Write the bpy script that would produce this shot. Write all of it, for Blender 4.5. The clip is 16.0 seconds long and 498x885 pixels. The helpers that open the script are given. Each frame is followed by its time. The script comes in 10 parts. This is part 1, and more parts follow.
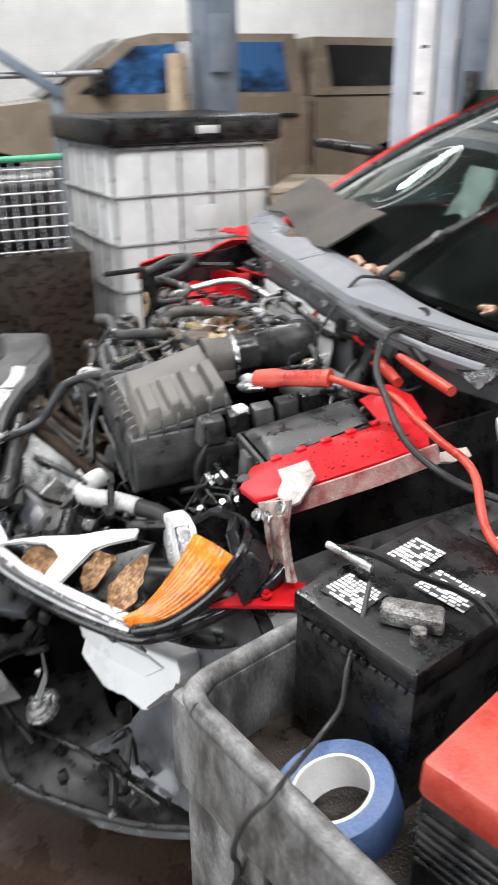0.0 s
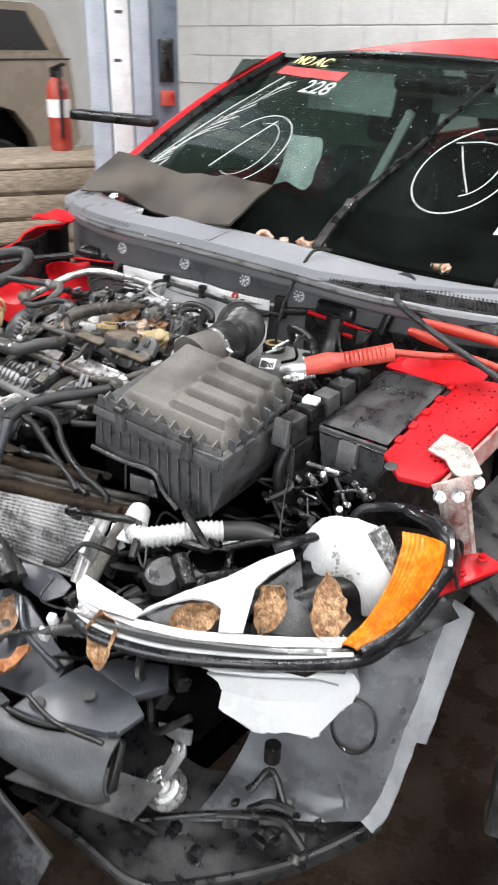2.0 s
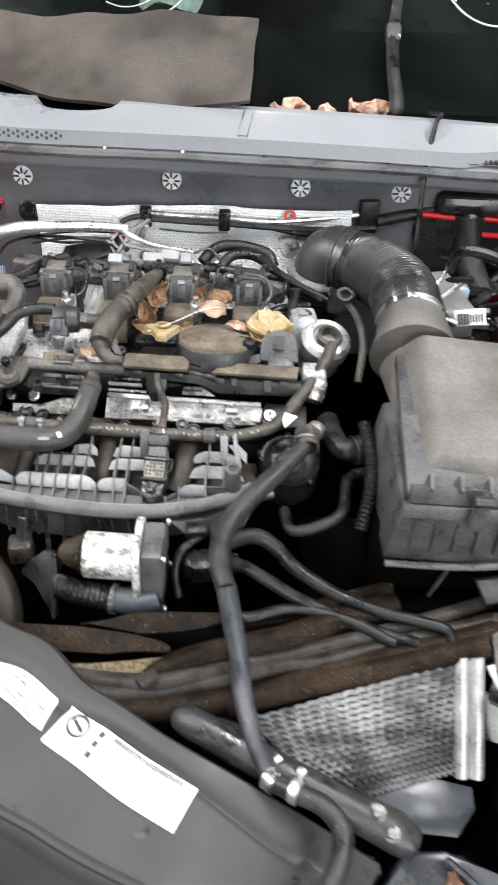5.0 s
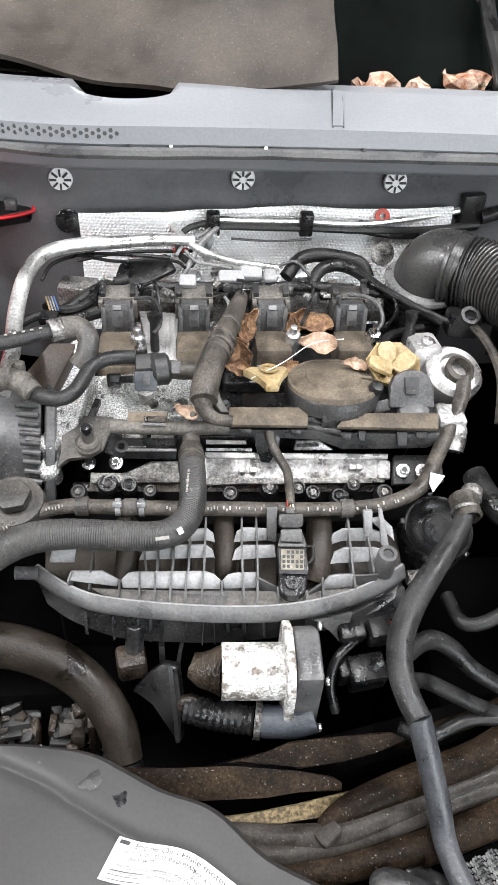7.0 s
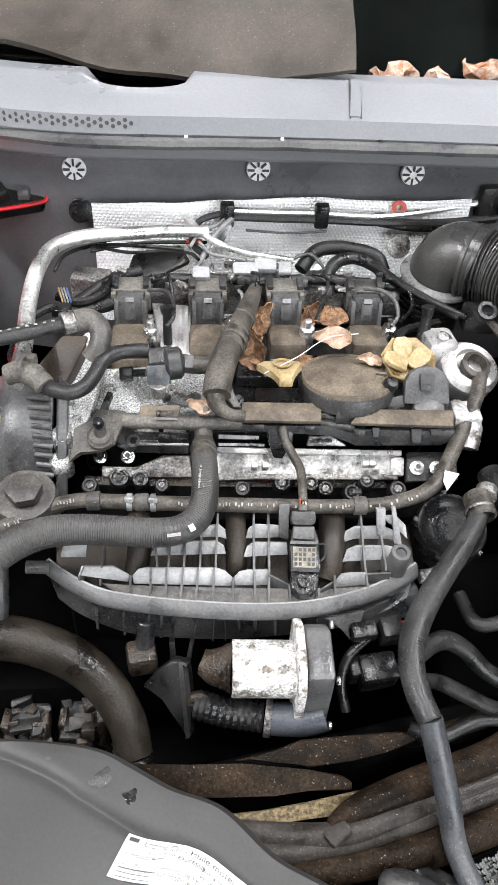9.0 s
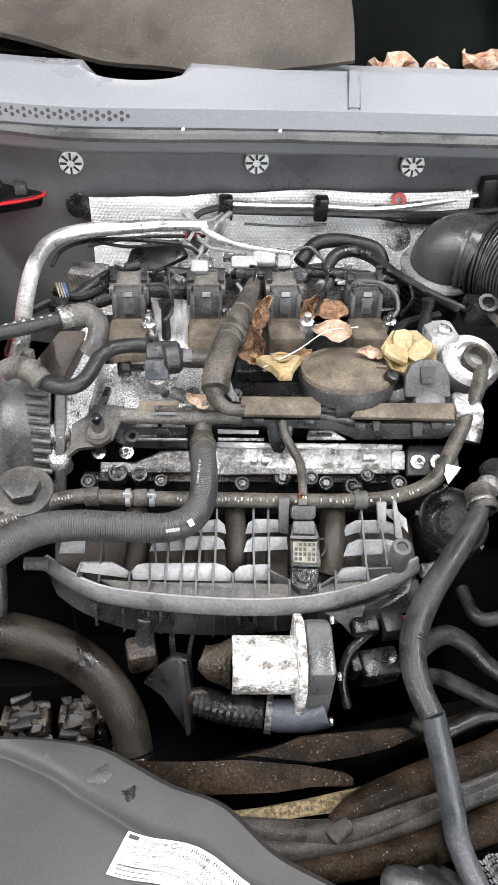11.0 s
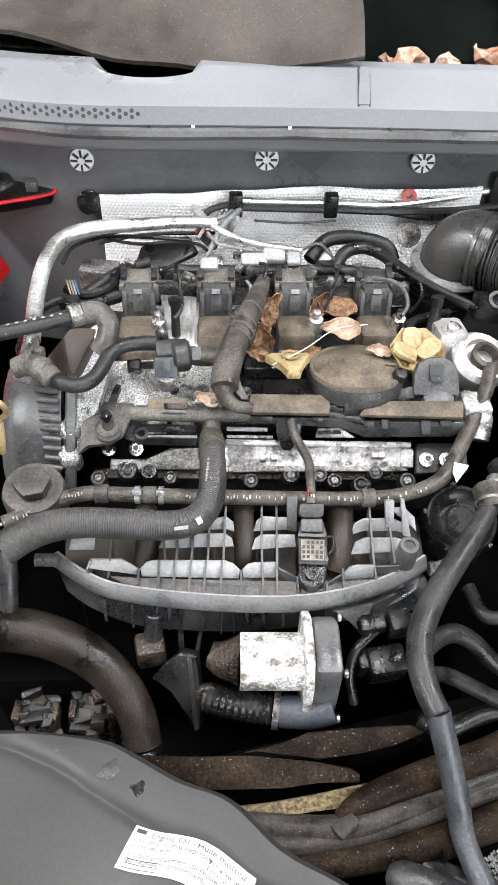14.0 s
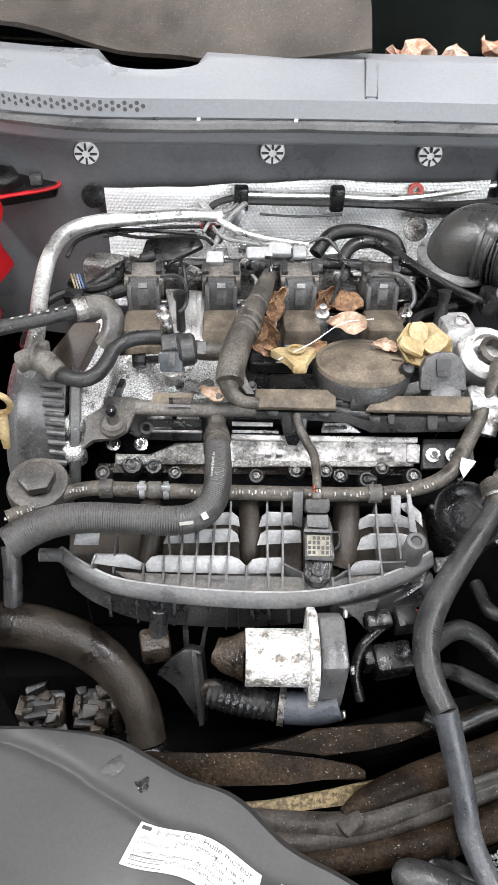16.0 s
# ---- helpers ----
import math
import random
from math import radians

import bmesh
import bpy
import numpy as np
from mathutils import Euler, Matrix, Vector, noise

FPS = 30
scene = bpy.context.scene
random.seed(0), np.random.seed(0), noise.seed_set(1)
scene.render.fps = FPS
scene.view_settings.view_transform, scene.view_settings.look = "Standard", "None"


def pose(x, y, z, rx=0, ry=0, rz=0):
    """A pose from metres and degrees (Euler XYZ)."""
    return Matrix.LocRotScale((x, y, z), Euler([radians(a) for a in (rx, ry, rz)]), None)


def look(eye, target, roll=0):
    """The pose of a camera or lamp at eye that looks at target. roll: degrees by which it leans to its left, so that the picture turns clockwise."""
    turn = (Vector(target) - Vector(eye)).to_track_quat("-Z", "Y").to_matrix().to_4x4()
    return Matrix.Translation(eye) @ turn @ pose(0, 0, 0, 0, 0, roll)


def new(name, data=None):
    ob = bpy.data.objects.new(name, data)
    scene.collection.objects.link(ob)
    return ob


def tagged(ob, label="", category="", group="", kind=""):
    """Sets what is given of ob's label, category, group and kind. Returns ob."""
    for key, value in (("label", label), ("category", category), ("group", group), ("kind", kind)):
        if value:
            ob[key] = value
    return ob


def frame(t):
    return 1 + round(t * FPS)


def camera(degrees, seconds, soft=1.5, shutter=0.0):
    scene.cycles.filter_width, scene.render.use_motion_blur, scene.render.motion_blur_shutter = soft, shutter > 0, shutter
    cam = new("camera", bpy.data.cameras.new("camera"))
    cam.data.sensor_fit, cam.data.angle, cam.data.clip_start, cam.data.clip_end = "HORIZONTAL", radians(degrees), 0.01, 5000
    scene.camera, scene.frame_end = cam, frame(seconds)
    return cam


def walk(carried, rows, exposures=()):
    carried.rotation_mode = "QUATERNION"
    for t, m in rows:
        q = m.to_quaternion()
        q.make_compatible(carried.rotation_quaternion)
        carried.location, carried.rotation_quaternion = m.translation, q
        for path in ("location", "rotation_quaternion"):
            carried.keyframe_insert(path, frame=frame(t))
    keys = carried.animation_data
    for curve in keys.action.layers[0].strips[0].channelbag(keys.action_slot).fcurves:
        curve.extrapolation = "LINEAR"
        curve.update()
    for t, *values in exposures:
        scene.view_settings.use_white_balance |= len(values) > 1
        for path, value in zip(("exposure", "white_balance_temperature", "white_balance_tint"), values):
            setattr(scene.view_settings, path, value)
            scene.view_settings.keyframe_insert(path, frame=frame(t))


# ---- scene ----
cam = camera(33.8, 16.0, soft=0.85, shutter=0.5)
PATH = [
    (0, (1.894, -0.782, 1.574), (0.194, -0.203, 0.694), 0.1),
    (0.5, (1.77, -1.016, 1.574), (0.288, 0.005, 0.702), 1.3),
    (1, (1.646, -1.206, 1.561), (0.306, -0.026, 0.659), 4.6),
    (1.5, (1.47, -1.355, 1.532), (0.271, -0.061, 0.589), 1.3),
    (2, (1.293, -1.447, 1.552), (0.227, -0.025, 0.635), 2.9),
    (2.5, (1.043, -1.541, 1.558), (0.331, 0.077, 0.622), 4.3),
    (3, (0.846, -1.594, 1.562), (0.27, 0.068, 0.61), 3.7),
    (3.5, (0.626, -1.479, 1.514), (0.124, 0.139, 0.45), -0.4),
    (4, (0.453, -1.374, 1.505), (0.055, 0.25, 0.407), 0.6),
    (4.5, (0.294, -1.26, 1.491), (0.095, 0.305, 0.261), 2.7),
    (5, (0.127, -1.155, 1.497), (0.13, 0.382, 0.218), 2.8),
    (7.3, (-0.077, -0.927, 1.482), (0.084, 0.502, 0.092), 3.7),
    (7.5, (-0.078, -0.925, 1.484), (0.081, 0.511, 0.102), 3.8),
    (8, (-0.078, -0.923, 1.483), (0.065, 0.495, 0.08), 3.6),
    (8.5, (-0.075, -0.922, 1.478), (0.061, 0.491, 0.07), 3.6),
    (9, (-0.077, -0.923, 1.485), (0.057, 0.486, 0.072), 3.6),
    (11.5, (-0.07, -0.919, 1.478), (0.046, 0.485, 0.058), 2.6),
    (12, (-0.068, -0.917, 1.483), (0.035, 0.484, 0.059), 2.2),
    (12.5, (-0.071, -0.916, 1.485), (0.034, 0.48, 0.057), 2.4),
    (13, (-0.073, -0.916, 1.485), (0.026, 0.481, 0.057), 2.5),
    (13.5, (-0.07, -0.92, 1.483), (0.029, 0.478, 0.056), 2.4),
    (14, (-0.069, -0.919, 1.486), (0.026, 0.472, 0.052), 2.3),
    (14.5, (-0.066, -0.919, 1.483), (0.03, 0.474, 0.051), 2.1),
    (15, (-0.066, -0.919, 1.483), (0.032, 0.468, 0.045), 2.3),
    (15.5, (-0.067, -0.919, 1.482), (0.022, 0.468, 0.044), 2.2),
    (16, (-0.071, -0.916, 1.482), (0.016, 0.467, 0.041), 2.2),
]
# the car stands with its driver side slightly low
CAR = pose(0, 0, 0.06, 0, 2.5, 0)
walk(cam, [(t, CAR @ look(eye, target, roll)) for t, eye, target, roll in PATH],
     exposures=((0, -0.2), (2, -0.05), (3.5, 0.05), (5, 0.08), (7.5, 0.15), (16, 0.17)))

# ---- world and light ----
world = bpy.data.worlds.new("world")
scene.world = world
world.use_nodes = True
sky = world.node_tree.nodes.new("ShaderNodeTexSky")
sky.sky_type, sky.sun_disc = "NISHITA", False
sky.sun_elevation, sky.sun_rotation = radians(40), radians(200)
world.node_tree.links.new(sky.outputs[0], world.node_tree.nodes["Background"].inputs[0])
world.node_tree.nodes["Background"].inputs[1].default_value = 0.1


def area_lamp(name, place, target, sx, sy, watts, colour):
    data = bpy.data.lights.new(name, "AREA")
    data.shape, data.size, data.size_y, data.energy, data.color = "RECTANGLE", sx, sy, watts, colour
    ob = new(name, data)
    ob.matrix_world = look(place, target)
    return ob


# daylight through the open bay door behind the camera, and unseen tube lamps added under the ceiling
area_lamp("door_daylight", (3.0, -5.9, 1.9), (0.8, -0.4, 0.8), 4.4, 3.5, 310, (0.93, 0.97, 1.0))
# lamps at x -7.2 and y 5.6 are added to brighten the walls
LAMPS = [(-2.6, -2.6), (0.2, -2.6), (3.0, -2.6), (-2.4, -1.15), (0.2, -0.6), (2.6, -0.35), (-7.2, -1.5), (-7.2, 2.5), (-3.0, 5.6), (0.2, 5.6), (3.0, 5.6)]
for lx, ly in LAMPS:
    area_lamp("added_tube_glow", (lx, ly, 4.36), (lx, ly, 0), 0.25, 1.5, 70 if (lx, ly) == (0.2, -0.6) else 190 if ly in (-0.35, -1.15) else 105 if ly > 5 else 110 if lx < -7 else 66, (0.98, 0.98, 1.0))


# ---- materials ----
def mat(name, col, rough=0.5, metal=0.0, col2=None, scale=25.0, fine=350.0, bump=0.15, rvar=0.2, lo=0.4, hi=0.62, grain=0.18, stretch=None, coat=0.0, spec=0.5, specks=0.0):
    m = bpy.data.materials.new(name)
    m.use_nodes = True
    nt = m.node_tree
    b = nt.nodes["Principled BSDF"]
    tc = nt.nodes.new("ShaderNodeTexCoord")
    src = tc.outputs["Object"]
    if stretch:
        mp = nt.nodes.new("ShaderNodeMapping")
        mp.inputs["Scale"].default_value = stretch
        nt.links.new(src, mp.inputs[0])
        src = mp.outputs[0]
    n1, n2 = nt.nodes.new("ShaderNodeTexNoise"), nt.nodes.new("ShaderNodeTexNoise")
    n1.inputs["Scale"].default_value, n1.inputs["Detail"].default_value, n1.inputs["Roughness"].default_value = scale, 6, 0.65
    n2.inputs["Scale"].default_value, n2.inputs["Detail"].default_value = fine, 3
    for n in (n1, n2):
        nt.links.new(src, n.inputs["Vector"])
    ramp = nt.nodes.new("ShaderNodeValToRGB")
    ramp.color_ramp.elements[0].position, ramp.color_ramp.elements[1].position = lo, hi
    c2 = col2 or tuple(min(1, c * 1.35 + 0.01) for c in col)
    ramp.color_ramp.elements[0].color, ramp.color_ramp.elements[1].color = (*col, 1), (*c2, 1)
    nt.links.new(n1.outputs["Fac"], ramp.inputs[0])
    mr = nt.nodes.new("ShaderNodeMapRange")
    mr.inputs["From Min"].default_value, mr.inputs["From Max"].default_value = 0.3, 0.7
    mr.inputs["To Min"].default_value, mr.inputs["To Max"].default_value = 1 - min(0.9, 1.4 * grain), 1 + 1.4 * grain
    nt.links.new(n2.outputs["Fac"], mr.inputs["Value"])
    mul = nt.nodes.new("ShaderNodeMix")
    mul.data_type, mul.blend_type = "RGBA", "MULTIPLY"
    mul.inputs[0].default_value = 1
    nt.links.new(ramp.outputs[0], mul.inputs[6])
    nt.links.new(mr.outputs[0], mul.inputs[7])
    nt.links.new(mul.outputs[2], b.inputs["Base Color"])
    if specks:
        n3 = nt.nodes.new("ShaderNodeTexNoise")
        n3.inputs["Scale"].default_value, n3.inputs["Detail"].default_value = 520, 2
        nt.links.new(tc.outputs["Object"], n3.inputs["Vector"])
        r3 = nt.nodes.new("ShaderNodeMapRange")
        r3.inputs["From Min"].default_value, r3.inputs["From Max"].default_value = 0.67 - 0.05 * specks, 0.8 - 0.05 * specks
        nt.links.new(n3.outputs["Fac"], r3.inputs["Value"])
        m3 = nt.nodes.new("ShaderNodeMix")
        m3.data_type = "RGBA"
        m3.inputs[7].default_value = (0.2, 0.19, 0.175, 1)
        nt.links.new(r3.outputs[0], m3.inputs[0])
        nt.links.new(mul.outputs[2], m3.inputs[6])
        nt.links.new(m3.outputs[2], b.inputs["Base Color"])
    rr = nt.nodes.new("ShaderNodeMapRange")
    rr.inputs["From Min"].default_value, rr.inputs["From Max"].default_value = 0.35, 0.65
    rr.inputs["To Min"].default_value, rr.inputs["To Max"].default_value = max(0.03, rough - rvar), min(1, rough + rvar)
    nt.links.new(n1.outputs["Fac"], rr.inputs["Value"])
    nt.links.new(rr.outputs[0], b.inputs["Roughness"])
    b.inputs["Metallic"].default_value = metal
    b.inputs["Specular IOR Level"].default_value = spec
    b.inputs["Coat Weight"].default_value = coat
    if bump:
        bp = nt.nodes.new("ShaderNodeBump")
        bp.inputs["Strength"].default_value, bp.inputs["Distance"].default_value = min(1, 1.5 * bump), 0.002
        nt.links.new(n2.outputs["Fac"], bp.inputs["Height"])
        nt.links.new(bp.outputs[0], b.inputs["Normal"])
    return m


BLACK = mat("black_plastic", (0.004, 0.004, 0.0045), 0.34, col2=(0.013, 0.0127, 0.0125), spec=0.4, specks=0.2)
DARK = mat("dark_plastic", (0.012, 0.0124, 0.0135), 0.38, col2=(0.037, 0.036, 0.035), grain=0.3, specks=0.3)
GREY = mat("grey_plastic", (0.045, 0.0455, 0.047), 0.42, col2=(0.085, 0.084, 0.083), grain=0.28, specks=0.2)
DUSTY = mat("dusty_plastic", (0.03, 0.028, 0.026), 0.55, col2=(0.12, 0.11, 0.097), scale=16, lo=0.4, hi=0.6, grain=0.28, specks=0.4)
LIDM = mat("dusty_lid_plastic", (0.032, 0.03, 0.027), 0.5, col2=(0.13, 0.121, 0.108), scale=4.5, lo=0.36, hi=0.58, grain=0.14, bump=0.08, specks=0.1)
BROWN = mat("dusty_brown_plastic", (0.06, 0.047, 0.034), 0.75, col2=(0.145, 0.118, 0.087), scale=30)
RUBBER = mat("black_rubber", (0.005, 0.005, 0.005), 0.42, col2=(0.015, 0.0147, 0.0143), scale=40, spec=0.35, specks=0.15)
HOSE = mat("grey_rubber_hose", (0.014, 0.014, 0.0145), 0.45, col2=(0.032, 0.0315, 0.031), scale=30, grain=0.25, spec=0.35, specks=0.15)
OILY = mat("oily_brown_rubber", (0.006, 0.005, 0.004), 0.36, col2=(0.024, 0.0195, 0.015), scale=16, grain=0.2, spec=0.25)
HOSEG = mat("ribbed_grey_hose", (0.026, 0.0255, 0.025), 0.5, col2=(0.052, 0.05, 0.048), scale=25, grain=0.2)
ELBOW = mat("dusty_black_rubber", (0.018, 0.018, 0.018), 0.3, col2=(0.06, 0.058, 0.055), scale=10, lo=0.35, hi=0.7, grain=0.15)
HOSEB = mat("dusty_brown_hose", (0.03, 0.0265, 0.0225), 0.5, col2=(0.085, 0.075, 0.063), scale=45, spec=0.4, grain=0.3, specks=0.4)
COWL = mat("grey_cowl_plastic", (0.18, 0.186, 0.197), 0.4, col2=(0.212, 0.218, 0.231), scale=5, lo=0.3, hi=0.7, grain=0.05, bump=0.04)
WALLB = mat("dark_bulkhead_plastic", (0.085, 0.087, 0.092), 0.42, col2=(0.125, 0.126, 0.131), scale=7, grain=0.08, bump=0.05)
ALU = mat("cast_aluminium", (0.085, 0.08, 0.074), 0.36, metal=0.35, col2=(0.46, 0.455, 0.448), scale=48, fine=260, bump=0.5, grain=0.3, rvar=0.15, lo=0.36, hi=0.55, specks=0.2)
SPARK = mat("sparkling_cast_aluminium", (0.42, 0.42, 0.415), 0.4, metal=0.7, col2=(0.72, 0.72, 0.71), scale=30, fine=650, bump=1.0, grain=0.55)
SATIN = mat("pale_satin_aluminium", (0.42, 0.41, 0.4), 0.4, metal=0.6, col2=(0.62, 0.61, 0.6), scale=30, fine=400, bump=0.2, grain=0.12)
ALUD = mat("dull_dirty_aluminium", (0.1, 0.095, 0.09), 0.45, metal=0.75, col2=(0.36, 0.35, 0.335), scale=45, fine=400, bump=0.6, grain=0.35, specks=0.6)
CORR = mat("corroded_aluminium", (0.15, 0.13, 0.11), 0.5, metal=0.1, col2=(0.62, 0.61, 0.59), scale=95, fine=420, bump=0.7, grain=0.35, lo=0.38, hi=0.52)
STEEL = mat("bright_steel", (0.6, 0.6, 0.6), 0.28, metal=1.0, col2=(0.8, 0.8, 0.8), bump=0.05)
PIPE = mat("satin_aluminium_pipe", (0.6, 0.6, 0.58), 0.38, metal=0.9, col2=(0.8, 0.8, 0.78), bump=0.08)
RED = mat("red_paint", (0.46, 0.008, 0.012), 0.34, col2=(0.53, 0.014, 0.02), scale=8, bump=0.03, grain=0.06, spec=0.22, rvar=0.08)
ROOFM = mat("red_roof_paint", (0.5, 0.006, 0.012), 0.4, col2=(0.58, 0.012, 0.02), scale=4, bump=0.0, grain=0.03, spec=0.05, rvar=0.03)
REDP = mat("red_plastic", (0.33, 0.032, 0.02), 0.42, col2=(0.46, 0.07, 0.045), scale=14)
WHITE = mat("white_plastic", (0.72, 0.72, 0.72), 0.4, col2=(0.82, 0.82, 0.82), bump=0.04, grain=0.04)
CHALK = mat("white_marker", (0.42, 0.44, 0.42), 0.8, grain=0.3, fine=900)
PAPER = mat("white_paper", (0.75, 0.75, 0.74), 0.6, col2=(0.82, 0.82, 0.81), bump=0.02, grain=0.05)
INK = mat("black_print", (0.03, 0.03, 0.03), 0.6, bump=0)
YELLOW = mat("yellowed_plastic", (0.26, 0.185, 0.085), 0.45, col2=(0.44, 0.345, 0.19), scale=40)
LEAF = mat("dry_leaf", (0.1, 0.05, 0.026), 0.8, col2=(0.32, 0.19, 0.105), scale=60, bump=0.5, grain=0.35)
STONE = mat("pink_stone", (0.38, 0.16, 0.08), 0.85, col2=(0.62, 0.46, 0.37), scale=60, bump=0.8)
AMBER = mat("amber_lens", (0.62, 0.13, 0.004), 0.18, col2=(0.82, 0.24, 0.01), scale=50, coat=0.5, bump=0.3, fine=250)
CARGLOSS = mat("black_gloss_plastic", (0.008, 0.008, 0.009), 0.18, col2=(0.02, 0.02, 0.022), bump=0.03)
LINER = mat("grey_wheel_liner", (0.075, 0.078, 0.084), 0.3, col2=(0.17, 0.175, 0.186), scale=5, bump=0.04, grain=0.08)
BLUEP = mat("blue_tape", (0.045, 0.085, 0.19), 0.5, col2=(0.07, 0.12, 0.25))
CARD = mat("cardboard", (0.36, 0.27, 0.18), 0.85, col2=(0.45, 0.35, 0.25))
MATT = mat("brown_rubber_sheet", (0.03, 0.024, 0.019), 0.6, col2=(0.075, 0.062, 0.05), scale=7, bump=0.15, grain=0.12, specks=0.35)
CARTM = mat("grey_cart_plastic", (0.058, 0.056, 0.054), 0.5, col2=(0.28, 0.277, 0.27), scale=22, lo=0.38, hi=0.72, stretch=(1, 1, 0.4))
GOLD = mat("beige_truck_paint", (0.23, 0.185, 0.135), 0.25, col2=(0.27, 0.22, 0.165), bump=0.02, grain=0.05, coat=0.5, scale=3)
POST = mat("blue_grey_post", (0.13, 0.16, 0.2), 0.45, col2=(0.19, 0.22, 0.26), scale=6)
POSTW = mat("worn_white_post", (0.62, 0.63, 0.64), 0.5, col2=(0.8, 0.8, 0.8), scale=8)
CONCRETE = mat("wet_stained_concrete", (0.032, 0.02, 0.014), 0.3, col2=(0.1, 0.068, 0.05), scale=5, fine=90, bump=0.4, rvar=0.22, lo=0.25, hi=0.8)
WALLP = mat("white_block_wall", (0.74, 0.74, 0.72), 0.7, col2=(0.82, 0.82, 0.8), scale=3, fine=60, bump=0.08, grain=0.06)
CEIL = mat("dark_unseen_ceiling", (0.16, 0.16, 0.16), 0.8, scale=3)
TANK = mat("milky_tank_plastic", (0.68, 0.69, 0.68), 0.45, col2=(0.8, 0.81, 0.8), scale=4, bump=0.02, grain=0.04)
GALV = mat("galvanised_tube", (0.42, 0.43, 0.44), 0.4, metal=0.8, col2=(0.55, 0.56, 0.57))
WOOD = mat("weathered_wood", (0.22, 0.17, 0.12), 0.8, col2=(0.4, 0.33, 0.25), scale=20, stretch=(1, 1, 6))
CLOTH = mat("white_fabric", (0.8, 0.76, 0.78), 0.9, col2=(0.85, 0.82, 0.83), bump=0.4)
# near-black for cabin trim and for gaps; the gaps' shade is in this colour
TRIMSHADE = mat("trim_and_gap_shade", (0.0012, 0.0012, 0.0014), 0.8, col2=(0.003, 0.003, 0.003), spec=0.02)
DWALL = mat("unseen_grey_wall", (0.16, 0.16, 0.16), 0.7, col2=(0.22, 0.22, 0.21), scale=3)
RUST = mat("rusty_brown_metal", (0.0065, 0.0045, 0.003), 0.38, col2=(0.036, 0.025, 0.016), scale=28, bump=0.6, grain=0.35, specks=0.3)
FILM = mat("blue_film_window", (0.01, 0.012, 0.02), 0.2, col2=(0.03, 0.12, 0.3), scale=2.2, grain=0.05, bump=0.02, lo=0.45, hi=0.55)
TINT = mat("tinted_window", (0.006, 0.006, 0.006), 0.12, col2=(0.01, 0.01, 0.01), scale=2, grain=0.02, bump=0)
GREEN = mat("green_plastic", (0.05, 0.3, 0.16), 0.5)
# pale grey; on the manifold also the front-lit copy of its grey plastic
PAD = mat("pale_and_lit_grey_plastic", (0.2, 0.2, 0.202), 0.4, col2=(0.3, 0.3, 0.302), scale=18, grain=0.12)
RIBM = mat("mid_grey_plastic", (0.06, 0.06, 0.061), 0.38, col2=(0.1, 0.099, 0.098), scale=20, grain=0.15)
# dirty brown, darkened further as the shade in the manifold's pits
PITM = mat("dirty_brown_pit_shade", (0.012, 0.009, 0.006), 0.6, col2=(0.03, 0.022, 0.015), scale=22, grain=0.3)


def glass(name, tint, rough=0.09, dust=0.0):
    m = bpy.data.materials.new(name)
    m.use_nodes = True
    nt = m.node_tree
    b = nt.nodes["Principled BSDF"]
    nt.nodes.remove(b)
    out = nt.nodes["Material Output"]
    tr, gl, mx, fr = (nt.nodes.new(k) for k in ("ShaderNodeBsdfTransparent", "ShaderNodeBsdfGlossy", "ShaderNodeMixShader", "ShaderNodeLayerWeight"))
    tr.inputs[0].default_value = (*tint, 1)
    gl.inputs["Roughness"].default_value = rough
    fr.inputs[0].default_value = 0.5
    pw = nt.nodes.new("ShaderNodeMath")
    pw.operation = "POWER"
    pw.inputs[1].default_value = 4.5
    sc = nt.nodes.new("ShaderNodeMapRange")
    sc.inputs["To Min"].default_value = 0.03
    sc.inputs["To Max"].default_value = 0.9
    nt.links.new(fr.outputs["Facing"], pw.inputs[0])
    nt.links.new(pw.outputs[0], sc.inputs["Value"])
    # dust film doubles as painted haze, its pale colour lifting the pane's blacks
    if dust:
        df, md = nt.nodes.new("ShaderNodeBsdfDiffuse"), nt.nodes.new("ShaderNodeMixShader")
        df.inputs[0].default_value = (0.5, 0.6, 0.56, 1)
        tcn, nz, mrn = nt.nodes.new("ShaderNodeTexCoord"), nt.nodes.new("ShaderNodeTexNoise"), nt.nodes.new("ShaderNodeMapRange")
        nz.inputs["Scale"].default_value, nz.inputs["Detail"].default_value = 5, 5
        mrn.inputs["From Min"].default_value, mrn.inputs["From Max"].default_value = 0.35, 0.7
        mrn.inputs["To Min"].default_value, mrn.inputs["To Max"].default_value = dust * 0.3, dust * 1.8
        nt.links.new(tcn.outputs["Object"], nz.inputs["Vector"])
        nt.links.new(nz.outputs["Fac"], mrn.inputs["Value"])
        nt.links.new(mrn.outputs[0], md.inputs[0])
        nt.links.new(tr.outputs[0], md.inputs[1])
        nt.links.new(df.outputs[0], md.inputs[2])
        tr = md
    nt.links.new(sc.outputs[0], mx.inputs[0])
    nt.links.new(tr.outputs[0], mx.inputs[1])
    nt.links.new(gl.outputs[0], mx.inputs[2])
    nt.links.new(mx.outputs[0], out.inputs[0])
    return m


SCREEN = glass("windscreen_glass", (0.42, 0.51, 0.475), rough=0.05, dust=0.005)
LENS = glass("clear_lens", (0.93, 0.94, 0.94))


def fabric_foil():
    # aluminium heat foil embossed with small hexagons: three crossed waves
    m = mat("dimpled_heat_foil", (0.95, 0.95, 0.95), 0.5, metal=0.0, col2=(0.97, 0.97, 0.97), scale=12, bump=0, grain=0.05)
    nt = m.node_tree
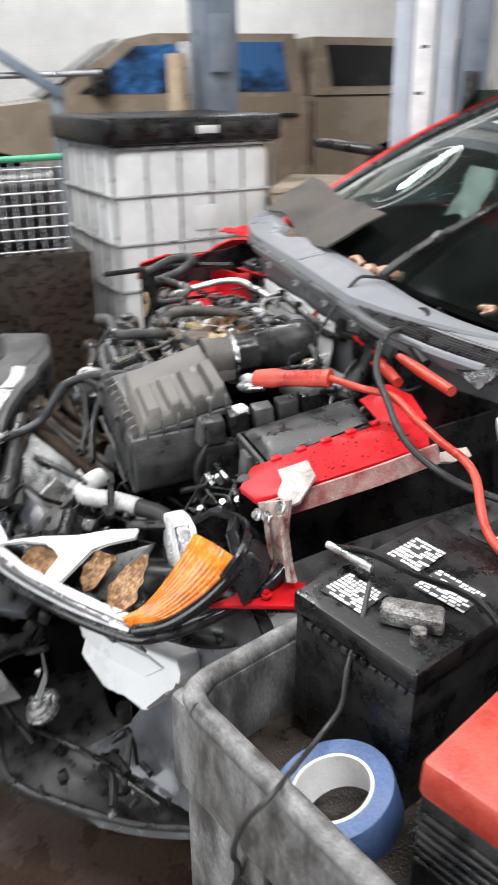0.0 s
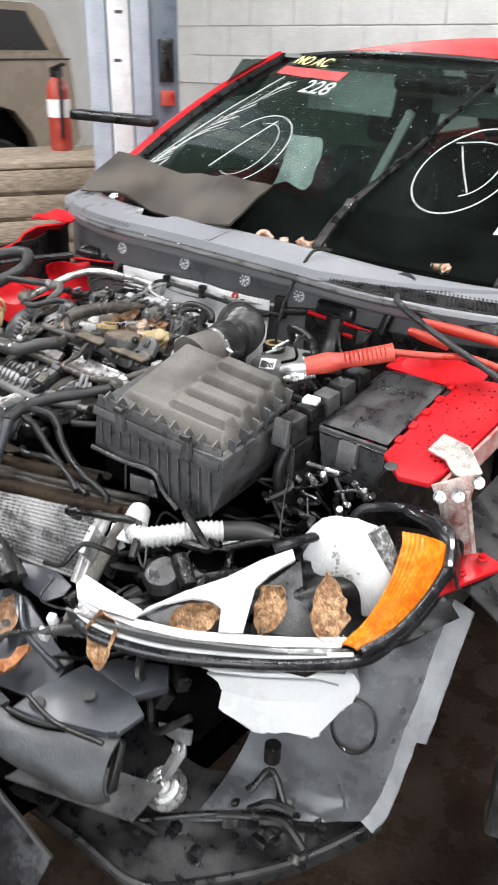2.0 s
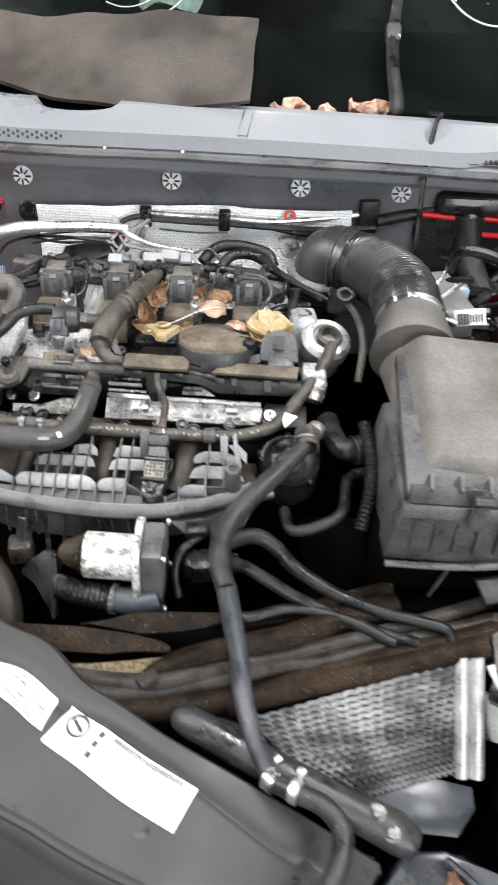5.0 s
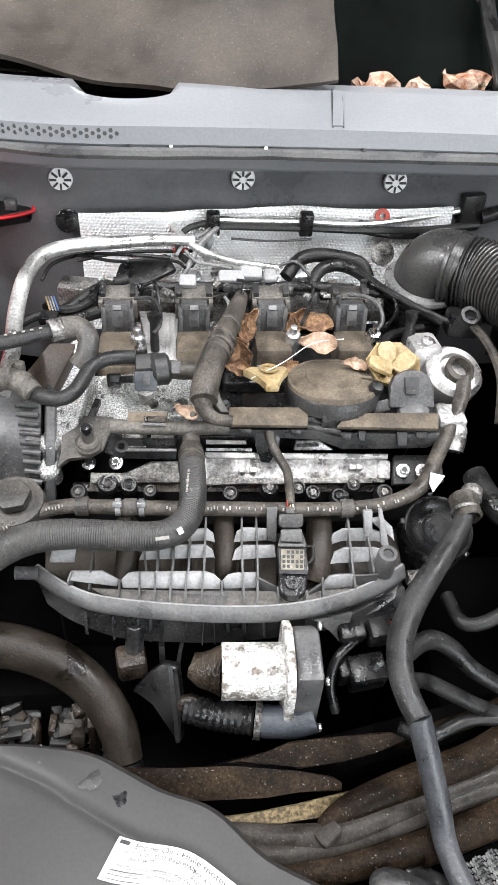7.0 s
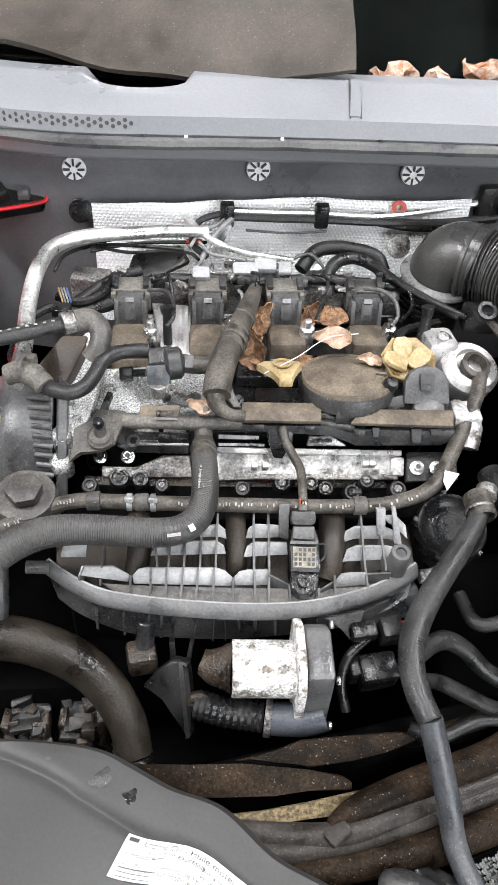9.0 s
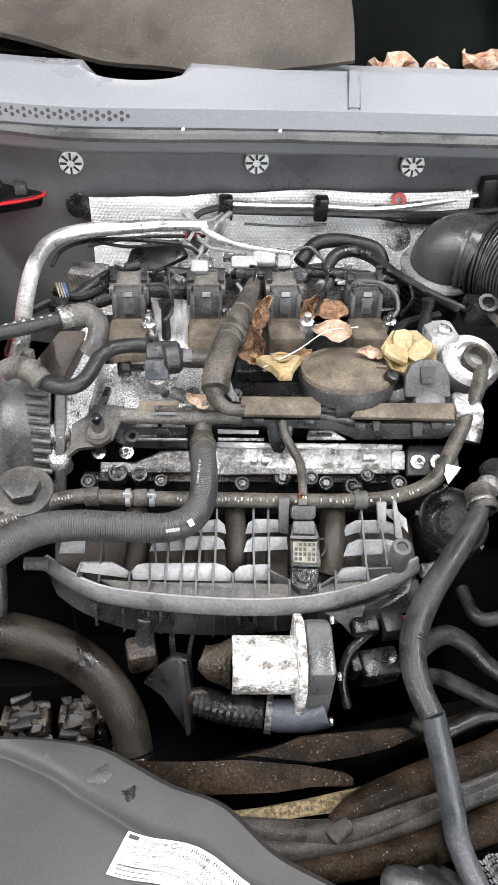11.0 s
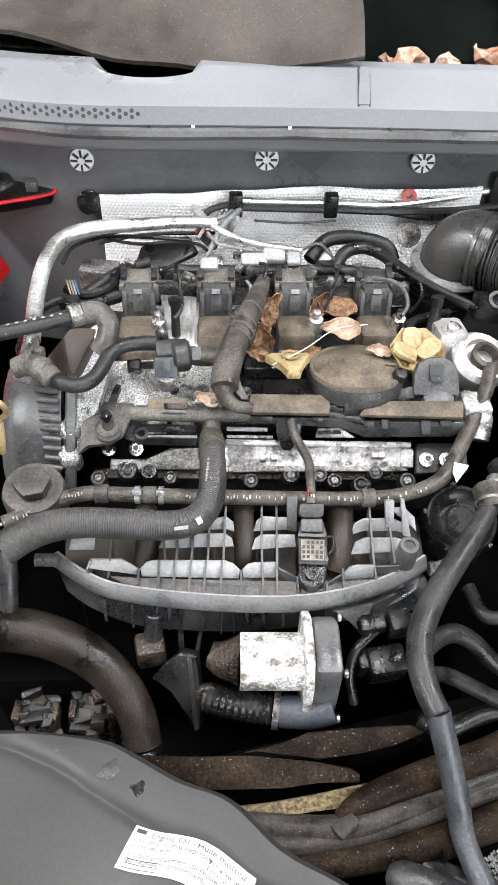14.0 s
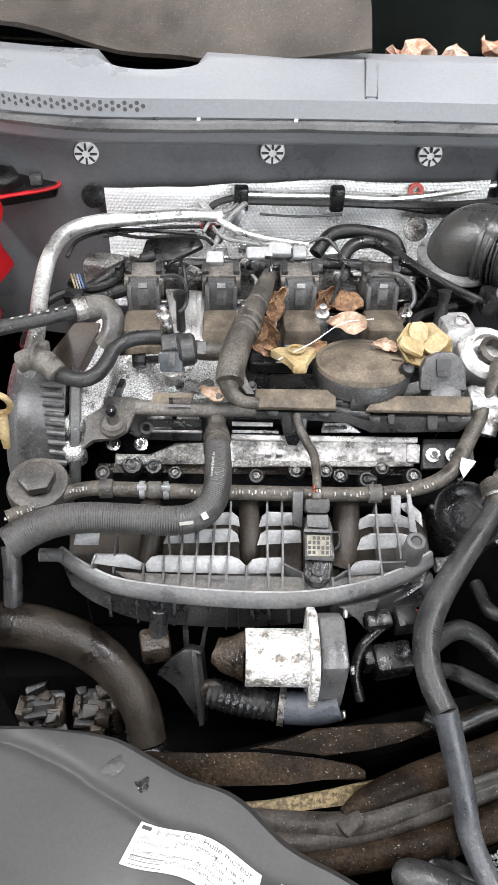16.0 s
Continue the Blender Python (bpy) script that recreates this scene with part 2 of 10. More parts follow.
    tc = [n for n in nt.nodes if n.bl_idname == "ShaderNodeTexCoord"][0]
    last = None
    for k in range(3):
        a = math.pi * k / 3 + math.pi / 6
        d, c = nt.nodes.new("ShaderNodeVectorMath"), nt.nodes.new("ShaderNodeMath")
        d.operation, c.operation = "DOT_PRODUCT", "COSINE"
        d.inputs[1].default_value = (1500 * math.cos(a), 0, 1500 * math.sin(a))
        nt.links.new(tc.outputs["Object"], d.inputs[0])
        nt.links.new(d.outputs["Value"], c.inputs[0])
        if last:
            s = nt.nodes.new("ShaderNodeMath")
            s.operation = "ADD"
            nt.links.new(last, s.inputs[0])
            nt.links.new(c.outputs[0], s.inputs[1])
            last = s.outputs[0]
        else:
            last = c.outputs[0]
    bp = nt.nodes.new("ShaderNodeBump")
    bp.inputs["Strength"].default_value, bp.inputs["Distance"].default_value = 0.5, 0.0006
    nt.links.new(last, bp.inputs["Height"])
    nt.links.new(bp.outputs[0], nt.nodes["Principled BSDF"].inputs["Normal"])
    return m


FOIL = fabric_foil()


# ---- mesh helpers ----
def thing(name, label, category, base=(0, 0, 0), group="", kind=""):
    ob = new(name)
    ob.location = base
    ob.empty_display_size = 0.05
    tagged(ob, label, category, group, kind)
    return ob


def part(name, bm, material, parent, label="", angle=38):
    me = bpy.data.meshes.new(name)
    bm.normal_update()
    bm.to_mesh(me)
    bm.free()
    me.materials.append(material)
    me.polygons.foreach_set("use_smooth", [True] * len(me.polygons))
    me.set_sharp_from_angle(angle=radians(angle))
    ob = new(name, me)
    if parent is not None:
        ob.parent = parent
        top = parent
        while top.parent is not None:
            top = top.parent
        if parent is top:
            ob.matrix_parent_inverse = Matrix.Translation(-Vector(top.location))
    if label:
        ob["label"] = label
    return ob


def solid(name, bm, material, label, category, kind="", group="", angle=38):
    return tagged(part(name, bm, material, None, angle=angle), label, category, group, kind)


def box(bm, c, s, rot=(0, 0, 0), bevel=0.0, seg=2, taper=1.0):
    m = pose(*c, *rot)
    vs = []
    for z in (-0.5, 0.5):
        k = taper if z > 0 else 1.0
        for x, y in ((-0.5, -0.5), (0.5, -0.5), (0.5, 0.5), (-0.5, 0.5)):
            vs.append(bm.verts.new(m @ Vector((x * s[0] * k, y * s[1] * k, z * s[2]))))
    fs = [bm.faces.new([vs[i] for i in q]) for q in ((3, 2, 1, 0), (4, 5, 6, 7), (0, 1, 5, 4), (1, 2, 6, 5), (2, 3, 7, 6), (3, 0, 4, 7))]
    if bevel:
        es = {e for f in fs for e in f.edges}
        bmesh.ops.bevel(bm, geom=list(es), offset=bevel, segments=seg, affect="EDGES", profile=0.5)
    return bm


def frames_along(pts):
    pts = [Vector(p) for p in pts]
    out, n = [], None
    for i, p in enumerate(pts):
        d = (pts[min(i + 1, len(pts) - 1)] - pts[max(i - 1, 0)]).normalized()
        if n is None:
            n = d.orthogonal().normalized()
        n = (n - d * n.dot(d)).normalized()
        out.append((p, n, d.cross(n)))
    return out


def smooth(pts, k=6):
    pts = [Vector(p) for p in pts]
    if len(pts) < 3:
        return [pts[0].lerp(pts[-1], i / k) for i in range(k + 1)]
    q = [2 * pts[0] - pts[1]] + pts + [2 * pts[-1] - pts[-2]]
    out = []
    for i in range(1, len(q) - 2):
        a, b, c, d = q[i - 1:i + 3]
        for j in range(k):
            t = j / k
            out.append(0.5 * (2 * b + (c - a) * t + (2 * a - 5 * b + 4 * c - d) * t * t + (3 * b - a - 3 * c + d) * t ** 3))
    out.append(pts[-1])
    return out


def resample(pts, step):
    out, left = [pts[0]], step
    for a, b in zip(pts, pts[1:]):
        seg = (b - a).length
        while seg >= left:
            a = a.lerp(b, left / seg)
            out.append(a)
            seg, left = (b - a).length, step
        left -= seg
    if (out[-1] - pts[-1]).length > step * 0.3:
        out.append(pts[-1])
    return out


def tube(bm, pts, r, seg=12, k=6, rib=0.0, pitch=0.004, flat=1.0, caps=True):
    """A hose along pts; rib: the depth of its corrugation."""
    ps = smooth(pts, k)
    if rib:
        ps = resample(ps, pitch / 2)
    rs = r if isinstance(r, (list, tuple)) else [r, r]
    rings = []
    fr = frames_along(ps)
    for i, (p, n, b) in enumerate(fr):
        u = i / max(1, len(fr) - 1) * (len(rs) - 1)
        j = min(int(u), len(rs) - 2)
        rad = rs[j] + (rs[j + 1] - rs[j]) * (u - j) - (rib if i % 2 else 0)
        rings.append([bm.verts.new(p + (n * math.cos(a) * flat + b * math.sin(a)) * rad) for a in (math.tau * s / seg for s in range(seg))])
    for a, c in zip(rings, rings[1:]):
        for s in range(seg):
            bm.faces.new((a[s], a[(s + 1) % seg], c[(s + 1) % seg], c[s]))
    if caps:
        bm.faces.new(rings[0][::-1])
        bm.faces.new(rings[-1])
    return bm


def lathe(bm, profile, m, seg=28):
    """profile: (radius, height) pairs turned about the z axis of m."""
    rings = []
    for r, z in profile:
        if r <= 1e-6:
            rings.append([bm.verts.new(m @ Vector((0, 0, z)))])
        else:
            rings.append([bm.verts.new(m @ Vector((r * math.cos(a), r * math.sin(a), z))) for a in (math.tau * s / seg for s in range(seg))])
    for a, c in zip(rings, rings[1:]):
        for s in range(seg):
            t = (s + 1) % seg
            if len(a) == 1 and len(c) == 1:
                continue
            if len(a) == 1:
                bm.faces.new((a[0], c[t], c[s]))
            elif len(c) == 1:
                bm.faces.new((a[s], a[t], c[0]))
            else:
                bm.faces.new((a[s], a[t], c[t], c[s]))
    return bm


def facing(p, d):
    """A pose at p whose z axis points along d."""
    return Matrix.Translation(p) @ Vector(d).to_track_quat("Z", "Y").to_matrix().to_4x4()


def cyl(bm, a, b, r0, r1=None, seg=20, edge=0.001):
    a, b = Vector(a), Vector(b)
    h = (b - a).length
    r1 = r0 if r1 is None else r1
    e = min(edge, h / 3, r0 / 2, r1 / 2)
    return lathe(bm, [(0, 0), (r0 - e, 0), (r0, e), (r1, h - e), (r1 - e, h), (0, h)], facing(a, b - a), seg)


def prism(bm, outline, h, m, bevel=0.0):
    """outline: (u, v) points counter-clockwise in the plane of m, raised by h along its z axis."""
    lo = [bm.verts.new(m @ Vector((u, v, 0))) for u, v in outline]
    hi = [bm.verts.new(m @ Vector((u, v, h))) for u, v in outline]
    n = len(lo)
    fs = [bm.faces.new(lo[::-1]), bm.faces.new(hi)]
    fs += [bm.faces.new((lo[i], lo[(i + 1) % n], hi[(i + 1) % n], hi[i])) for i in range(n)]
    if bevel:
        bmesh.ops.bevel(bm, geom=list({e for f in fs for e in f.edges}), offset=bevel, segments=2, affect="EDGES", profile=0.5)
    return bm


def sheet(bm, f, nu, nv, thick=0.0, ground=None):
    """A surface f(u, v) over the unit square, with a thickness along its normals."""
    g = [[bm.verts.new(f(u / nu, v / nv)) for v in range(nv + 1)] for u in range(nu + 1)]
    fs = [bm.faces.new((g[u][v], g[u + 1][v], g[u + 1][v + 1], g[u][v + 1])) for u in range(nu) for v in range(nv)]
    if thick:
        bm.normal_update()
        bmesh.ops.solidify(bm, geom=fs, thickness=thick)
    return bm


def B():
    return bmesh.new()


def crumple(bm, amount, size, seed=0):
    for v in bm.verts:
        v.co += Vector(noise.noise_vector(v.co / size + Vector((seed * 7.3, seed * 3.1, seed)))) * amount
    return bm


def slab(pts, thick, bevel=0.0):
    """A flat piece with the outline pts, thickened away from its upper side."""
    q = [Vector(p) for p in pts]
    nn = Vector((0, 0, 0))
    for i in range(len(q)):
        a, b = q[i], q[(i + 1) % len(q)]
        nn += a.cross(b)
    nn.normalize()
    if nn.z - nn.y < 0:
        q.reverse()
        nn = -nn
    bm = B()
    hi = [bm.verts.new(p) for p in q]
    lo = [bm.verts.new(p - nn * thick) for p in q]
    k = len(q)
    bm.faces.new(hi)
    bm.faces.new(lo[::-1])
    for i in range(k):
        bm.faces.new((hi[i], lo[i], lo[(i + 1) % k], hi[(i + 1) % k]))
    if bevel:
        bmesh.ops.bevel(bm, geom=list(bm.edges), offset=bevel, segments=2, affect="EDGES", profile=0.5)
    return bm


def fin(pts, depth, t=0.0022):
    """A thin upright plate whose upper edge runs along pts."""
    bm = B()
    q = [Vector(p) for p in pts]
    rows_ = []
    for i, p in enumerate(q):
        d = q[min(i + 1, len(q) - 1)] - q[max(i - 1, 0)]
        s = d.cross(Vector((0, 0, 1))).normalized() * t / 2
        e = Vector((0, 0, -depth))
        rows_.append([bm.verts.new(v) for v in (p - s, p + s, p + s + e, p - s + e)])
    for a, b in zip(rows_, rows_[1:]):
        for k in range(4):
            bm.faces.new((a[k], a[(k + 1) % 4], b[(k + 1) % 4], b[k]))
    bm.faces.new(rows_[0][::-1])
    bm.faces.new(rows_[-1])
    bmesh.ops.recalc_face_normals(bm, faces=bm.faces)
    return bm


# ---- the garage ----
solid("floor", box(B(), (-1.5, 0.5, -0.1), (16, 14, 0.2)), CONCRETE, "wet dark stained concrete garage floor", "floor", "structure")
# the east wall is out of view, grey to hold down fill light
for nm, c, s in (("wall_west", (-9.1, 0.5, 2.25), (0.2, 13.6, 4.5)), ("wall_east", (6.1, 0.5, 2.25), (0.2, 13.6, 4.5)), ("wall_north", (-1.5, 6.9, 2.25), (15.4, 0.2, 4.5))):
    solid(nm, box(B(), c, s), DWALL if nm == "wall_east" else WALLP, "painted block wall of the garage", "wall", "structure")
# the south wall is unseen too, in the same grey
ws = B()
box(ws, (-4.2, -6.1, 2.25), (9.6, 0.2, 4.5))
box(ws, (5.7, -6.1, 2.25), (0.6, 0.2, 4.5))
box(ws, (3.0, -6.1, 4.15), (4.8, 0.2, 0.7))
solid("wall_south", ws, DWALL, "unseen grey wall round the open bay door", "wall", "structure")
# unseen ceiling, coloured dark to cut bounced light
solid("ceiling", box(B(), (-1.5, 0.5, 4.55), (15.4, 13.6, 0.1)), CEIL, "unseen dark grey garage ceiling that keeps bounced light low", "ceiling", "structure")
solid("ground", box(B(), (0, 0, -0.25), (400, 400, 0.08)), CONCRETE, "dark asphalt yard outside", "ground", "structure")
# fittings for the added tube lamps, all out of view
for lx, ly in LAMPS:
    lamp = thing("added_ceiling_light", "added white tube light fitting under the unseen ceiling", "light", (lx, ly, 4.42), "ceiling lights")
    part("housing", box(B(), (lx, ly, 4.44), (0.3, 1.6, 0.11), bevel=0.01), WHITE, lamp)


lp = thing("lift_post", "blue-grey steel vehicle lift post with a scuffed white strip", "vehicle lift", (-1.25, 1.05, 0))
lpm = pose(-1.25, 1.05, 0, 0, 0, 52.8)


def lbox(name, c, s, material, label="", bv=0.006):
    bm = box(B(), c, s, bevel=bv)
    bm.transform(lpm)
    return part(name, bm, material, lp, label)


PALEP = mat("pale_blue_grey_post", (0.36, 0.4, 0.46), 0.45, col2=(0.46, 0.5, 0.55), scale=6)
lbox("left_flange", (-0.085, 0.02, 2.1), (0.075, 0.03, 4.1), PALEP, "pale blue-grey flange")
lbox("front_strip", (0.0, 0.0, 2.1), (0.082, 0.03, 4.1), POSTW, "worn white front strip")
lbox("right_flange", (0.085, 0.02, 2.1), (0.075, 0.03, 4.1), PALEP, "pale blue-grey flange")
lbox("web", (0.0, 0.12, 2.1), (0.2, 0.16, 4.1), POST)
lbox("side_channel", (0.185, 0.13, 2.1), (0.12, 0.16, 4.1), POST, "dark blue-grey side channel")
lbox("switch_box", (0.19, 0.035, 1.5), (0.06, 0.03, 0.16), BLACK, "black switch box")
lbox("red_button", (0.19, 0.016, 1.36), (0.06, 0.02, 0.06), REDP, "red plastic guard")
lbox("base_plate", (0.03, 0.1, 0.015), (0.42, 0.4, 0.03), POST)
for k in range(5):
    lbox("strip_mark", (-0.01 + 0.012 * (k % 3), -0.0155, 1.5 + 0.17 * k), (0.03, 0.002, 0.012), GREY, "", 0.0)
pl = thing("lift_column", "blue-grey steel lift column with a box on its side", "vehicle lift", (-3.8, 0.93, 0))
part("column", box(B(), (-3.8, 0.93, 2.1), (0.22, 0.25, 4.2), (0, 0, 10), bevel=0.006), POST, pl)
part("junction_box", box(B(), (-3.66, 0.93, 1.78), (0.08, 0.13, 0.34), (0, 0, 10), bevel=0.01), POST, pl, "grey switch box")
part("hose_reel", box(B(), (-3.7, 0.7, 1.62), (0.06, 0.09, 0.35), (0, 0, 10), bevel=0.02), GALV, pl, "dull silver canister")
part("canister", cyl(B(), (-3.6, 0.62, 1.35), (-3.6, 0.62, 1.72), 0.06), CARD, pl, "beige canister")

ex = thing("fire_extinguisher", "red fire extinguisher with a white label standing on the crate", "fire extinguisher", (-2.4, 1.68, 1.03))
exm = pose(-2.4, 1.68, 1.03)
part("cylinder", lathe(B(), [(0, 0), (0.055, 0), (0.06, 0.01), (0.06, 0.3), (0.05, 0.34), (0.022, 0.37), (0, 0.37)], exm), REDP, ex)
part("label_band", lathe(B(), [(0.0605, 0.17), (0.0615, 0.17), (0.0615, 0.26), (0.0605, 0.26)], exm), PAPER, ex, "white label band")
part("valve", box(B(), (-2.4, 1.68, 1.42), (0.05, 0.05, 0.05), bevel=0.005), BLACK, ex)
part("lever", box(B(), (-2.36, 1.66, 1.45), (0.1, 0.03, 0.015), (0, -15, 0), bevel=0.003), BLACK, ex)
part("hose", tube(B(), [(-2.4, 1.66, 1.42), (-2.33, 1.64, 1.4), (-2.32, 1.63, 1.25), (-2.34, 1.64, 1.1)], 0.01), BLACK, ex)

def tote():
    """Caged liquid tank with a black top frame."""
    t = thing("caged_tank", "white liquid tank in a galvanised cage under a black pallet", "tank", (-2.99, 0.36, 0))
    m = pose(-2.99, 0.36, 0, 0, 0, 98.7)
    def put(bm):
        bm.transform(m)
        return bm
    part("pallet", put(box(B(), (0, 0, 0.11), (1.0, 1.0, 0.21), bevel=0.01)), BLACK, t)
    part("tank", put(box(B(), (0, 0, 0.73), (0.93, 0.93, 1.02), bevel=0.06, seg=3)), TANK, t)
    for z in (0.25, 0.5, 0.75, 1.0, 1.245):
        bm = B()
        for a in range(4):
            p0, p1 = [(-0.47, -0.47), (0.47, -0.47), (0.47, 0.47), (-0.47, 0.47)][a], [(0.47, -0.47), (0.47, 0.47), (-0.47, 0.47), (-0.47, -0.47)][a]
            cyl(bm, (*p0, z), (*p1, z), 0.009, seg=8)
        part("cage_ring", put(bm), GALV, t)
    for i in range(6):
        x = -0.47 + 0.94 * i / 5
        for a, b in ((x, -0.47), (x, 0.47), (-0.47, x), (0.47, x)):
            part("cage_bar", put(cyl(B(), (a, b, 0.2), (a, b, 1.255), 0.008, seg=8)), GALV, t)
    part("top_frame", put(box(B(), (0, 0, 1.325), (1.02, 1.02, 0.13), bevel=0.015)), BLACK, t, "black plastic pallet lying on top")
    for i in range(5):
        part("pallet_pocket", put(box(B(), (-0.4 + 0.2 * i, -0.511, 1.325), (0.1, 0.004, 0.07), bevel=0.001)), DARK, t)
    part("plate", put(box(B(), (0.06, -0.515, 1.325), (0.12, 0.008, 0.04), bevel=0.002)), POSTW, t, "small pale label plate")
    part("plate", put(box(B(), (0.06, -0.478, 0.87), (0.14, 0.006, 0.13), bevel=0.002)), PAPER, t, "white sticker with worn print")
    return t


tote()


def truck():
    """Pickup with a cap over its bed."""
    t = thing("pickup_truck", "beige pickup truck with a canopy over its bed, parked", "truck", (-6.0, 1.0, 0))
    m = pose(-5.75, 1.2, 0.0, 0, 0, 88)  # local x runs from the nose to the tail, y faces away from the camera
    def put(bm):
        bm.transform(m)
        return bm
    out = [(-2.75, 0.6), (-2.8, 1.0), (-2.7, 1.3), (-1.35, 1.43), (-1.2, 1.45), (2.6, 1.43), (2.66, 0.8), (2.5, 0.6), (2.2, 0.6), (2.15, 0.85), (1.98, 1.05), (1.75, 1.12), (1.5, 1.05), (1.33, 0.85), (1.3, 0.55), (-1.3, 0.55), (-1.34, 0.85), (-1.5, 1.05), (-1.75, 1.12), (-1.98, 1.05), (-2.15, 0.85), (-2.2, 0.6)]
    face = Matrix.Translation((0, 0.95, 0)) @ Matrix(((1, 0, 0, 0), (0, 0, -1, 0), (0, 1, 0, 0), (0, 0, 0, 1)))
    part("body", put(prism(B(), out[::-1], 1.9, face)), GOLD, t)
    cab = [(-1.25, 1.44), (-0.62, 1.86), (-0.4, 1.9), (0.75, 1.9), (0.85, 1.44)]
    part("cab", put(prism(B(), cab[::-1], 1.76, Matrix.Translation((0, -0.08, 0)) @ face)), GOLD, t)
    part("canopy", put(prism(B(), [(0.88, 1.44), (0.9, 1.88), (2.3, 1.86), (2.42, 1.8), (2.6, 1.44)][::-1], 1.76, Matrix.Translation((0, -0.08, 0)) @ face)), GOLD, t, "beige fibreglass canopy")
    wf = Matrix.Translation((0, -1.835, 0)) @ face
    for nm, o, mt in (("front_window", [(-1.0, 1.48), (-0.55, 1.81), (-0.2, 1.83), (-0.16, 1.48)], FILM), ("rear_window", [(-0.06, 1.48), (-0.06, 1.84), (0.64, 1.84), (0.7, 1.48)], FILM), ("canopy_window", [(1.08, 1.51), (1.02, 1.82), (2.22, 1.8), (2.42, 1.51)], TINT)):
        part(nm, put(prism(B(), o[::-1], 0.012, wf)), mt, t, "dark window pane")
    part("windscreen", put(sheet(B(), lambda u, v: Vector((-1.27 + 0.62 * v, -0.75 + 1.5 * u, 1.455 + 0.41 * v)), 2, 2, 0.01)), TINT, t)
    for x in (-1.75, 1.75):
        w = part("wheel", put(cyl(B(), (x, -0.72, 0.43), (x, -0.93, 0.43), 0.42, seg=32, edge=0.03)), RUBBER, t, "black tyre")
        part("rim", put(cyl(B(), (x, -0.9, 0.43), (x, -0.945, 0.43), 0.24, seg=24, edge=0.02)), ALUD, w)
        part("rear_wheel", put(cyl(B(), (x, 0.72, 0.43), (x, 0.93, 0.43), 0.42, seg=32, edge=0.03)), RUBBER, t, "black tyre")
    for x in (0.9, 0.86, -0.12):
        part("door_seam", put(box(B(), (x, -0.953, 1.0), (0.012, 0.006, 0.8))), BLACK, t)
    part("door_handle", put(box(B(), (0.68, -0.965, 1.3), (0.16, 0.03, 0.03), bevel=0.008)), BLACK, t)
    part("side_mirror", put(box(B(), (-0.85, -1.0, 1.56), (0.12, 0.22, 0.2), bevel=0.03)), BLACK, t)
    part("sill_trim", put(box(B(), (0, -0.952, 0.62), (2.5, 0.02, 0.08), bevel=0.008)), BLACK, t)
    part("arch_liner", put(box(B(), (0, -0.4, 0.8), (4.6, 0.9, 0.5))), TRIMSHADE, t)
    part("bed_seam", put(box(B(), (1.75, -0.954, 1.44), (1.7, 0.01, 0.014), bevel=0.003)), BLACK, t)
    part("canopy_divider", put(box(B(), (1.62, -0.868, 1.66), (0.02, 0.012, 0.3), (0, 0, 0), bevel=0.002)), BLACK, t)
    return t


truck()

cr = thing("wooden_crate", "weathered wooden crate with slatted sides", "crate", (-2.4, 1.38, 0))
cm = pose(-2.4, 1.38, 0, 0, 0, 60)


def cbox(name, c, s, material, label=""):
    bm = box(B(), c, s, bevel=0.004)
    bm.transform(cm)
    return part(name, bm, material, cr, label)


for i in range(8):
    cbox("slat", (0.03 * math.sin(i * 2.1), -0.345, 0.09 + i * 0.122), (0.9, 0.024, 0.1), WOOD)
    cbox("side_slat", (-0.46, 0.0, 0.09 + i * 0.122), (0.024, 0.66, 0.1), WOOD)
for x in (-0.44, 0.0, 0.44):
    cbox("upright", (x, -0.32, 0.5), (0.07, 0.03, 1.0), WOOD)
cbox("lid", (0, 0, 1.015), (0.95, 0.7, 0.03), WOOD, "pale worn lid boards")
cbox("crate_body", (0, 0.02, 0.5), (0.86, 0.6, 0.98), CARD, "brown inner box")

# block courses of the far wall
for k in range(4):
    for j in range(14):
        bx = -6.0 + j * 0.605 + (0.3 if k % 2 else 0)
        part("block", box(B(), (bx, 6.79, 1.3 + k * 0.31), (0.595, 0.03, 0.3), bevel=0.006, seg=1), WALLP, bpy.data.objects["wall_north"])

# wire mesh basket with a green rim on a steel bin
solid("steel_bin", box(B(), (-2.6, -0.85, 0.38), (0.55, 1.3, 0.76), (0, 0, 4), bevel=0.01), RUST, "dirty brown steel bin on the floor", "bin")
bk = thing("wire_basket", "grey wire basket full of dark scrap with a green rim", "basket", (-2.6, -0.85, 0.76))
bl = lambda k, z: (-2.3 - 0.02 * k, -1.45 + 1.15 * k, z)
part("rim", tube(B(), [bl(0, 1.21), bl(1, 1.23)], 0.016, k=2), GREEN, bk, "green plastic rim")
for i in range(8):
    part("wire", cyl(B(), bl(0, 0.78 + 0.055 * i), bl(1, 0.79 + 0.056 * i), 0.005, seg=6), GALV, bk)
for i in range(20):
    part("wire", cyl(B(), bl(i / 19, 0.77), bl(i / 19, 1.215), 0.004, seg=6), GALV, bk)
part("scrap", crumple(box(B(), (-2.62, -0.86, 0.96), (0.48, 1.1, 0.4), (0, 0, 4), bevel=0.08, seg=4), 0.08, 0.12), DARK, bk, "dark scrap parts")
# folded lift arm hanging before the far wall
la = thing("raised_lift", "grey steel lift with a raised arm beside the wall", "vehicle lift", (-3.9, -0.35, 0))
part("arm", box(B(), (-3.95, -0.33, 1.66), (0.08, 0.62, 0.07), (-33, 0, 0), bevel=0.01), POST, la)
part("arm_post", box(B(), (-4.0, -0.7, 1.0), (0.1, 0.1, 2.0), bevel=0.01), POST, la)
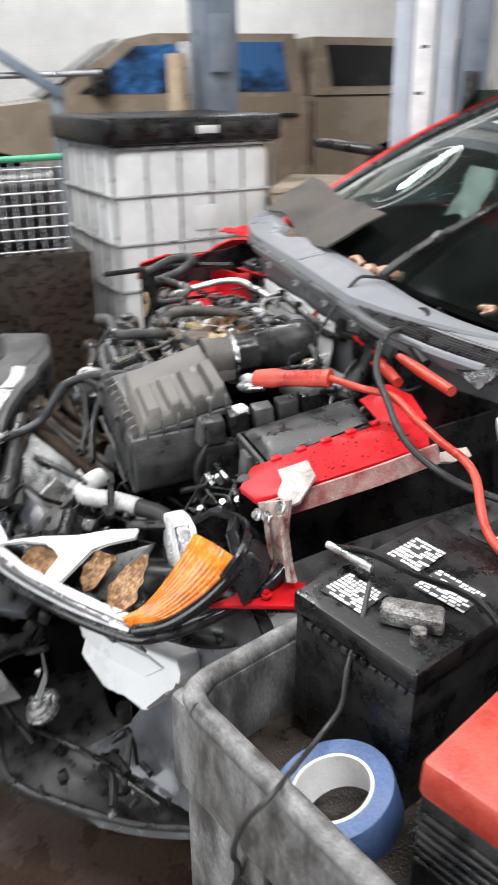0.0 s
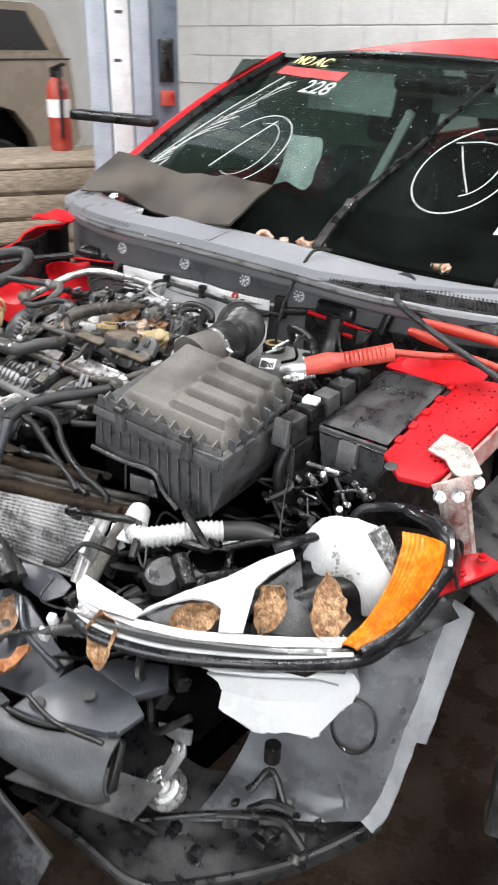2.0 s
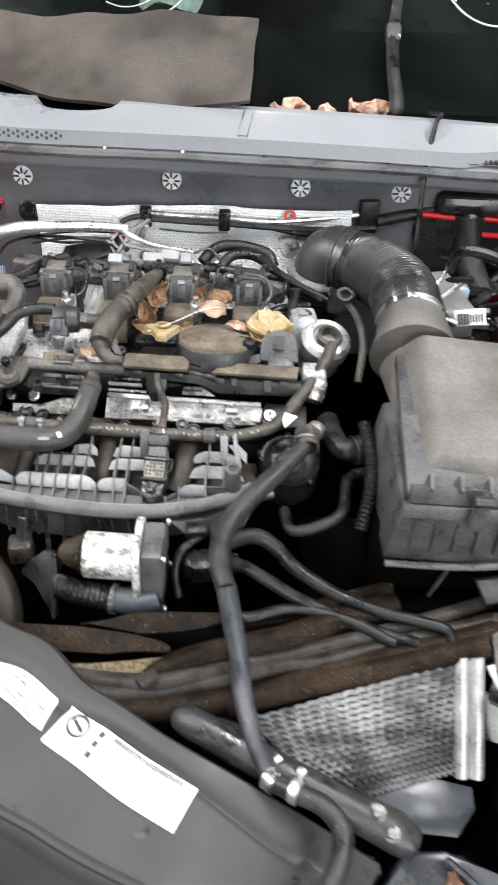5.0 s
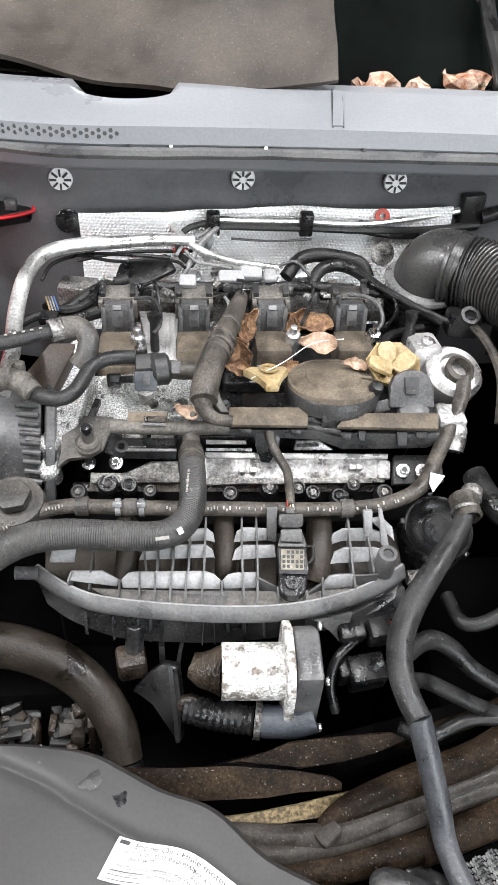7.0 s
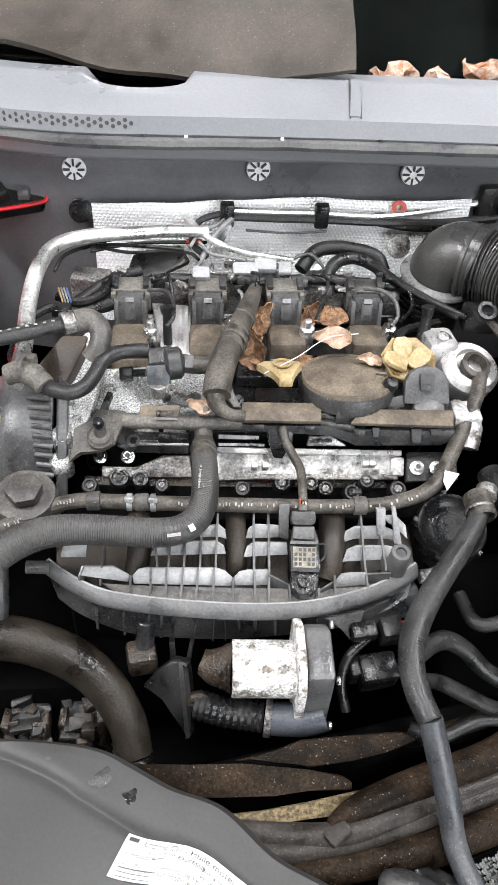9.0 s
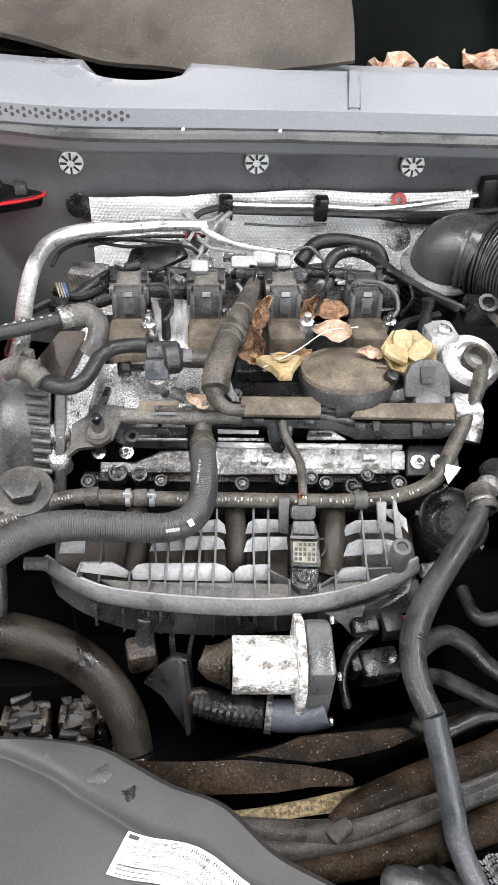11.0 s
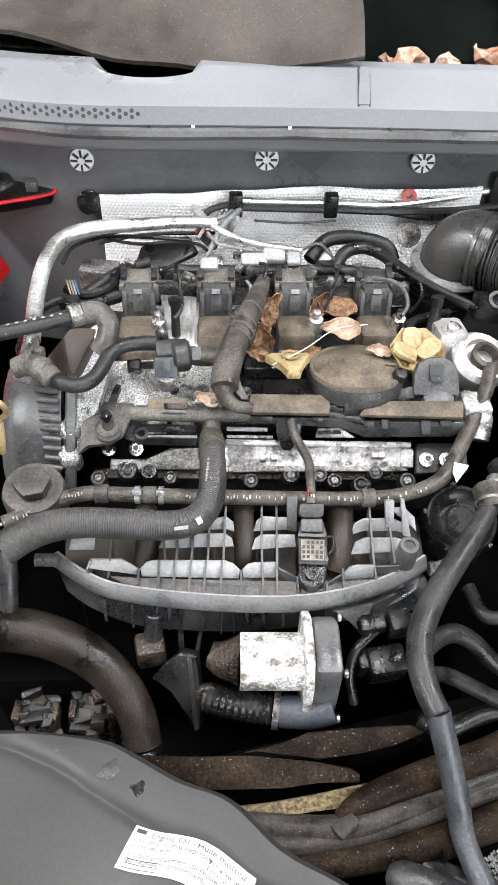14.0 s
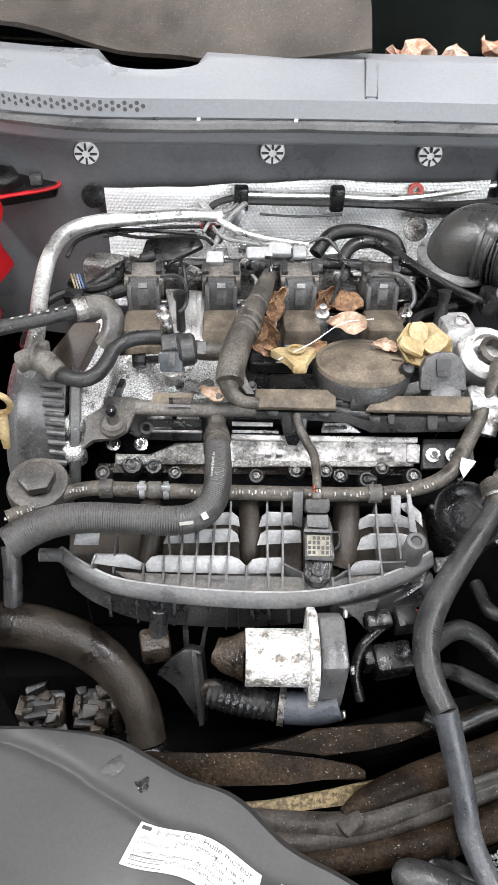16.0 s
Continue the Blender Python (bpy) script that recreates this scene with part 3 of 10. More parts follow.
part("cross_tube", cyl(B(), (-4.0, -0.75, 1.6), (-4.0, 0.2, 1.62), 0.02), GALV, la)
part("foot", box(B(), (-3.98, -0.1, 0.75), (0.08, 0.08, 1.5), bevel=0.01), POST, la)


GARAGE = set(scene.objects)

# ---- the car body ----
car = thing("car", "red sedan with a stripped and crashed front end", "car", (0.15, 0.5, 0))
CX = 0.15


def base_y(x):
    return 0.9 * max(0.0, abs(x - CX) - 0.3) ** 2


COWL_LINE = [(0.05, 1.113), (0.018, 1.118), (-0.016, 1.1115), (-0.051, 1.104), (-0.0535, 1.0915), (-0.046, 1.089), (-0.051, 1.0845), (-0.0535, 1.078), (-0.046, 1.06), (-0.03, 1.05), (0.0, 1.047)]


def cowl_full(u, v, taper=1.0):
    x = -0.5 + 1.32 * u
    n = len(COWL_LINE) - 1
    i = min(int(v * n), n - 1)
    a, b = COWL_LINE[i], COWL_LINE[i + 1]
    t = v * n - i
    y, z = a[0] + (b[0] - a[0]) * t, a[1] + (b[1] - a[1]) * t
    if v < 0.2:
        dip = max(0.0, 1 - ((x + 0.134) / 0.06) ** 2) ** 0.5 if abs(x + 0.134) < 0.06 else 0.0
        y -= 0.042 * dip * (1 - v / 0.2)
        z -= 0.012 * dip * (1 - v / 0.2)
    y, z = 0.03 + (y - 0.03) * taper, 1.117 + (z - 1.117) * taper
    return Vector((x, y + base_y(x), z - 0.03 * (x - CX) ** 2 - 0.012 * (x - CX)))


def cowl_profile(u, v):
    # the panel narrows to a point on the driver's side
    return cowl_full(u, v, max(0.06, min(1.0, (0.95 - u) / 0.27)) if v < 0.5 else 1.0)


part("scuttle_tray", sheet(B(), lambda u, v: cowl_full(0.62 + 0.38 * u, 0.12 + 0.4 * v) + Vector((0, 0.004, -0.009)), 30, 8, 0.003), BLACK, car, "black tray below the scuttle panel")
part("cowl_panel", sheet(B(), lambda u, v: cowl_profile(u * 0.955, v), 130, 60, 0.004), COWL, car, "grey plastic scuttle panel under the windscreen")
part("bulkhead", sheet(B(), lambda u, v: Vector((-0.5 + 1.32 * u, base_y(-0.5 + 1.32 * u) * 0.8 - 0.004 - 0.03 * max(0, v - 0.55), 1.056 - 0.3 * v - 0.012 * (-0.65 + 1.32 * u))), 40, 10, 0.006), WALLB, car, "dark grey plastic bulkhead")
# added box closing the bay; its near-black colour is the shade down there
part("lower_bulkhead", box(B(), (0.16, 0.06, 0.53), (1.3, 0.03, 0.56)), TRIMSHADE, car, "lower bulkhead filler, near-black as the shade below")
# added black sheet that paints the darkness low behind the clamps
part("bulkhead_dark_sheet", sheet(B(), lambda u, v: Vector((0.36 + 0.46 * u, base_y(0.36 + 0.46 * u) * 0.8 - 0.016, 1.0 - 0.24 * v)), 16, 6, 0.006), BLACK, car, "black sheet added as the shade low on the bulkhead")
part("heat_shield", crumple(sheet(B(), lambda u, v: Vector((-0.198 + 0.46 * u, -0.021 - 0.03 * max(0, v - 0.4) - 0.004 * math.sin(u * 9), 0.989 + 0.012 * u - 0.16 * v)), 46, 16, 0.002), 0.002, 0.06), FOIL, car, "dimpled aluminium heat shield")


def push_pin(x, y, z):
    bm = lathe(B(), [(0, 0.004), (0.004, 0.005), (0.0135, 0.004), (0.0145, 0.002), (0.0145, 0)], facing((x, y - 0.006, z), (0, -1, 0.12)), 24)
    pin = part("push_pin", bm, WHITE, car, "white round push pin")
    for k in range(8):
        a = math.tau * k / 8
        part("star_slot", box(B(), (x + 0.0085 * math.cos(a), y - 0.0115, z + 0.0085 * math.sin(a)), (0.008, 0.002, 0.0022), (0, -math.degrees(a), 0)), INK, pin)


for px, py, pz in ((-0.216, 0.0, 1.024), (0.0, -0.006, 1.03), (0.185, -0.008, 1.029), (0.331, -0.002, 1.025)):
    push_pin(px, py, pz)


def glass_at(u, v):
    """Windscreen: u across, v up."""
    x = CX + (u - 0.5) * 2 * (0.66 - 0.1 * v)
    s = (u - 0.5) * 2
    return Vector((x, 0.085 + 0.125 * s * s + v * (0.74 - 0.02 * s * s), 1.105 - 0.02 * s * s + v * 0.375 - v * 0.015 * s * s + 0.03 * math.sin(v * math.pi)))


ws_ob = part("windscreen", sheet(B(), glass_at, 32, 20, 0.005), SCREEN, car, "cracked windscreen with white marker writing and water drops")
ws_ob.visible_shadow = False


def on_glass(x, z, lift=0.003):
    """The place on the windscreen at x, at height z."""
    v = (z - 1.105) / 0.375
    for _ in range(8):
        s = (x - CX) / (0.66 - 0.1 * v)
        v = (z - 1.105 + 0.02 * s * s + v * 0.015 * s * s - 0.03 * math.sin(v * math.pi)) / 0.375
    s = (x - CX) / (0.66 - 0.1 * v)
    p = glass_at(0.5 + s / 2, v)
    return p + Vector((0, -0.45, 0.89)) * lift


def stroke(pts, r=0.0012, name="marker_stroke", material=None):
    part(name, tube(B(), [on_glass(x, z) for x, z in pts], r, seg=5, k=4), material or CHALK, ws_ob)


def arc(cx, cz, rx, rz, a0, a1, n=14):
    return [(cx + rx * math.cos(a), cz + rz * math.sin(a)) for a in (radians(a0 + (a1 - a0) * k / n) for k in range(n + 1))]


stroke(arc(0.49, 1.266, 0.098, 0.078, 130, 500), 0.0018)
stroke([(0.445, 1.305), (0.48, 1.27), (0.525, 1.228)], 0.0016)
stroke([(0.425, 1.312), (0.48, 1.318)] + arc(0.505, 1.268, 0.05, 0.048, 80, -80), 0.0016)
stroke(arc(-0.1, 1.248, 0.115, 0.072, 150, -75), 0.0013)
stroke(arc(-0.1, 1.248, 0.075, 0.055, 110, -110), 0.0011)
stroke([(-0.09, 1.31), (-0.14, 1.25), (-0.18, 1.2)], 0.0016)
# crack lines at the passenger side
rngc = random.Random(8)
for k in range(26):
    x0, z0 = -0.455 + 0.25 * k / 26, 1.155 + 0.24 * k / 26
    a = radians(rngc.uniform(20, 70))
    ln = rngc.uniform(0.02, 0.1)
    stroke([(x0, z0), (x0 + ln * 0.5 * math.cos(a) + rngc.uniform(-0.005, 0.005), z0 + ln * 0.4 * math.sin(a)), (x0 + ln * math.cos(a), z0 + ln * 0.8 * math.sin(a))], rngc.choice((0.0006, 0.0008, 0.0014)), "crack_line")
stroke([(-0.456, 1.155), (-0.4, 1.23), (-0.33, 1.32), (-0.269, 1.402)], 0.0016, "crack_line")
stroke([(-0.44, 1.15), (-0.41, 1.19), (-0.395, 1.215)], 0.003, "crack_line")
stroke([(-0.4, 1.15), (-0.37, 1.19)], 0.002, "crack_line")


def glass_text(body, x, z, size, turn, material):
    cu = bpy.data.curves.new("marker_words", "FONT")
    cu.body, cu.size, cu.extrude = body, size, 0.0006
    ob = bpy.data.objects.new("marker_words", cu)
    scene.collection.objects.link(ob)
    bpy.context.view_layer.update()
    me = bpy.data.meshes.new_from_object(ob.evaluated_get(bpy.context.evaluated_depsgraph_get()))
    bpy.data.objects.remove(ob)
    bpy.data.curves.remove(cu)
    bm = B()
    bm.from_mesh(me)
    c, s = math.cos(radians(turn)), math.sin(radians(turn))
    for v in bm.verts:
        v.co = on_glass(x + v.co.x * c - v.co.y * s, z + 0.55 * (v.co.x * s + v.co.y * c), 0.003 + v.co.z)
    part("marker_words", bm, material, ws_ob)


glass_text("NO AC", -0.33, 1.435, 0.055, 0, mat("yellow_marker", (0.7, 0.68, 0.3), 0.8))
glass_text("228", -0.14, 1.375, 0.075, 0, CHALK)
glass_text("8/14", 0.66, 1.2, 0.06, 78, CHALK)
part("marker_smear", crumple(sheet(B(), lambda u, v: on_glass(-0.34 + 0.3 * u, 1.408 + 0.02 * v, 0.003), 12, 3, 0.0006), 0.002, 0.03), mat("red_marker_smear", (0.45, 0.05, 0.05), 0.8), ws_ob, "red smeared marker")
part("window_note", sheet(B(), lambda u, v: on_glass(0.63 + 0.035 * u, 1.165 + 0.05 * v, 0.003), 3, 3, 0.0006), PAPER, ws_ob, "white paper note")
dp = B()
for k in range(900):
    u, v = rngc.uniform(0.1, 0.98), rngc.uniform(0.12, 0.99) ** 0.7
    p = glass_at(u, v) + Vector((0, -0.45, 0.89)) * 0.0045
    r = rngc.uniform(0.0005, 0.0014)
    lathe(dp, [(r, 0), (r * 0.75, r * 0.4), (0, r * 0.55)], facing(tuple(p), (0, -0.45, 0.89)), 6)
part("water_film", dp, mat("glossy_drop", (0.55, 0.6, 0.58), 0.08, bump=0, grain=0.02), ws_ob)["kind"] = "stuff"

roof = lambda u, v: glass_at(u * 1.14 - 0.07, 1.0) + Vector((0, v * 1.3, 0.012 + 0.045 * math.sin(min(1, v * 1.4) * math.pi / 2) - 0.05 * (2 * u - 1) ** 4))
part("roof", sheet(B(), roof, 24, 14, 0.004), ROOFM, car, "glossy red roof")
for s in (0.0, 1.0):
    o = -0.035 if s == 0 else 0.035
    part("windscreen_pillar", tube(B(), [glass_at(s + o, v) + Vector((0, 0, 0.002)) for v in (-0.12, 0.2, 0.4, 0.6, 0.8, 1.0)], 0.024, seg=10), RED, car, "red windscreen pillar")
    part("pillar_seal", tube(B(), [glass_at(s + o * 0.4, v) + Vector((0, 0, 0.006)) for v in (0.0, 0.2, 0.4, 0.6, 0.8, 1.0)], 0.014, seg=8), BLACK, car)
part("screen_seal", tube(B(), [glass_at(u, 1.0) + Vector((0, 0, 0.004)) for u in (0, 0.25, 0.5, 0.75, 1)], 0.008, seg=8), BLACK, car)
# cabin
part("dashboard", sheet(B(), lambda u, v: Vector((CX + (u - 0.5) * 1.25, 0.14 + 0.5 * v + 0.1 * (2 * u - 1) ** 2, 1.06 + 0.05 * math.sin(v * 2.6))), 20, 8, 0.02), TRIMSHADE, car, "black dashboard")
part("cabin_floor", box(B(), (CX, 1.6, 0.35), (1.35, 2.4, 0.05)), TRIMSHADE, car)
part("rear_bench", box(B(), (CX, 2.2, 0.75), (1.2, 0.25, 0.75), (-12, 0, 0), bevel=0.08, seg=4), TRIMSHADE, car, "black rear bench")
for sx in (-0.22, 0.52):
    seat = part("front_seat", box(B(), (sx, 1.3, 0.85), (0.48, 0.16, 0.62), (-14, 0, 0), bevel=0.06, seg=4), DARK, car, "dark front seat")
    part("headrest", box(B(), (sx, 1.4, 1.25), (0.26, 0.1, 0.17), (-10, 0, 0), bevel=0.04, seg=4), DARK, seat)
part("boot_lid", sheet(B(), lambda u, v: Vector((CX + (u - 0.5) * 1.3, 2.6 + 1.0 * v, 1.12 - 0.06 * v - 0.05 * (2 * u - 1) ** 4)), 10, 6, 0.02), RED, car, "red boot lid")
part("rear_bumper", sheet(B(), lambda u, v: Vector((CX + (u - 0.5) * 1.44, 3.6 + 0.06 * math.sin(v * 3.1) - 0.1 * (2 * u - 1) ** 2, 1.05 - 0.75 * v)), 10, 8, 0.03), RED, car, "red rear bumper")
part("rear_screen", sheet(B(), lambda u, v: Vector((CX + (u - 0.5) * (1.1 + 0.1 * v), 2.15 + 0.5 * v, 1.5 - 0.38 * v)), 6, 4, 0.006), TINT, car, "dark rear screen")
for sx in (-0.62, 0.92):
    part("rear_wheel", cyl(B(), (sx - 0.1, 2.75, 0.29), (sx + 0.1, 2.75, 0.29), 0.31, seg=32, edge=0.03), RUBBER, car, "black rear tyre")
    part("rear_side", sheet(B(), lambda u, v: Vector((CX + (0.73 if sx > 0 else -0.73), 2.35 + 1.2 * u, 0.45 + 0.65 * v)), 4, 4, 0.03), RED, car, "red rear quarter")
part("rear_window_frame", box(B(), (CX, 2.62, 1.2), (1.2, 0.03, 0.5), (40, 0, 0), bevel=0.01), TRIMSHADE, car)
for s in (-1, 1):
    part("door_side", sheet(B(), lambda u, v: Vector((CX + s * (0.72 + 0.04 * math.sin(v * 3)), 0.35 + 2.0 * u, 0.3 + 0.78 * v)), 8, 8, 0.03), RED, car, "red door side")
    part("side_glass", sheet(B(), lambda u, v: Vector((CX + s * (0.72 - 0.12 * v), 0.5 + 1.7 * u + 0.25 * v * (1 - u), 1.08 + 0.36 * v)), 4, 4, 0.004), SCREEN, car)
part("door_mirror", box(B(), (-0.72, 0.45, 1.26), (0.3, 0.06, 0.03), (0, 0, 15), bevel=0.012, seg=3), BLACK, car, "black door mirror stub")
# deployed airbags
part("airbag", crumple(sheet(B(), lambda u, v: Vector((-0.1 + 0.085 * u + 0.015 * math.sin(v * 3), 0.46 + 0.03 * math.sin(u * 3) + 0.06 * v, 1.15 + 0.125 * v)), 10, 10, 0.02), 0.012, 0.05), CLOTH, car, "white deployed airbag")
part("sun_visor", box(B(), (-0.12, 0.87, 1.37), (0.3, 0.012, 0.12), (-15, 0, 0), bevel=0.005), mat("pale_grey_visor", (0.4, 0.43, 0.42), 0.7), car, "pale grey sun visor")
part("sun_visor", box(B(), (0.22, 1.0, 1.36), (0.26, 0.012, 0.07), (-15, 0, 0), bevel=0.005), mat("dull_grey_visor", (0.22, 0.24, 0.23), 0.7), car, "grey sun visor")
part("curtain_airbag", crumple(sheet(B(), lambda u, v: Vector((0.36 + 0.4 * u, 0.82 + 0.05 * u, 1.45 - 0.05 * v * (1 + u))), 12, 5, 0.01), 0.012, 0.05), CLOTH, car, "white hanging curtain airbag")
part("head_lining", sheet(B(), lambda u, v: Vector((CX + (u - 0.5) * 1.1, 0.9 + 1.4 * v, 1.46)), 4, 4, 0.01), mat("grey_headliner", (0.2, 0.21, 0.2), 0.9), car)
part("grey_trim", box(B(), (0.02, 0.9, 1.22), (0.03, 0.02, 0.25), (0, 25, 0), bevel=0.008), PAPER, car, "pale belt strap")
part("mirror", box(B(), (0.17, 0.8, 1.415), (0.22, 0.04, 0.05), (0, 0, 0), bevel=0.02, seg=3), BLACK, car, "black rear-view mirror")

# wiper arms
for (x0, y0, z0), (xm, zm), (x1, z1) in (((0.318, 0.066, 1.112), (0.316, 1.17), (0.39, 1.462)), ((0.715, 0.13, 1.095), (0.7, 1.16), (0.535, 1.455))):
    a, j, b = Vector((x0, y0, z0)), on_glass(xm, zm, 0.02), on_glass(x1, z1, 0.022)
    wp = part("wiper_arm", tube(B(), [a, a + Vector((0, 0.01, 0.014)), j, a.lerp(b, 0.5) + Vector((0, 0, 0.012)), b], [0.009, 0.009, 0.008, 0.0045, 0.003], seg=8, flat=1.3), BLACK, car, "black wiper arm")
    part("blade", tube(B(), [on_glass(x0 + (x1 - x0) * t, z0 + (z1 - z0) * t, 0.012) for t in (0.4, 0.6, 0.8, 1.0)], 0.0045, seg=6), BLACK, wp)
    part("knuckle", box(B(), tuple(j), (0.022, 0.03, 0.02), (40, 0, 0), bevel=0.004), DARK, wp)

# inner wings and strut towers, red paint
WM = pose(0, 0, 1.022, 12, 0, 0)
wing = [(0.772, -0.402), (0.82, -0.44), (0.868, -0.43), (0.878, -0.38), (0.882, -0.32), (0.889, -0.2), (0.889, -0.14), (0.85, -0.12), (0.81, -0.13), (0.774, -0.165), (0.773, -0.25), (0.776, -0.33)]
part("wing_rail", prism(B(), wing, 0.012, WM, 0.004), RED, car, "bright red inner wing rail with water drops")
for k in range(5):
    part("rail_notch", prism(B(), [(-0.006, -0.009), (0.006, -0.009), (0.006, 0.009), (-0.006, 0.009)], 0.006, WM @ pose(0.778, -0.36 + 0.045 * k, 0.011), 0.002), RED, car)
part("wing_arch", crumple(slab([(0.815, -0.135, 1.004), (0.774, -0.165, 0.99), (0.71, -0.15, 0.985), (0.65, -0.146, 0.985), (0.61, -0.11, 0.97), (0.64, -0.085, 1.005), (0.72, -0.08, 1.015), (0.81, -0.1, 1.012)], 0.006, 0.002), 0.002, 0.04), RED, car, "curved red inner wing flange")
part("wing_side", sheet(B(), lambda u, v: WM @ Vector((0.879 + 0.012 * min(1, u * 1.6) + 0.005 * v, -0.42 + 0.29 * u, 0.01 - 0.032 * v)), 12, 4, 0.006), mat("scraped_red_edge", (0.33, 0.09, 0.08), 0.5, col2=(0.5, 0.33, 0.3), scale=18), car, "scraped pale edge of the wing rail")
part("primer_arm", slab([(0.8876, -0.1333, 0.985), (0.8825, -0.0653, 0.985), (0.8975, -0.0624, 0.975), (0.8989, -0.0973, 0.97), (0.8953, -0.1242, 0.972)], 0.01, 0.002), mat("bare_primer", (0.4, 0.34, 0.29), 0.6, col2=(0.5, 0.45, 0.4)), car)
part("primer_bracket", slab([(0.8283, 0.0245, 1), (0.8261, 0.0822, 1.008), (0.8683, 0.0896, 1.008), (0.9099, 0.0098, 0.985), (0.8895, -0.006, 0.985)], 0.02, 0.002), mat("dirty_white_primer", (0.45, 0.44, 0.41), 0.6, col2=(0.6, 0.59, 0.56)), car, "dirty white bracket")
part("wing_stump", slab([(0.8229, 0.0726, 1.018), (0.8111, 0.1722, 1.03), (0.8739, 0.0899, 1.01), (0.8365, 0.0809, 1.012)], 0.03, 0.003), RED, car, "red wing stump")
TAGM = mat("worn_beige_clip", (0.3, 0.275, 0.245), 0.4, metal=0.1, col2=(0.47, 0.445, 0.41), scale=40)
CHAN = mat("scraped_red_bracket", (0.34, 0.16, 0.14), 0.4, metal=0.2, col2=(0.5, 0.43, 0.39), scale=30, lo=0.4, hi=0.55)
part("wing_bracket", slab([(0.8702, -0.42, 0.939), (0.9287, -0.39, 0.9701), (0.9215, -0.392, 0.9085), (0.9305, -0.388, 0.8602), (0.9471, -0.385, 0.8335), (0.8961, -0.4, 0.8051), (0.8941, -0.405, 0.8619), (0.885, -0.41, 0.9057)], 0.006, 0.001), CHAN, car, "scraped grey and red wing bracket")
for q in ([(0.8927, -0.414, 0.9261), (0.9117, -0.408, 0.8195)], [(0.9214, -0.402, 0.9418), (0.9461, -0.395, 0.84)]):
    part("bracket_rib", tube(B(), q, 0.004, seg=8, k=6), CHAN, car)
part("bracket_foot", slab([(0.9344, -0.5189, 0.817), (0.953, -0.4542, 0.814), (0.9834, -0.3678, 0.812), (0.9712, -0.3486, 0.812), (0.9405, -0.3471, 0.815), (0.9273, -0.363, 0.82), (0.9064, -0.4117, 0.82), (0.9189, -0.453, 0.818)], 0.008, 0.002), RED, car, "red bracket foot")
for c in ((0.9303, -0.4639, 0.823), (0.9548, -0.3716, 0.82), (0.9448, -0.4296, 0.82)):
    part("foot_bolt", lathe(B(), [(0.009, 0), (0.009, 0.003), (0.005, 0.004), (0.005, 0.009), (0, 0.009)], facing(c, (0, -0.2, 1)), 10), RED, car)
for c in ((0.8887, -0.425, 0.9297), (0.9139, -0.418, 0.9382), (0.9352, -0.405, 0.9643)):
    part("bracket_bolt", lathe(B(), [(0, 0.009), (0.005, 0.009), (0.006, 0.004), (0.01, 0.003), (0.01, 0)], facing(c, (0.2, -0.9, 0.3)), 10), STEEL, car)
part("body_tag", slab([(0.8359, -0.3738, 0.972), (0.8377, -0.3246, 0.982), (0.885, -0.3302, 0.978), (0.8668, -0.3778, 0.968)], 0.004, 0.001), TAGM, car, "pale grey metal clip")
part("tag_side", slab([(0.8681, -0.3793, 0.97), (0.8863, -0.3317, 0.979), (0.9289, -0.375, 0.9657), (0.914, -0.39, 0.9492), (0.8899, -0.395, 0.9609)], 0.006, 0.001), TAGM, car)
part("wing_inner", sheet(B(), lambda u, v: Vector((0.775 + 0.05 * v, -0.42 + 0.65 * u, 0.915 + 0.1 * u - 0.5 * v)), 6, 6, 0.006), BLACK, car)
part("strut_tower", lathe(B(), [(0.1, -0.2), (0.085, 0.0), (0.075, 0.01), (0.04, 0.01), (0.04, 0.016), (0, 0.016)], pose(0.6, -0.05, 0.85)), RED, car, "red strut tower")
part("strut_tower", crumple(lathe(B(), [(0.108, -0.06), (0.1, -0.02), (0.085, 0.0), (0.04, 0.0), (0.04, 0.01), (0, 0.01)], pose(-0.44, -0.12, 0.9)), 0.02, 0.06), RED, car, "buckled red strut tower")
part("red_gusset", crumple(sheet(B(), lambda u, v: Vector((-0.38 + 0.05 * u, -0.12 + 0.1 * u, 0.97 - 0.09 * v)), 8, 8, 0.004), 0.015, 0.05), RED, car, "bent red gusset")
part("tower_hose", tube(B(), [(-0.46, -0.3, 0.96), (-0.44, -0.22, 1.0), (-0.38, -0.18, 1.01), (-0.34, -0.22, 0.99), (-0.36, -0.29, 0.96)], 0.014, seg=12), HOSE, car, "grey hose loop")
part("stay_rod", tube(B(), [(-0.6, -0.4, 0.93), (-0.42, -0.22, 0.985), (-0.32, -0.08, 1.0)], 0.008, seg=8), RUBBER, car, "black stay rod")
part("far_corner", crumple(sheet(B(), lambda u, v: Vector((-0.5 + 0.09 * u, -0.06 + 0.07 * v + 0.06 * u, 1.06 + 0.012 * v)), 8, 5, 0.004), 0.008, 0.03), RED, car, "bent red wing corner")
part("far_wing", sheet(B(), lambda u, v: Vector((-0.55 - 0.05 * v + 0.012 * math.sin(u * 17), -0.3 + 0.42 * u, 0.97 + 0.06 * u - 0.06 * v + 0.01 * math.sin(u * 11))), 10, 4, 0.006), RED, car, "buckled red inner wing")
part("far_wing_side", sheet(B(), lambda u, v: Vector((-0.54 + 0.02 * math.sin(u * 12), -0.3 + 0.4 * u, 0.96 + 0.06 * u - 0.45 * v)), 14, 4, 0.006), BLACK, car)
# the shade on the bay floor is put into its near-black colour
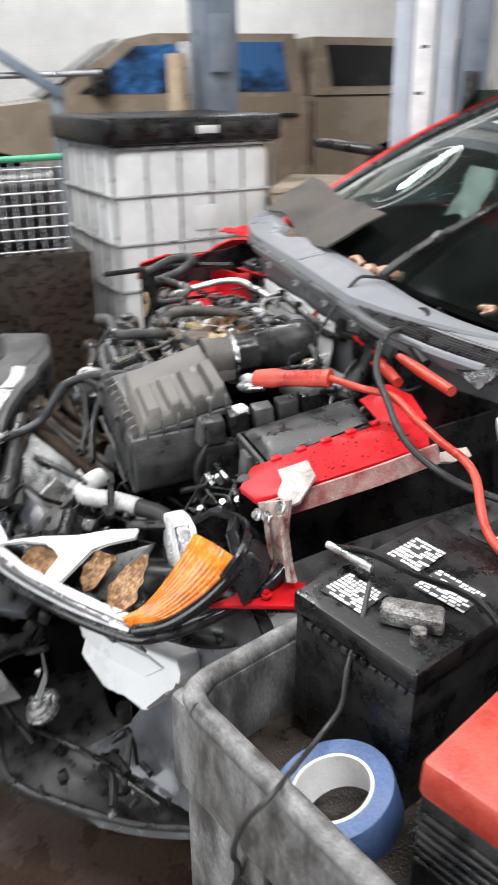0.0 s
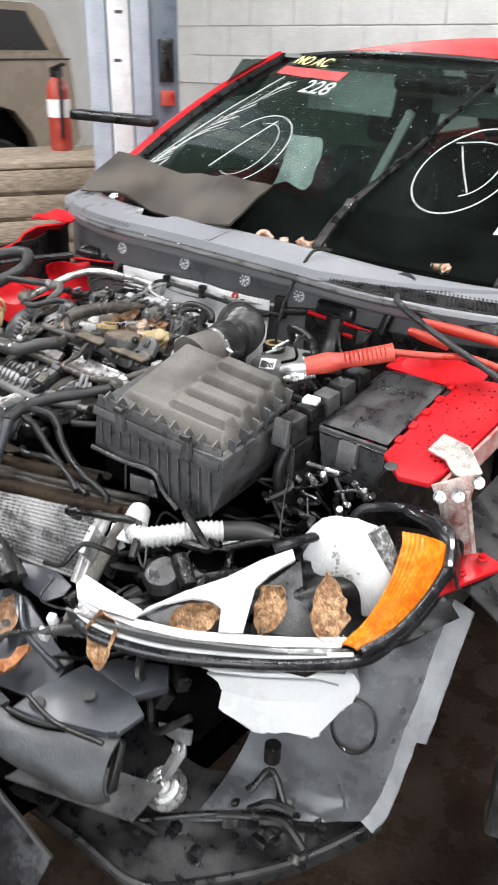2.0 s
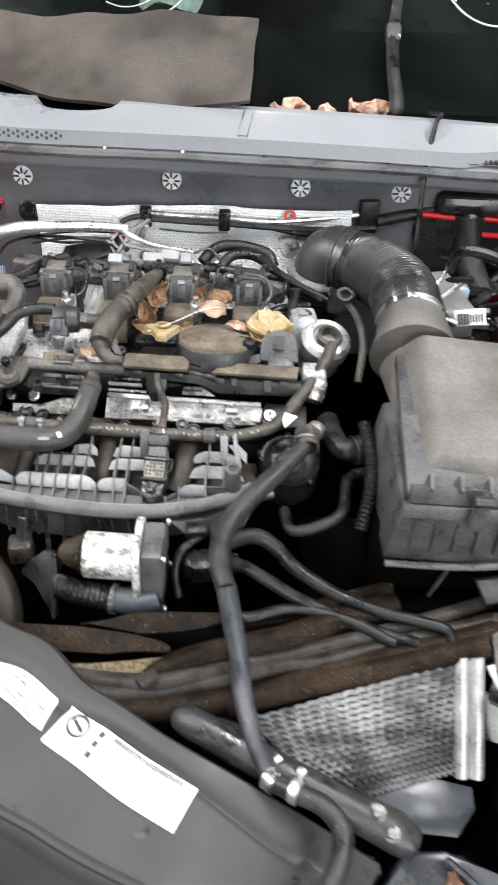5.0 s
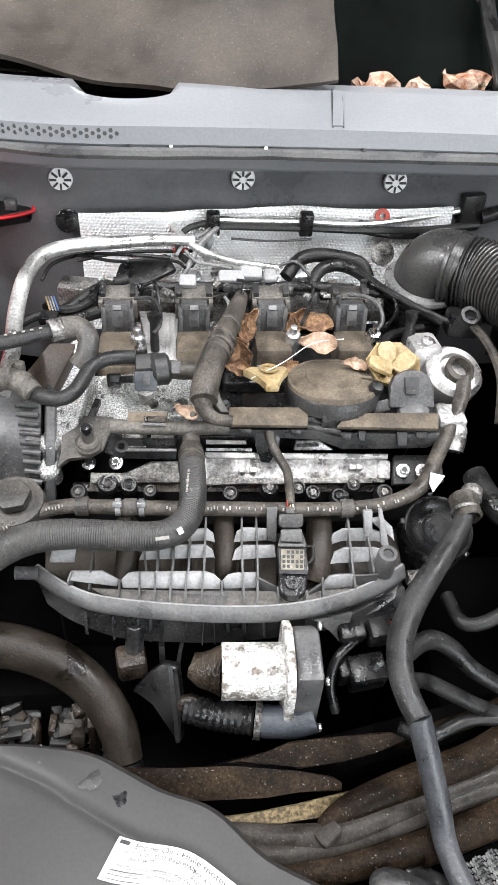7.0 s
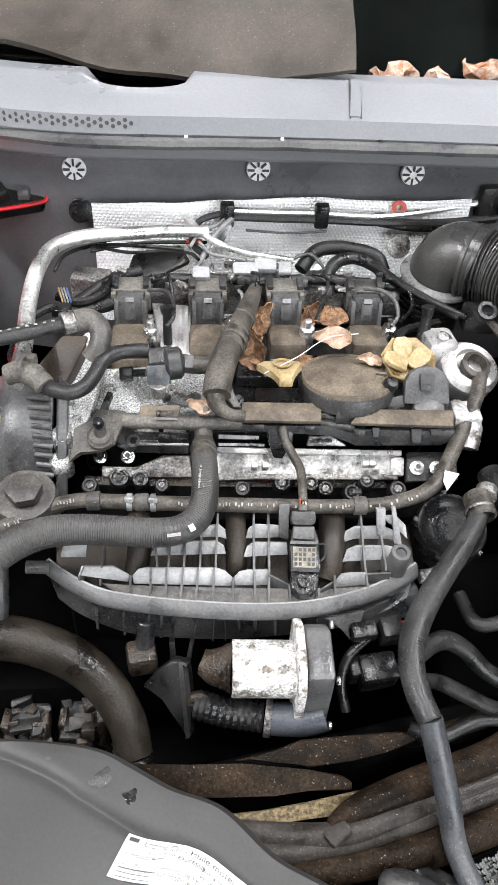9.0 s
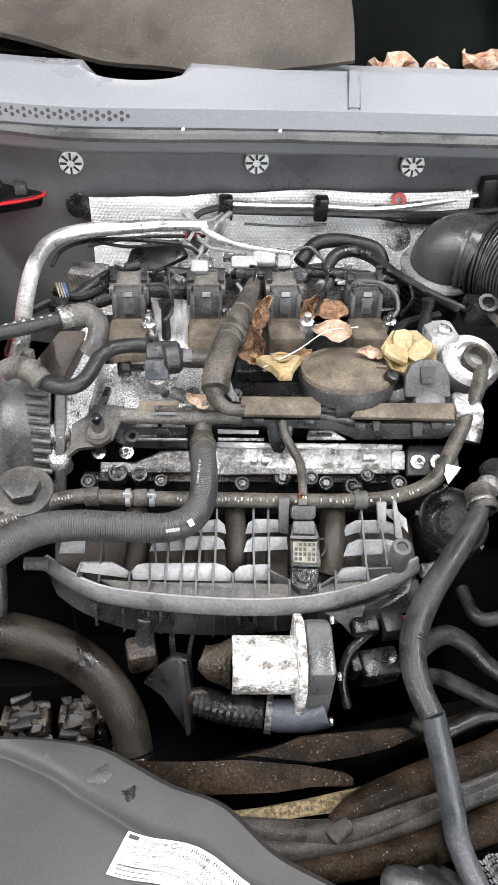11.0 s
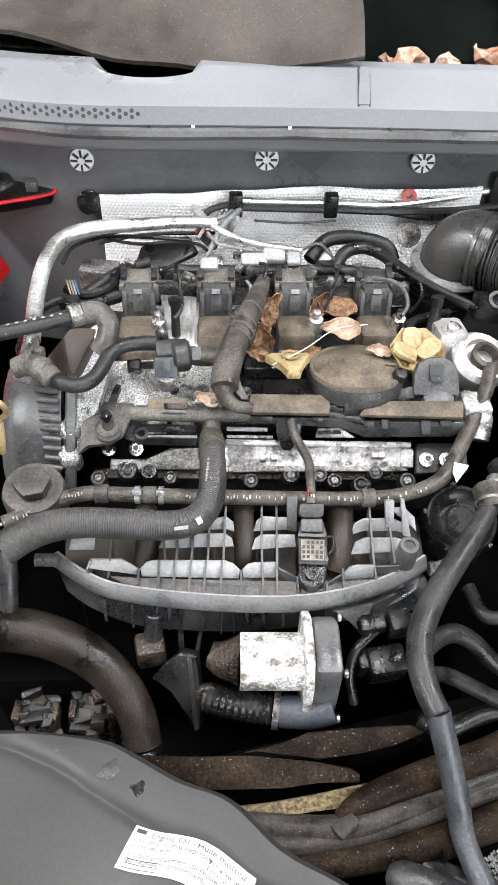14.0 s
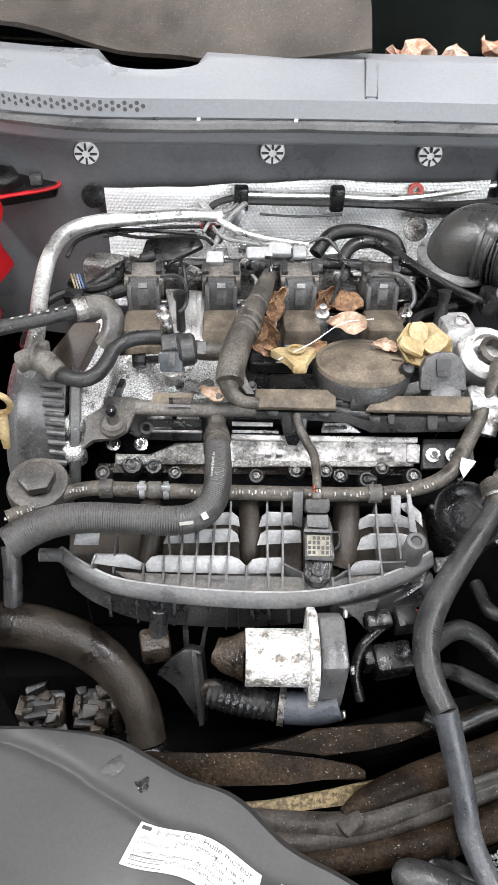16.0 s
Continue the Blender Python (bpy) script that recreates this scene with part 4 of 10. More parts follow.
part("bay_floor", box(B(), (0.05, -0.33, 0.3), (1.1, 0.86, 0.02)), TRIMSHADE, car, "undertray coloured near-black as the shade in the bay")
# rubber sheet lying on the screen base
rs = solid("rubber_sheet", crumple(sheet(B(), lambda u, v: Vector((-0.455 + 0.565 * u, 0.035 + 0.15 * v + 0.03 * (1 - u) ** 2 + 0.02 * math.sin(u * 5), 1.125 + 0.075 * v + 0.012 * math.sin(u * 7 + v * 2))), 24, 10, 0.006), 0.008, 0.09), MATT, "stiff dirty brown rubber sheet lying against the windscreen", "rubber sheet")

# ---- air filter housing ----
ab = thing("air_filter_housing", "grey ribbed plastic air filter housing, dusty on top", "air filter box", (0.41, -0.45, 0.76))


def lid_at(u, v):
    x = 0.302 + 0.26 * u
    y = -0.54 + 0.178 * v + 0.012 * (1 - u)
    edge = min(1, u / 0.09, (1 - u) / 0.06, (1 - v) / 0.06, v / 0.1)
    z = 0.93 + 0.026 * math.sin(max(0, edge) * math.pi / 2) + 0.042 * v + 0.012 * (1 - u) * v
    if u > 0.42:
        w = (v * 4.3 - 0.3) % 1.0
        ridge = max(0.0, min(1.0, (0.34 - abs(w - 0.5)) / 0.1))
        z += (0.014 * ridge - 0.004) * min(1, (u - 0.42) / 0.06) * min(1, max(0, (0.97 - u) / 0.04)) * (1 if 0.07 < v < 0.99 else 0)
    return Vector((x, y, z))


part("lid", sheet(B(), lid_at, 60, 130, 0.004), LIDM, ab, "dusty grey ribbed lid")
part("lid_hump", sheet(B(), lambda u, v: Vector((0.348 - 0.028 * v + (0.05 - 0.006 * v) * math.cos(math.pi * (1 - u)), -0.47 + 0.18 * v, 0.935 + (0.05 + 0.004 * v - 0.02 * (1 - v) ** 2) * math.sin(math.pi * u))), 20, 14, 0.004), LIDM, ab)
part("neck", tube(B(), [(0.318, -0.34, 0.962), (0.32, -0.31, 0.968), (0.321, -0.276, 0.972)], [0.052, 0.045, 0.0415], seg=28), LIDM, ab)
part("mud_spatter", crumple(slab([(0.47, -0.506, 0.9635), (0.5, -0.5, 0.9645), (0.508, -0.51, 0.9615), (0.48, -0.515, 0.9605)], 0.001), 0.002, 0.01), RUST, ab)
part("lid_rim", slab([(0.288, -0.556, 0.942), (0.566, -0.546, 0.928), (0.568, -0.36, 0.968), (0.292, -0.36, 0.98)], 0.012, 0.003), GREY, ab)
part("lid_flange", slab([(0.29, -0.558, 0.955), (0.566, -0.548, 0.938), (0.566, -0.553, 0.921), (0.29, -0.563, 0.936)], 0.006, 0.001), GREY, ab)
part("lower_flange", slab([(0.284, -0.564, 0.935), (0.566, -0.555, 0.919), (0.566, -0.558, 0.904), (0.284, -0.568, 0.92)], 0.008, 0.001), GREY, ab)
part("body", slab([(0.286, -0.562, 0.925), (0.5764, -0.556, 0.9274), (0.5729, -0.55, 0.8678), (0.547, -0.545, 0.8076), (0.5039, -0.545, 0.7755), (0.4716, -0.55, 0.7952), (0.4402, -0.553, 0.8196), (0.4244, -0.556, 0.8521), (0.3569, -0.558, 0.8469), (0.2753, -0.56, 0.8467)], 0.17, 0.006), GREY, ab)
part("shroud_lip", tube(B(), [(0.2776, -0.566, 0.8503), (0.3568, -0.566, 0.8487), (0.4285, -0.566, 0.8543), (0.4501, -0.562, 0.8223), (0.4773, -0.556, 0.795)], 0.004, seg=8), GREY, ab)
# near-black block paints the shade inside the inlet opening
part("inlet_shade", box(B(), (0.35, -0.47, 0.82), (0.16, 0.14, 0.1), bevel=0.02), TRIMSHADE, ab)
part("inlet_post", cyl(B(), (0.3525, -0.555, 0.8418), (0.3397, -0.545, 0.7757), 0.0022, seg=8), GREY, ab)
part("inlet_shell", crumple(slab([(0.3761, -0.57, 0.835), (0.425, -0.5604, 0.835), (0.4458, -0.5723, 0.81), (0.3919, -0.5856, 0.81)], 0.01, 0.002), 0.004, 0.02), DARK, ab, "dark moulding inside the inlet")
for i in range(9):
    u = (i + 0.6) / 9
    part("lid_tooth", box(B(), (0.292 + 0.27 * u, -0.5505 + 0.009 * u, 0.951 - 0.0165 * u), (0.004, 0.018, 0.024), (28, 0, 0), bevel=0.001, seg=1), LIDM, ab)
for i in range(12):
    u = (i + 0.5) / 12
    h = 0.04 if u < 0.5 else 0.085
    part("body_rib", box(B(), (0.29 + 0.27 * u, -0.561 + 0.008 * u, 0.898 - 0.014 * u - h / 2 + 0.01), (0.0028, 0.008, h), (3, 0, 0), bevel=0.0008, seg=1), GREY, ab)
for i in range(6):
    part("side_rib", box(B(), (0.566, -0.525 + i * 0.03, 0.93 + 0.0085 * i), (0.016, 0.0035, 0.04), (0, 12, 0), bevel=0.001, seg=1), GREY, ab)
for c in ((0.3593, -0.572, 0.9318), (0.5064, -0.566, 0.9288)):
    cl = part("clip", box(B(), c, (0.017, 0.012, 0.04), (3, 0, 0), bevel=0.003), GREY, ab)
    part("clip_head", cyl(B(), (c[0] - 0.01, c[1] - 0.002, c[2] + 0.02), (c[0] + 0.01, c[1] - 0.002, c[2] + 0.02), 0.006, seg=12), DARK, cl)

it = thing("intake_pipe", "black corrugated intake hose with a silver clamp and a smooth elbow", "hose", (0.27, -0.15, 0.93))
CL = (0.02, 1, 0.06)
part("clamp", lathe(B(), [(0.0415, -0.0045), (0.0445, -0.004), (0.0445, 0.004), (0.0415, 0.0045)], facing((0.321, -0.284, 0.972), CL), 40), STEEL, it, "silver hose clamp")
part("clamp_screw", cyl(B(), (0.358, -0.287, 0.985), (0.374, -0.287, 0.978), 0.005, seg=10), STEEL, it)
part("cuff", tube(B(), [(0.321, -0.287, 0.972), (0.321, -0.262, 0.974), (0.319, -0.238, 0.976)], [0.0425, 0.0425, 0.0445], seg=36), ELBOW, it)
bel = [(0.319, -0.24, 0.976), (0.315, -0.205, 0.976), (0.3, -0.165, 0.972), (0.277, -0.128, 0.966), (0.252, -0.107, 0.963)]
# core blacker than its rings: colour marks shaded grooves and lit crests
part("bellows", tube(B(), bel, 0.0395, seg=36), RUBBER, it, "corrugated black bellows")
spine = smooth(bel, 12)
for p in resample(spine, 0.0062):
    near = min(range(len(spine) - 1), key=lambda j: (spine[j] - p).length)
    part("bellows_ring", lathe(B(), [(0.039, -0.0021), (0.0436, -0.0012), (0.0446, 0), (0.0436, 0.0012), (0.039, 0.0021)], facing(tuple(p), tuple((spine[near + 1] - spine[near]).normalized())), 36), ELBOW, it)
part("elbow", tube(B(), [(0.256, -0.11, 0.964), (0.241, -0.1, 0.966), (0.229, -0.097, 0.962), (0.221, -0.096, 0.952), (0.217, -0.096, 0.938)], [0.0435, 0.043, 0.041, 0.039, 0.037], seg=36, k=8), ELBOW, it, "glossy black elbow")
part("elbow_band", lathe(B(), [(0.043, -0.003), (0.047, -0.002), (0.047, 0.002), (0.043, 0.003)], facing((0.249, -0.105, 0.963), (-0.8, 0.58, -0.05)), 36), ELBOW, it)
part("elbow_lip", lathe(B(), [(0.036, -0.003), (0.0455, -0.0034), (0.047, 0.0), (0.0455, 0.0034), (0.037, 0.006)], facing((0.217, -0.098, 0.939), (0.1, -0.1, 1)), 40), mat("worn_grey_lip", (0.09, 0.09, 0.09), 0.35, col2=(0.2, 0.2, 0.198), scale=40), it, "worn grey lip of the elbow")
for k in range(4):
    part("collar_ring", lathe(B(), [(0.036, -0.0025), (0.0425 - 0.0008 * k, -0.0015), (0.0425 - 0.0008 * k, 0.0015), (0.036, 0.0025)], facing((0.2155 - 0.001 * k, -0.096, 0.921 - 0.008 * k), (0.12, 0.05, 1)), 36), RUBBER, it)
part("collar", cyl(B(), (0.212, -0.096, 0.86), (0.216, -0.096, 0.926), 0.038, seg=32), RUBBER, it)


# ---- engine ----
eng = thing("engine", "dirty four-cylinder engine with dusty coils and a grey ribbed manifold", "engine", (0, -0.3, 0.38))
# block and head are coloured black so gaps between engine parts look shaded
part("block", box(B(), (-0.02, -0.27, 0.6), (0.4, 0.26, 0.42), bevel=0.02), TRIMSHADE, eng)
part("cylinder_head", crumple(box(B(), (-0.01, -0.22, 0.845), (0.37, 0.16, 0.07), bevel=0.01, seg=3), 0.003, 0.02), BLACK, eng, "cylinder head coloured black as the shade between parts")


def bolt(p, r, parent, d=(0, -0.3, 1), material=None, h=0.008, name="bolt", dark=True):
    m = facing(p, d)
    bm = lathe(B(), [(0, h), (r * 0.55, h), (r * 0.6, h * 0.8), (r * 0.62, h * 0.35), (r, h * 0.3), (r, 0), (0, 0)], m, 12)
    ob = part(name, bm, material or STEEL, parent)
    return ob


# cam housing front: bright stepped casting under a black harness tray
# head_front fills the gap below; its near-black colour is painted shade
part("head_front", box(B(), (0.0, -0.36, 0.81), (0.38, 0.06, 0.06), bevel=0.006), TRIMSHADE, eng)
cam_h = part("cam_housing", crumple(slab([(-0.055, -0.3228, 0.872), (0.0442, -0.3229, 0.872), (0.1384, -0.331, 0.872), (0.1385, -0.3502, 0.858), (0.043, -0.3482, 0.856), (-0.0554, -0.3448, 0.856)], 0.02, 0.003), 0.0015, 0.02), ALU, eng, "bright cast cam housing")
part("ledge", crumple(slab([(-0.0533, -0.3218, 0.876), (0.1412, -0.3284, 0.876), (0.1411, -0.3327, 0.872), (-0.0534, -0.3277, 0.872)], 0.008, 0.001), 0.001, 0.02), SATIN, cam_h)
part("lip", crumple(slab([(-0.0537, -0.3462, 0.861), (0.1372, -0.3481, 0.861), (0.1371, -0.3524, 0.857), (-0.0538, -0.352, 0.857)], 0.006, 0.001), 0.0012, 0.015), ALUD, cam_h)
part("ledge", crumple(slab([(-0.1089, -0.327, 0.868), (-0.0797, -0.3251, 0.868), (-0.0799, -0.3466, 0.855), (-0.1727, -0.3448, 0.855), (-0.1728, -0.3355, 0.862), (-0.1377, -0.3411, 0.864)], 0.012, 0.002), 0.002, 0.015), ALUD, cam_h)
part("ledge", slab([(-0.1433, -0.3109, 0.888), (-0.0823, -0.3135, 0.888), (-0.0826, -0.327, 0.87), (-0.141, -0.3243, 0.87)], 0.01, 0.002), BLACK, cam_h)
for q in ([(-0.1389, -0.3053, 0.889), (-0.1132, -0.3057, 0.889), (-0.1133, -0.3182, 0.88), (-0.1389, -0.3178, 0.88)], [(-0.1086, -0.3066, 0.889), (-0.0852, -0.307, 0.889), (-0.0854, -0.3187, 0.88), (-0.1087, -0.3183, 0.88)]):
    part("pocket", crumple(slab(q, 0.004, 0.001), 0.0012, 0.01), ALUD, cam_h)
part("bar", slab([(-0.1405, -0.3196, 0.881), (-0.0824, -0.3214, 0.881), (-0.0824, -0.3236, 0.88), (-0.1404, -0.3219, 0.88)], 0.003), SATIN, cam_h)
part("bar", slab([(-0.0515, -0.3167, 0.889), (-0.0096, -0.319, 0.889), (-0.0097, -0.3219, 0.887), (-0.0516, -0.3204, 0.887)], 0.003), SATIN, cam_h)
part("bar", slab([(-0.0516, -0.322, 0.882), (-0.0037, -0.3236, 0.882), (-0.0038, -0.3257, 0.88), (-0.0516, -0.3241, 0.88)], 0.003), ALU, cam_h)
part("raised_boss", slab([(0.0432, -0.3188, 0.888), (0.0669, -0.3183, 0.888), (0.0838, -0.3244, 0.878), (0.0407, -0.3237, 0.878)], 0.006, 0.0015), SATIN, cam_h)
for k in range(9):
    part("tooth", box(B(), tuple(Vector((0.0448, -0.3233, 0.885)).lerp(Vector((0.0655, -0.3228, 0.885)), k / 8)), (0.0022, 0.005, 0.003), (-40, 0, 0)), INK, cam_h)
for c in ((-0.0147, -0.3423, 0.868), (-0.0031, -0.3425, 0.868), (0.1018, -0.3404, 0.868), (0.1089, -0.3405, 0.868)):
    part("pad", box(B(), c, (0.007, 0.006, 0.012), (30, 0, 0), bevel=0.0015), SATIN, cam_h)
part("end_block", slab([(0.1291, -0.3344, 0.874), (0.1431, -0.3363, 0.874), (0.1422, -0.3523, 0.862), (0.1283, -0.3505, 0.862)], 0.012, 0.002), ALU, cam_h)
part("end_plate", slab([(0.1461, -0.332, 0.878), (0.1978, -0.3329, 0.878), (0.1991, -0.3581, 0.862), (0.1436, -0.3602, 0.862)], 0.012, 0.002), DARK, eng, "dark bolted end plate")
for c in ((-0.1731, -0.3294, 0.87), (-0.1453, -0.3299, 0.87), (0.153, -0.3525, 0.874), (0.1735, -0.3528, 0.874)):
    bo = bolt(c, 0.0075, cam_h, d=(0, -0.55, 1), h=0.007)
    part("socket", lathe(B(), [(0, 0.0072), (0.0026, 0.0072), (0.003, 0.0075)], facing(c, (0, -0.55, 1)), 6), INK, bo)
part("gallery", slab([(-0.192, -0.3332, 0.846), (0.1407, -0.3426, 0.846), (0.1399, -0.3618, 0.83), (-0.1918, -0.3551, 0.83)], 0.02, 0.003), RUST, eng)
for c, r in (((-0.1838, -0.3536, 0.852), 0.0085), ((-0.1542, -0.3452, 0.855), 0.011), ((-0.1321, -0.3479, 0.855), 0.009), ((-0.1101, -0.3542, 0.852), 0.0075), ((-0.0273, -0.3597, 0.852), 0.0085), ((0.0147, -0.3519, 0.852), 0.0095), ((0.0441, -0.356, 0.855), 0.0085), ((0.0591, -0.3606, 0.852), 0.0085), ((0.086, -0.3658, 0.852), 0.009), ((0.1028, -0.3531, 0.855), 0.008), ((0.135, -0.3621, 0.852), 0.0095)):
    g = part("gallery_bolt", lathe(B(), [(r, -0.012), (r, 0.0), (r * 0.85, 0.003), (r * 0.66, 0.003), (r * 0.6, 0.0005), (0, 0.0005)], facing(c, (0, -0.5, 1)), 18), BLACK, eng)
    part("hex", lathe(B(), [(r * 0.42, 0), (r * 0.42, 0.004), (r * 0.25, 0.0045), (0, 0.003)], facing(c, (0, -0.5, 1)), 6), ALUD if r < 0.0088 or r == 0.0095 else BLACK, g)
part("gallery_clip", fin([(-0.1525, -0.3481, 0.853), (-0.1335, -0.3424, 0.855)], 0.004, 0.004), BLACK, eng)
part("red_speck", crumple(box(B(), (0.0036, -0.3422, 0.852), (0.02, 0.006, 0.006), (0, 0, 12), bevel=0.002), 0.002, 0.006), mat("rusty_red_flake", (0.16, 0.03, 0.02), 0.8), eng)
part("gallery_bar", box(B(), (0.0892, -0.3652, 0.846), (0.016, 0.01, 0.02), bevel=0.004), BLACK, eng)

# ignition coils
COIL_X = (-0.147, -0.061, 0.027, 0.119)
for i, x in enumerate(COIL_X):
    tone = GREY if i == 2 else BROWN
    c = part("ignition_coil", box(B(), (x, -0.196, 0.908), (0.044, 0.052, 0.036), (-8, 0, 0), bevel=0.005, taper=0.94), BROWN, eng, "dust-covered ignition coil")
    part("coil_front", box(B(), (x, -0.2245, 0.9), (0.04, 0.006, 0.024), (-14, 0, 0), bevel=0.002), tone if i != 2 else mat("blue_grey_plastic", (0.1, 0.12, 0.15), 0.5), c)
    part("connector", box(B(), (x, -0.158, 0.934), (0.03, 0.02, 0.034), (-16, 0, 0), bevel=0.002), GREY, c)
    for s in (-1, 1):
        part("cheek", box(B(), (x + s * 0.0155, -0.16, 0.932), (0.005, 0.024, 0.03), (-16, 0, 0), bevel=0.001), RIBM, c)
        part("hood_leg", box(B(), (x + s * 0.019, -0.147, 0.94), (0.005, 0.02, 0.022), (0, 0, 0), bevel=0.001), DUSTY, c)
    part("latch", box(B(), (x, -0.17, 0.938), (0.012, 0.004, 0.02), (-16, 0, 0), bevel=0.001), RIBM, c)
    part("eye", box(B(), (x, -0.1735, 0.9335), (0.006, 0.0016, 0.006), (-16, 0, 0)), INK, c)
    part("tab", box(B(), (x, -0.168, 0.9515), (0.009, 0.004, 0.004), (-16, 0, 0)), PAD, c)
    part("hood", box(B(), (x, -0.138, 0.948), (0.044, 0.024, 0.012), (6, 0, 0), bevel=0.003), DUSTY, c)
    for s in (-1, 1):
        part("lug", box(B(), (x + s * 0.017, -0.14, 0.956), (0.007, 0.018, 0.006), (6, 0, 0), bevel=0.001), DARK, c)
for x, y in ((-0.124, -0.197), (-0.037, -0.19), (0.049, -0.195), (0.141, -0.194)):
    st = part("earth_stud", lathe(B(), [(0.009, -0.02), (0.009, 0.004), (0.0075, 0.006), (0.0075, 0.011), (0.004, 0.012), (0.004, 0.022), (0, 0.023)], facing((x, y, 0.926), (0, -0.2, 1)), 10), STEEL, eng, "bright earth stud")
    part("nut", lathe(B(), [(0.0085, 0.0), (0.0085, 0.006), (0.004, 0.006)], facing((x, y, 0.93), (0, -0.2, 1)), 6), STEEL, st)
part("spark_well_plate", crumple(slab([(-0.1253, -0.1343, 0.925), (-0.0786, -0.1389, 0.925), (-0.0813, -0.2355, 0.915), (-0.1093, -0.2277, 0.915)], 0.01, 0.002), 0.001, 0.02), SATIN, eng, "bare aluminium plate between coils")
for q in ([(-0.0992, -0.1452, 0.9265), (-0.0995, -0.2283, 0.917)], [(-0.0914, -0.1453, 0.9265), (-0.0922, -0.2322, 0.917)], [(-0.0844, -0.1464, 0.9265), (-0.0867, -0.236, 0.917)]):
    part("plate_rib", fin(q, 0.005, 0.003), SATIN, eng)
part("valley", crumple(box(B(), (0.07, -0.19, 0.888), (0.2, 0.09, 0.02), bevel=0.004, seg=3), 0.004, 0.012), BLACK, eng)

# wiring channel behind and over the coils
part("wiring_channel", crumple(tube(B(), [(-0.18, -0.132, 0.944), (-0.1, -0.124, 0.95), (0.0, -0.122, 0.948), (0.09, -0.124, 0.95), (0.17, -0.13, 0.944)], 0.006, seg=10, k=14), 0.002, 0.008), BLACK, eng, "black taped wiring loom")
for a, b, c, d in (((-0.12, -0.135, 0.958), (-0.105, -0.14, 0.965), (-0.1, -0.17, 0.95), (-0.104, -0.19, 0.93)), ((-0.01, -0.125, 0.96), (-0.004, -0.14, 0.965), (-0.012, -0.17, 0.95), (-0.02, -0.19, 0.93)), ((0.145, -0.13, 0.958), (0.165, -0.145, 0.958), (0.17, -0.17, 0.948), (0.155, -0.185, 0.935)), ((0.06, -0.125, 0.96), (0.075, -0.14, 0.962), (0.07, -0.16, 0.95), (0.06, -0.18, 0.935))):
    part("wire", tube(B(), [a, b, c, d], 0.0022, seg=6), BLACK, eng)
part("rear_rail", box(B(), (0.0, -0.108, 0.912), (0.34, 0.03, 0.03), bevel=0.006), ALUD, eng, "dull fuel rail casting")
rng = random.Random(4)
for i in range(16):
    x = -0.16 + i * 0.0215
    part("rail_bracket", box(B(), (x, -0.098 + rng.uniform(-0.015, 0.015), 0.922 + rng.uniform(-0.01, 0.012)), (rng.uniform(0.01, 0.022), rng.uniform(0.012, 0.03), rng.uniform(0.012, 0.026)), (rng.uniform(-15, 15), 0, rng.uniform(-25, 25)), bevel=0.002), rng.choice((DARK, BLACK, ALUD, GREY)), eng)
for x, y in ((-0.062, -0.09), (0.03, -0.082), (0.068, -0.078)):
    part("injector_plug", box(B(), (x, y, 0.935), (0.02, 0.018, 0.02), (20, 0, 10), bevel=0.003), GALV, eng, "pale grey injector plug")
part("rail_cover", prism(B(), [(-0.04, -0.012), (0.04, -0.012), (0.028, 0.014), (-0.028, 0.014)], 0.012, pose(-0.002, -0.078, 0.938, -20, 0, 4), 0.003), PIPE, eng, "pale aluminium rail cover")
for pts, r, m in (([(0.05, -0.095, 0.945), (0.07, -0.075, 0.958), (0.1, -0.07, 0.96), (0.14, -0.078, 0.955), (0.152, -0.09, 0.94)], 0.0085, RUBBER), ([(0.075, -0.122, 0.945), (0.09, -0.1, 0.958), (0.115, -0.09, 0.958), (0.14, -0.1, 0.952), (0.15, -0.12, 0.945)], 0.0075, RUBBER), ([(0.13, -0.07, 0.952), (0.157, -0.126, 0.953), (0.18, -0.16, 0.955), (0.205, -0.185, 0.955), (0.225, -0.195, 0.95)], 0.004, RUBBER), ([(-0.23, -0.169, 0.93), (-0.2, -0.14, 0.935), (-0.17, -0.12, 0.945), (-0.137, -0.108, 0.95)], 0.007, RUBBER), ([(-0.2, -0.16, 0.93), (-0.17, -0.155, 0.935), (-0.15, -0.14, 0.945)], 0.006, RUBBER), ([(-0.085, -0.029, 0.975), (-0.06, -0.07, 0.972), (-0.02, -0.095, 0.968), (0.039, -0.107, 0.965)], 0.004, PIPE)):
    part("hose", tube(B(), pts, r, seg=10), m, eng)
part("sensor_bracket", box(B(), (-0.197, -0.095, 0.92), (0.045, 0.03, 0.035), (0, 0, -10), bevel=0.004), ALUD, eng)
part("shield_bracket", prism(B(), [(-0.05, -0.03), (0.045, -0.005), (0.04, 0.02), (-0.02, 0.018)], 0.01, pose(-0.125, -0.08, 0.935, 25, 0, 20), 0.003), BLACK, eng, "black bracket")

# leads between the heat shield and the coils
LEADG = mat("dull_grey_lead", (0.12, 0.12, 0.12), 0.45, col2=(0.22, 0.22, 0.215), scale=50)
for q, r, m in (([(-0.2358, -0.111, 0.95), (-0.2244, -0.0885, 0.958), (-0.1889, -0.0793, 0.965), (-0.1366, -0.0824, 0.967), (-0.0876, -0.0895, 0.967)], 0.0024, BLACK),
                ([(-0.1926, -0.0769, 0.962), (-0.1496, -0.0888, 0.962), (-0.1105, -0.0871, 0.964), (-0.0812, -0.0919, 0.964), (-0.0702, -0.1029, 0.962)], 0.002, BLACK),
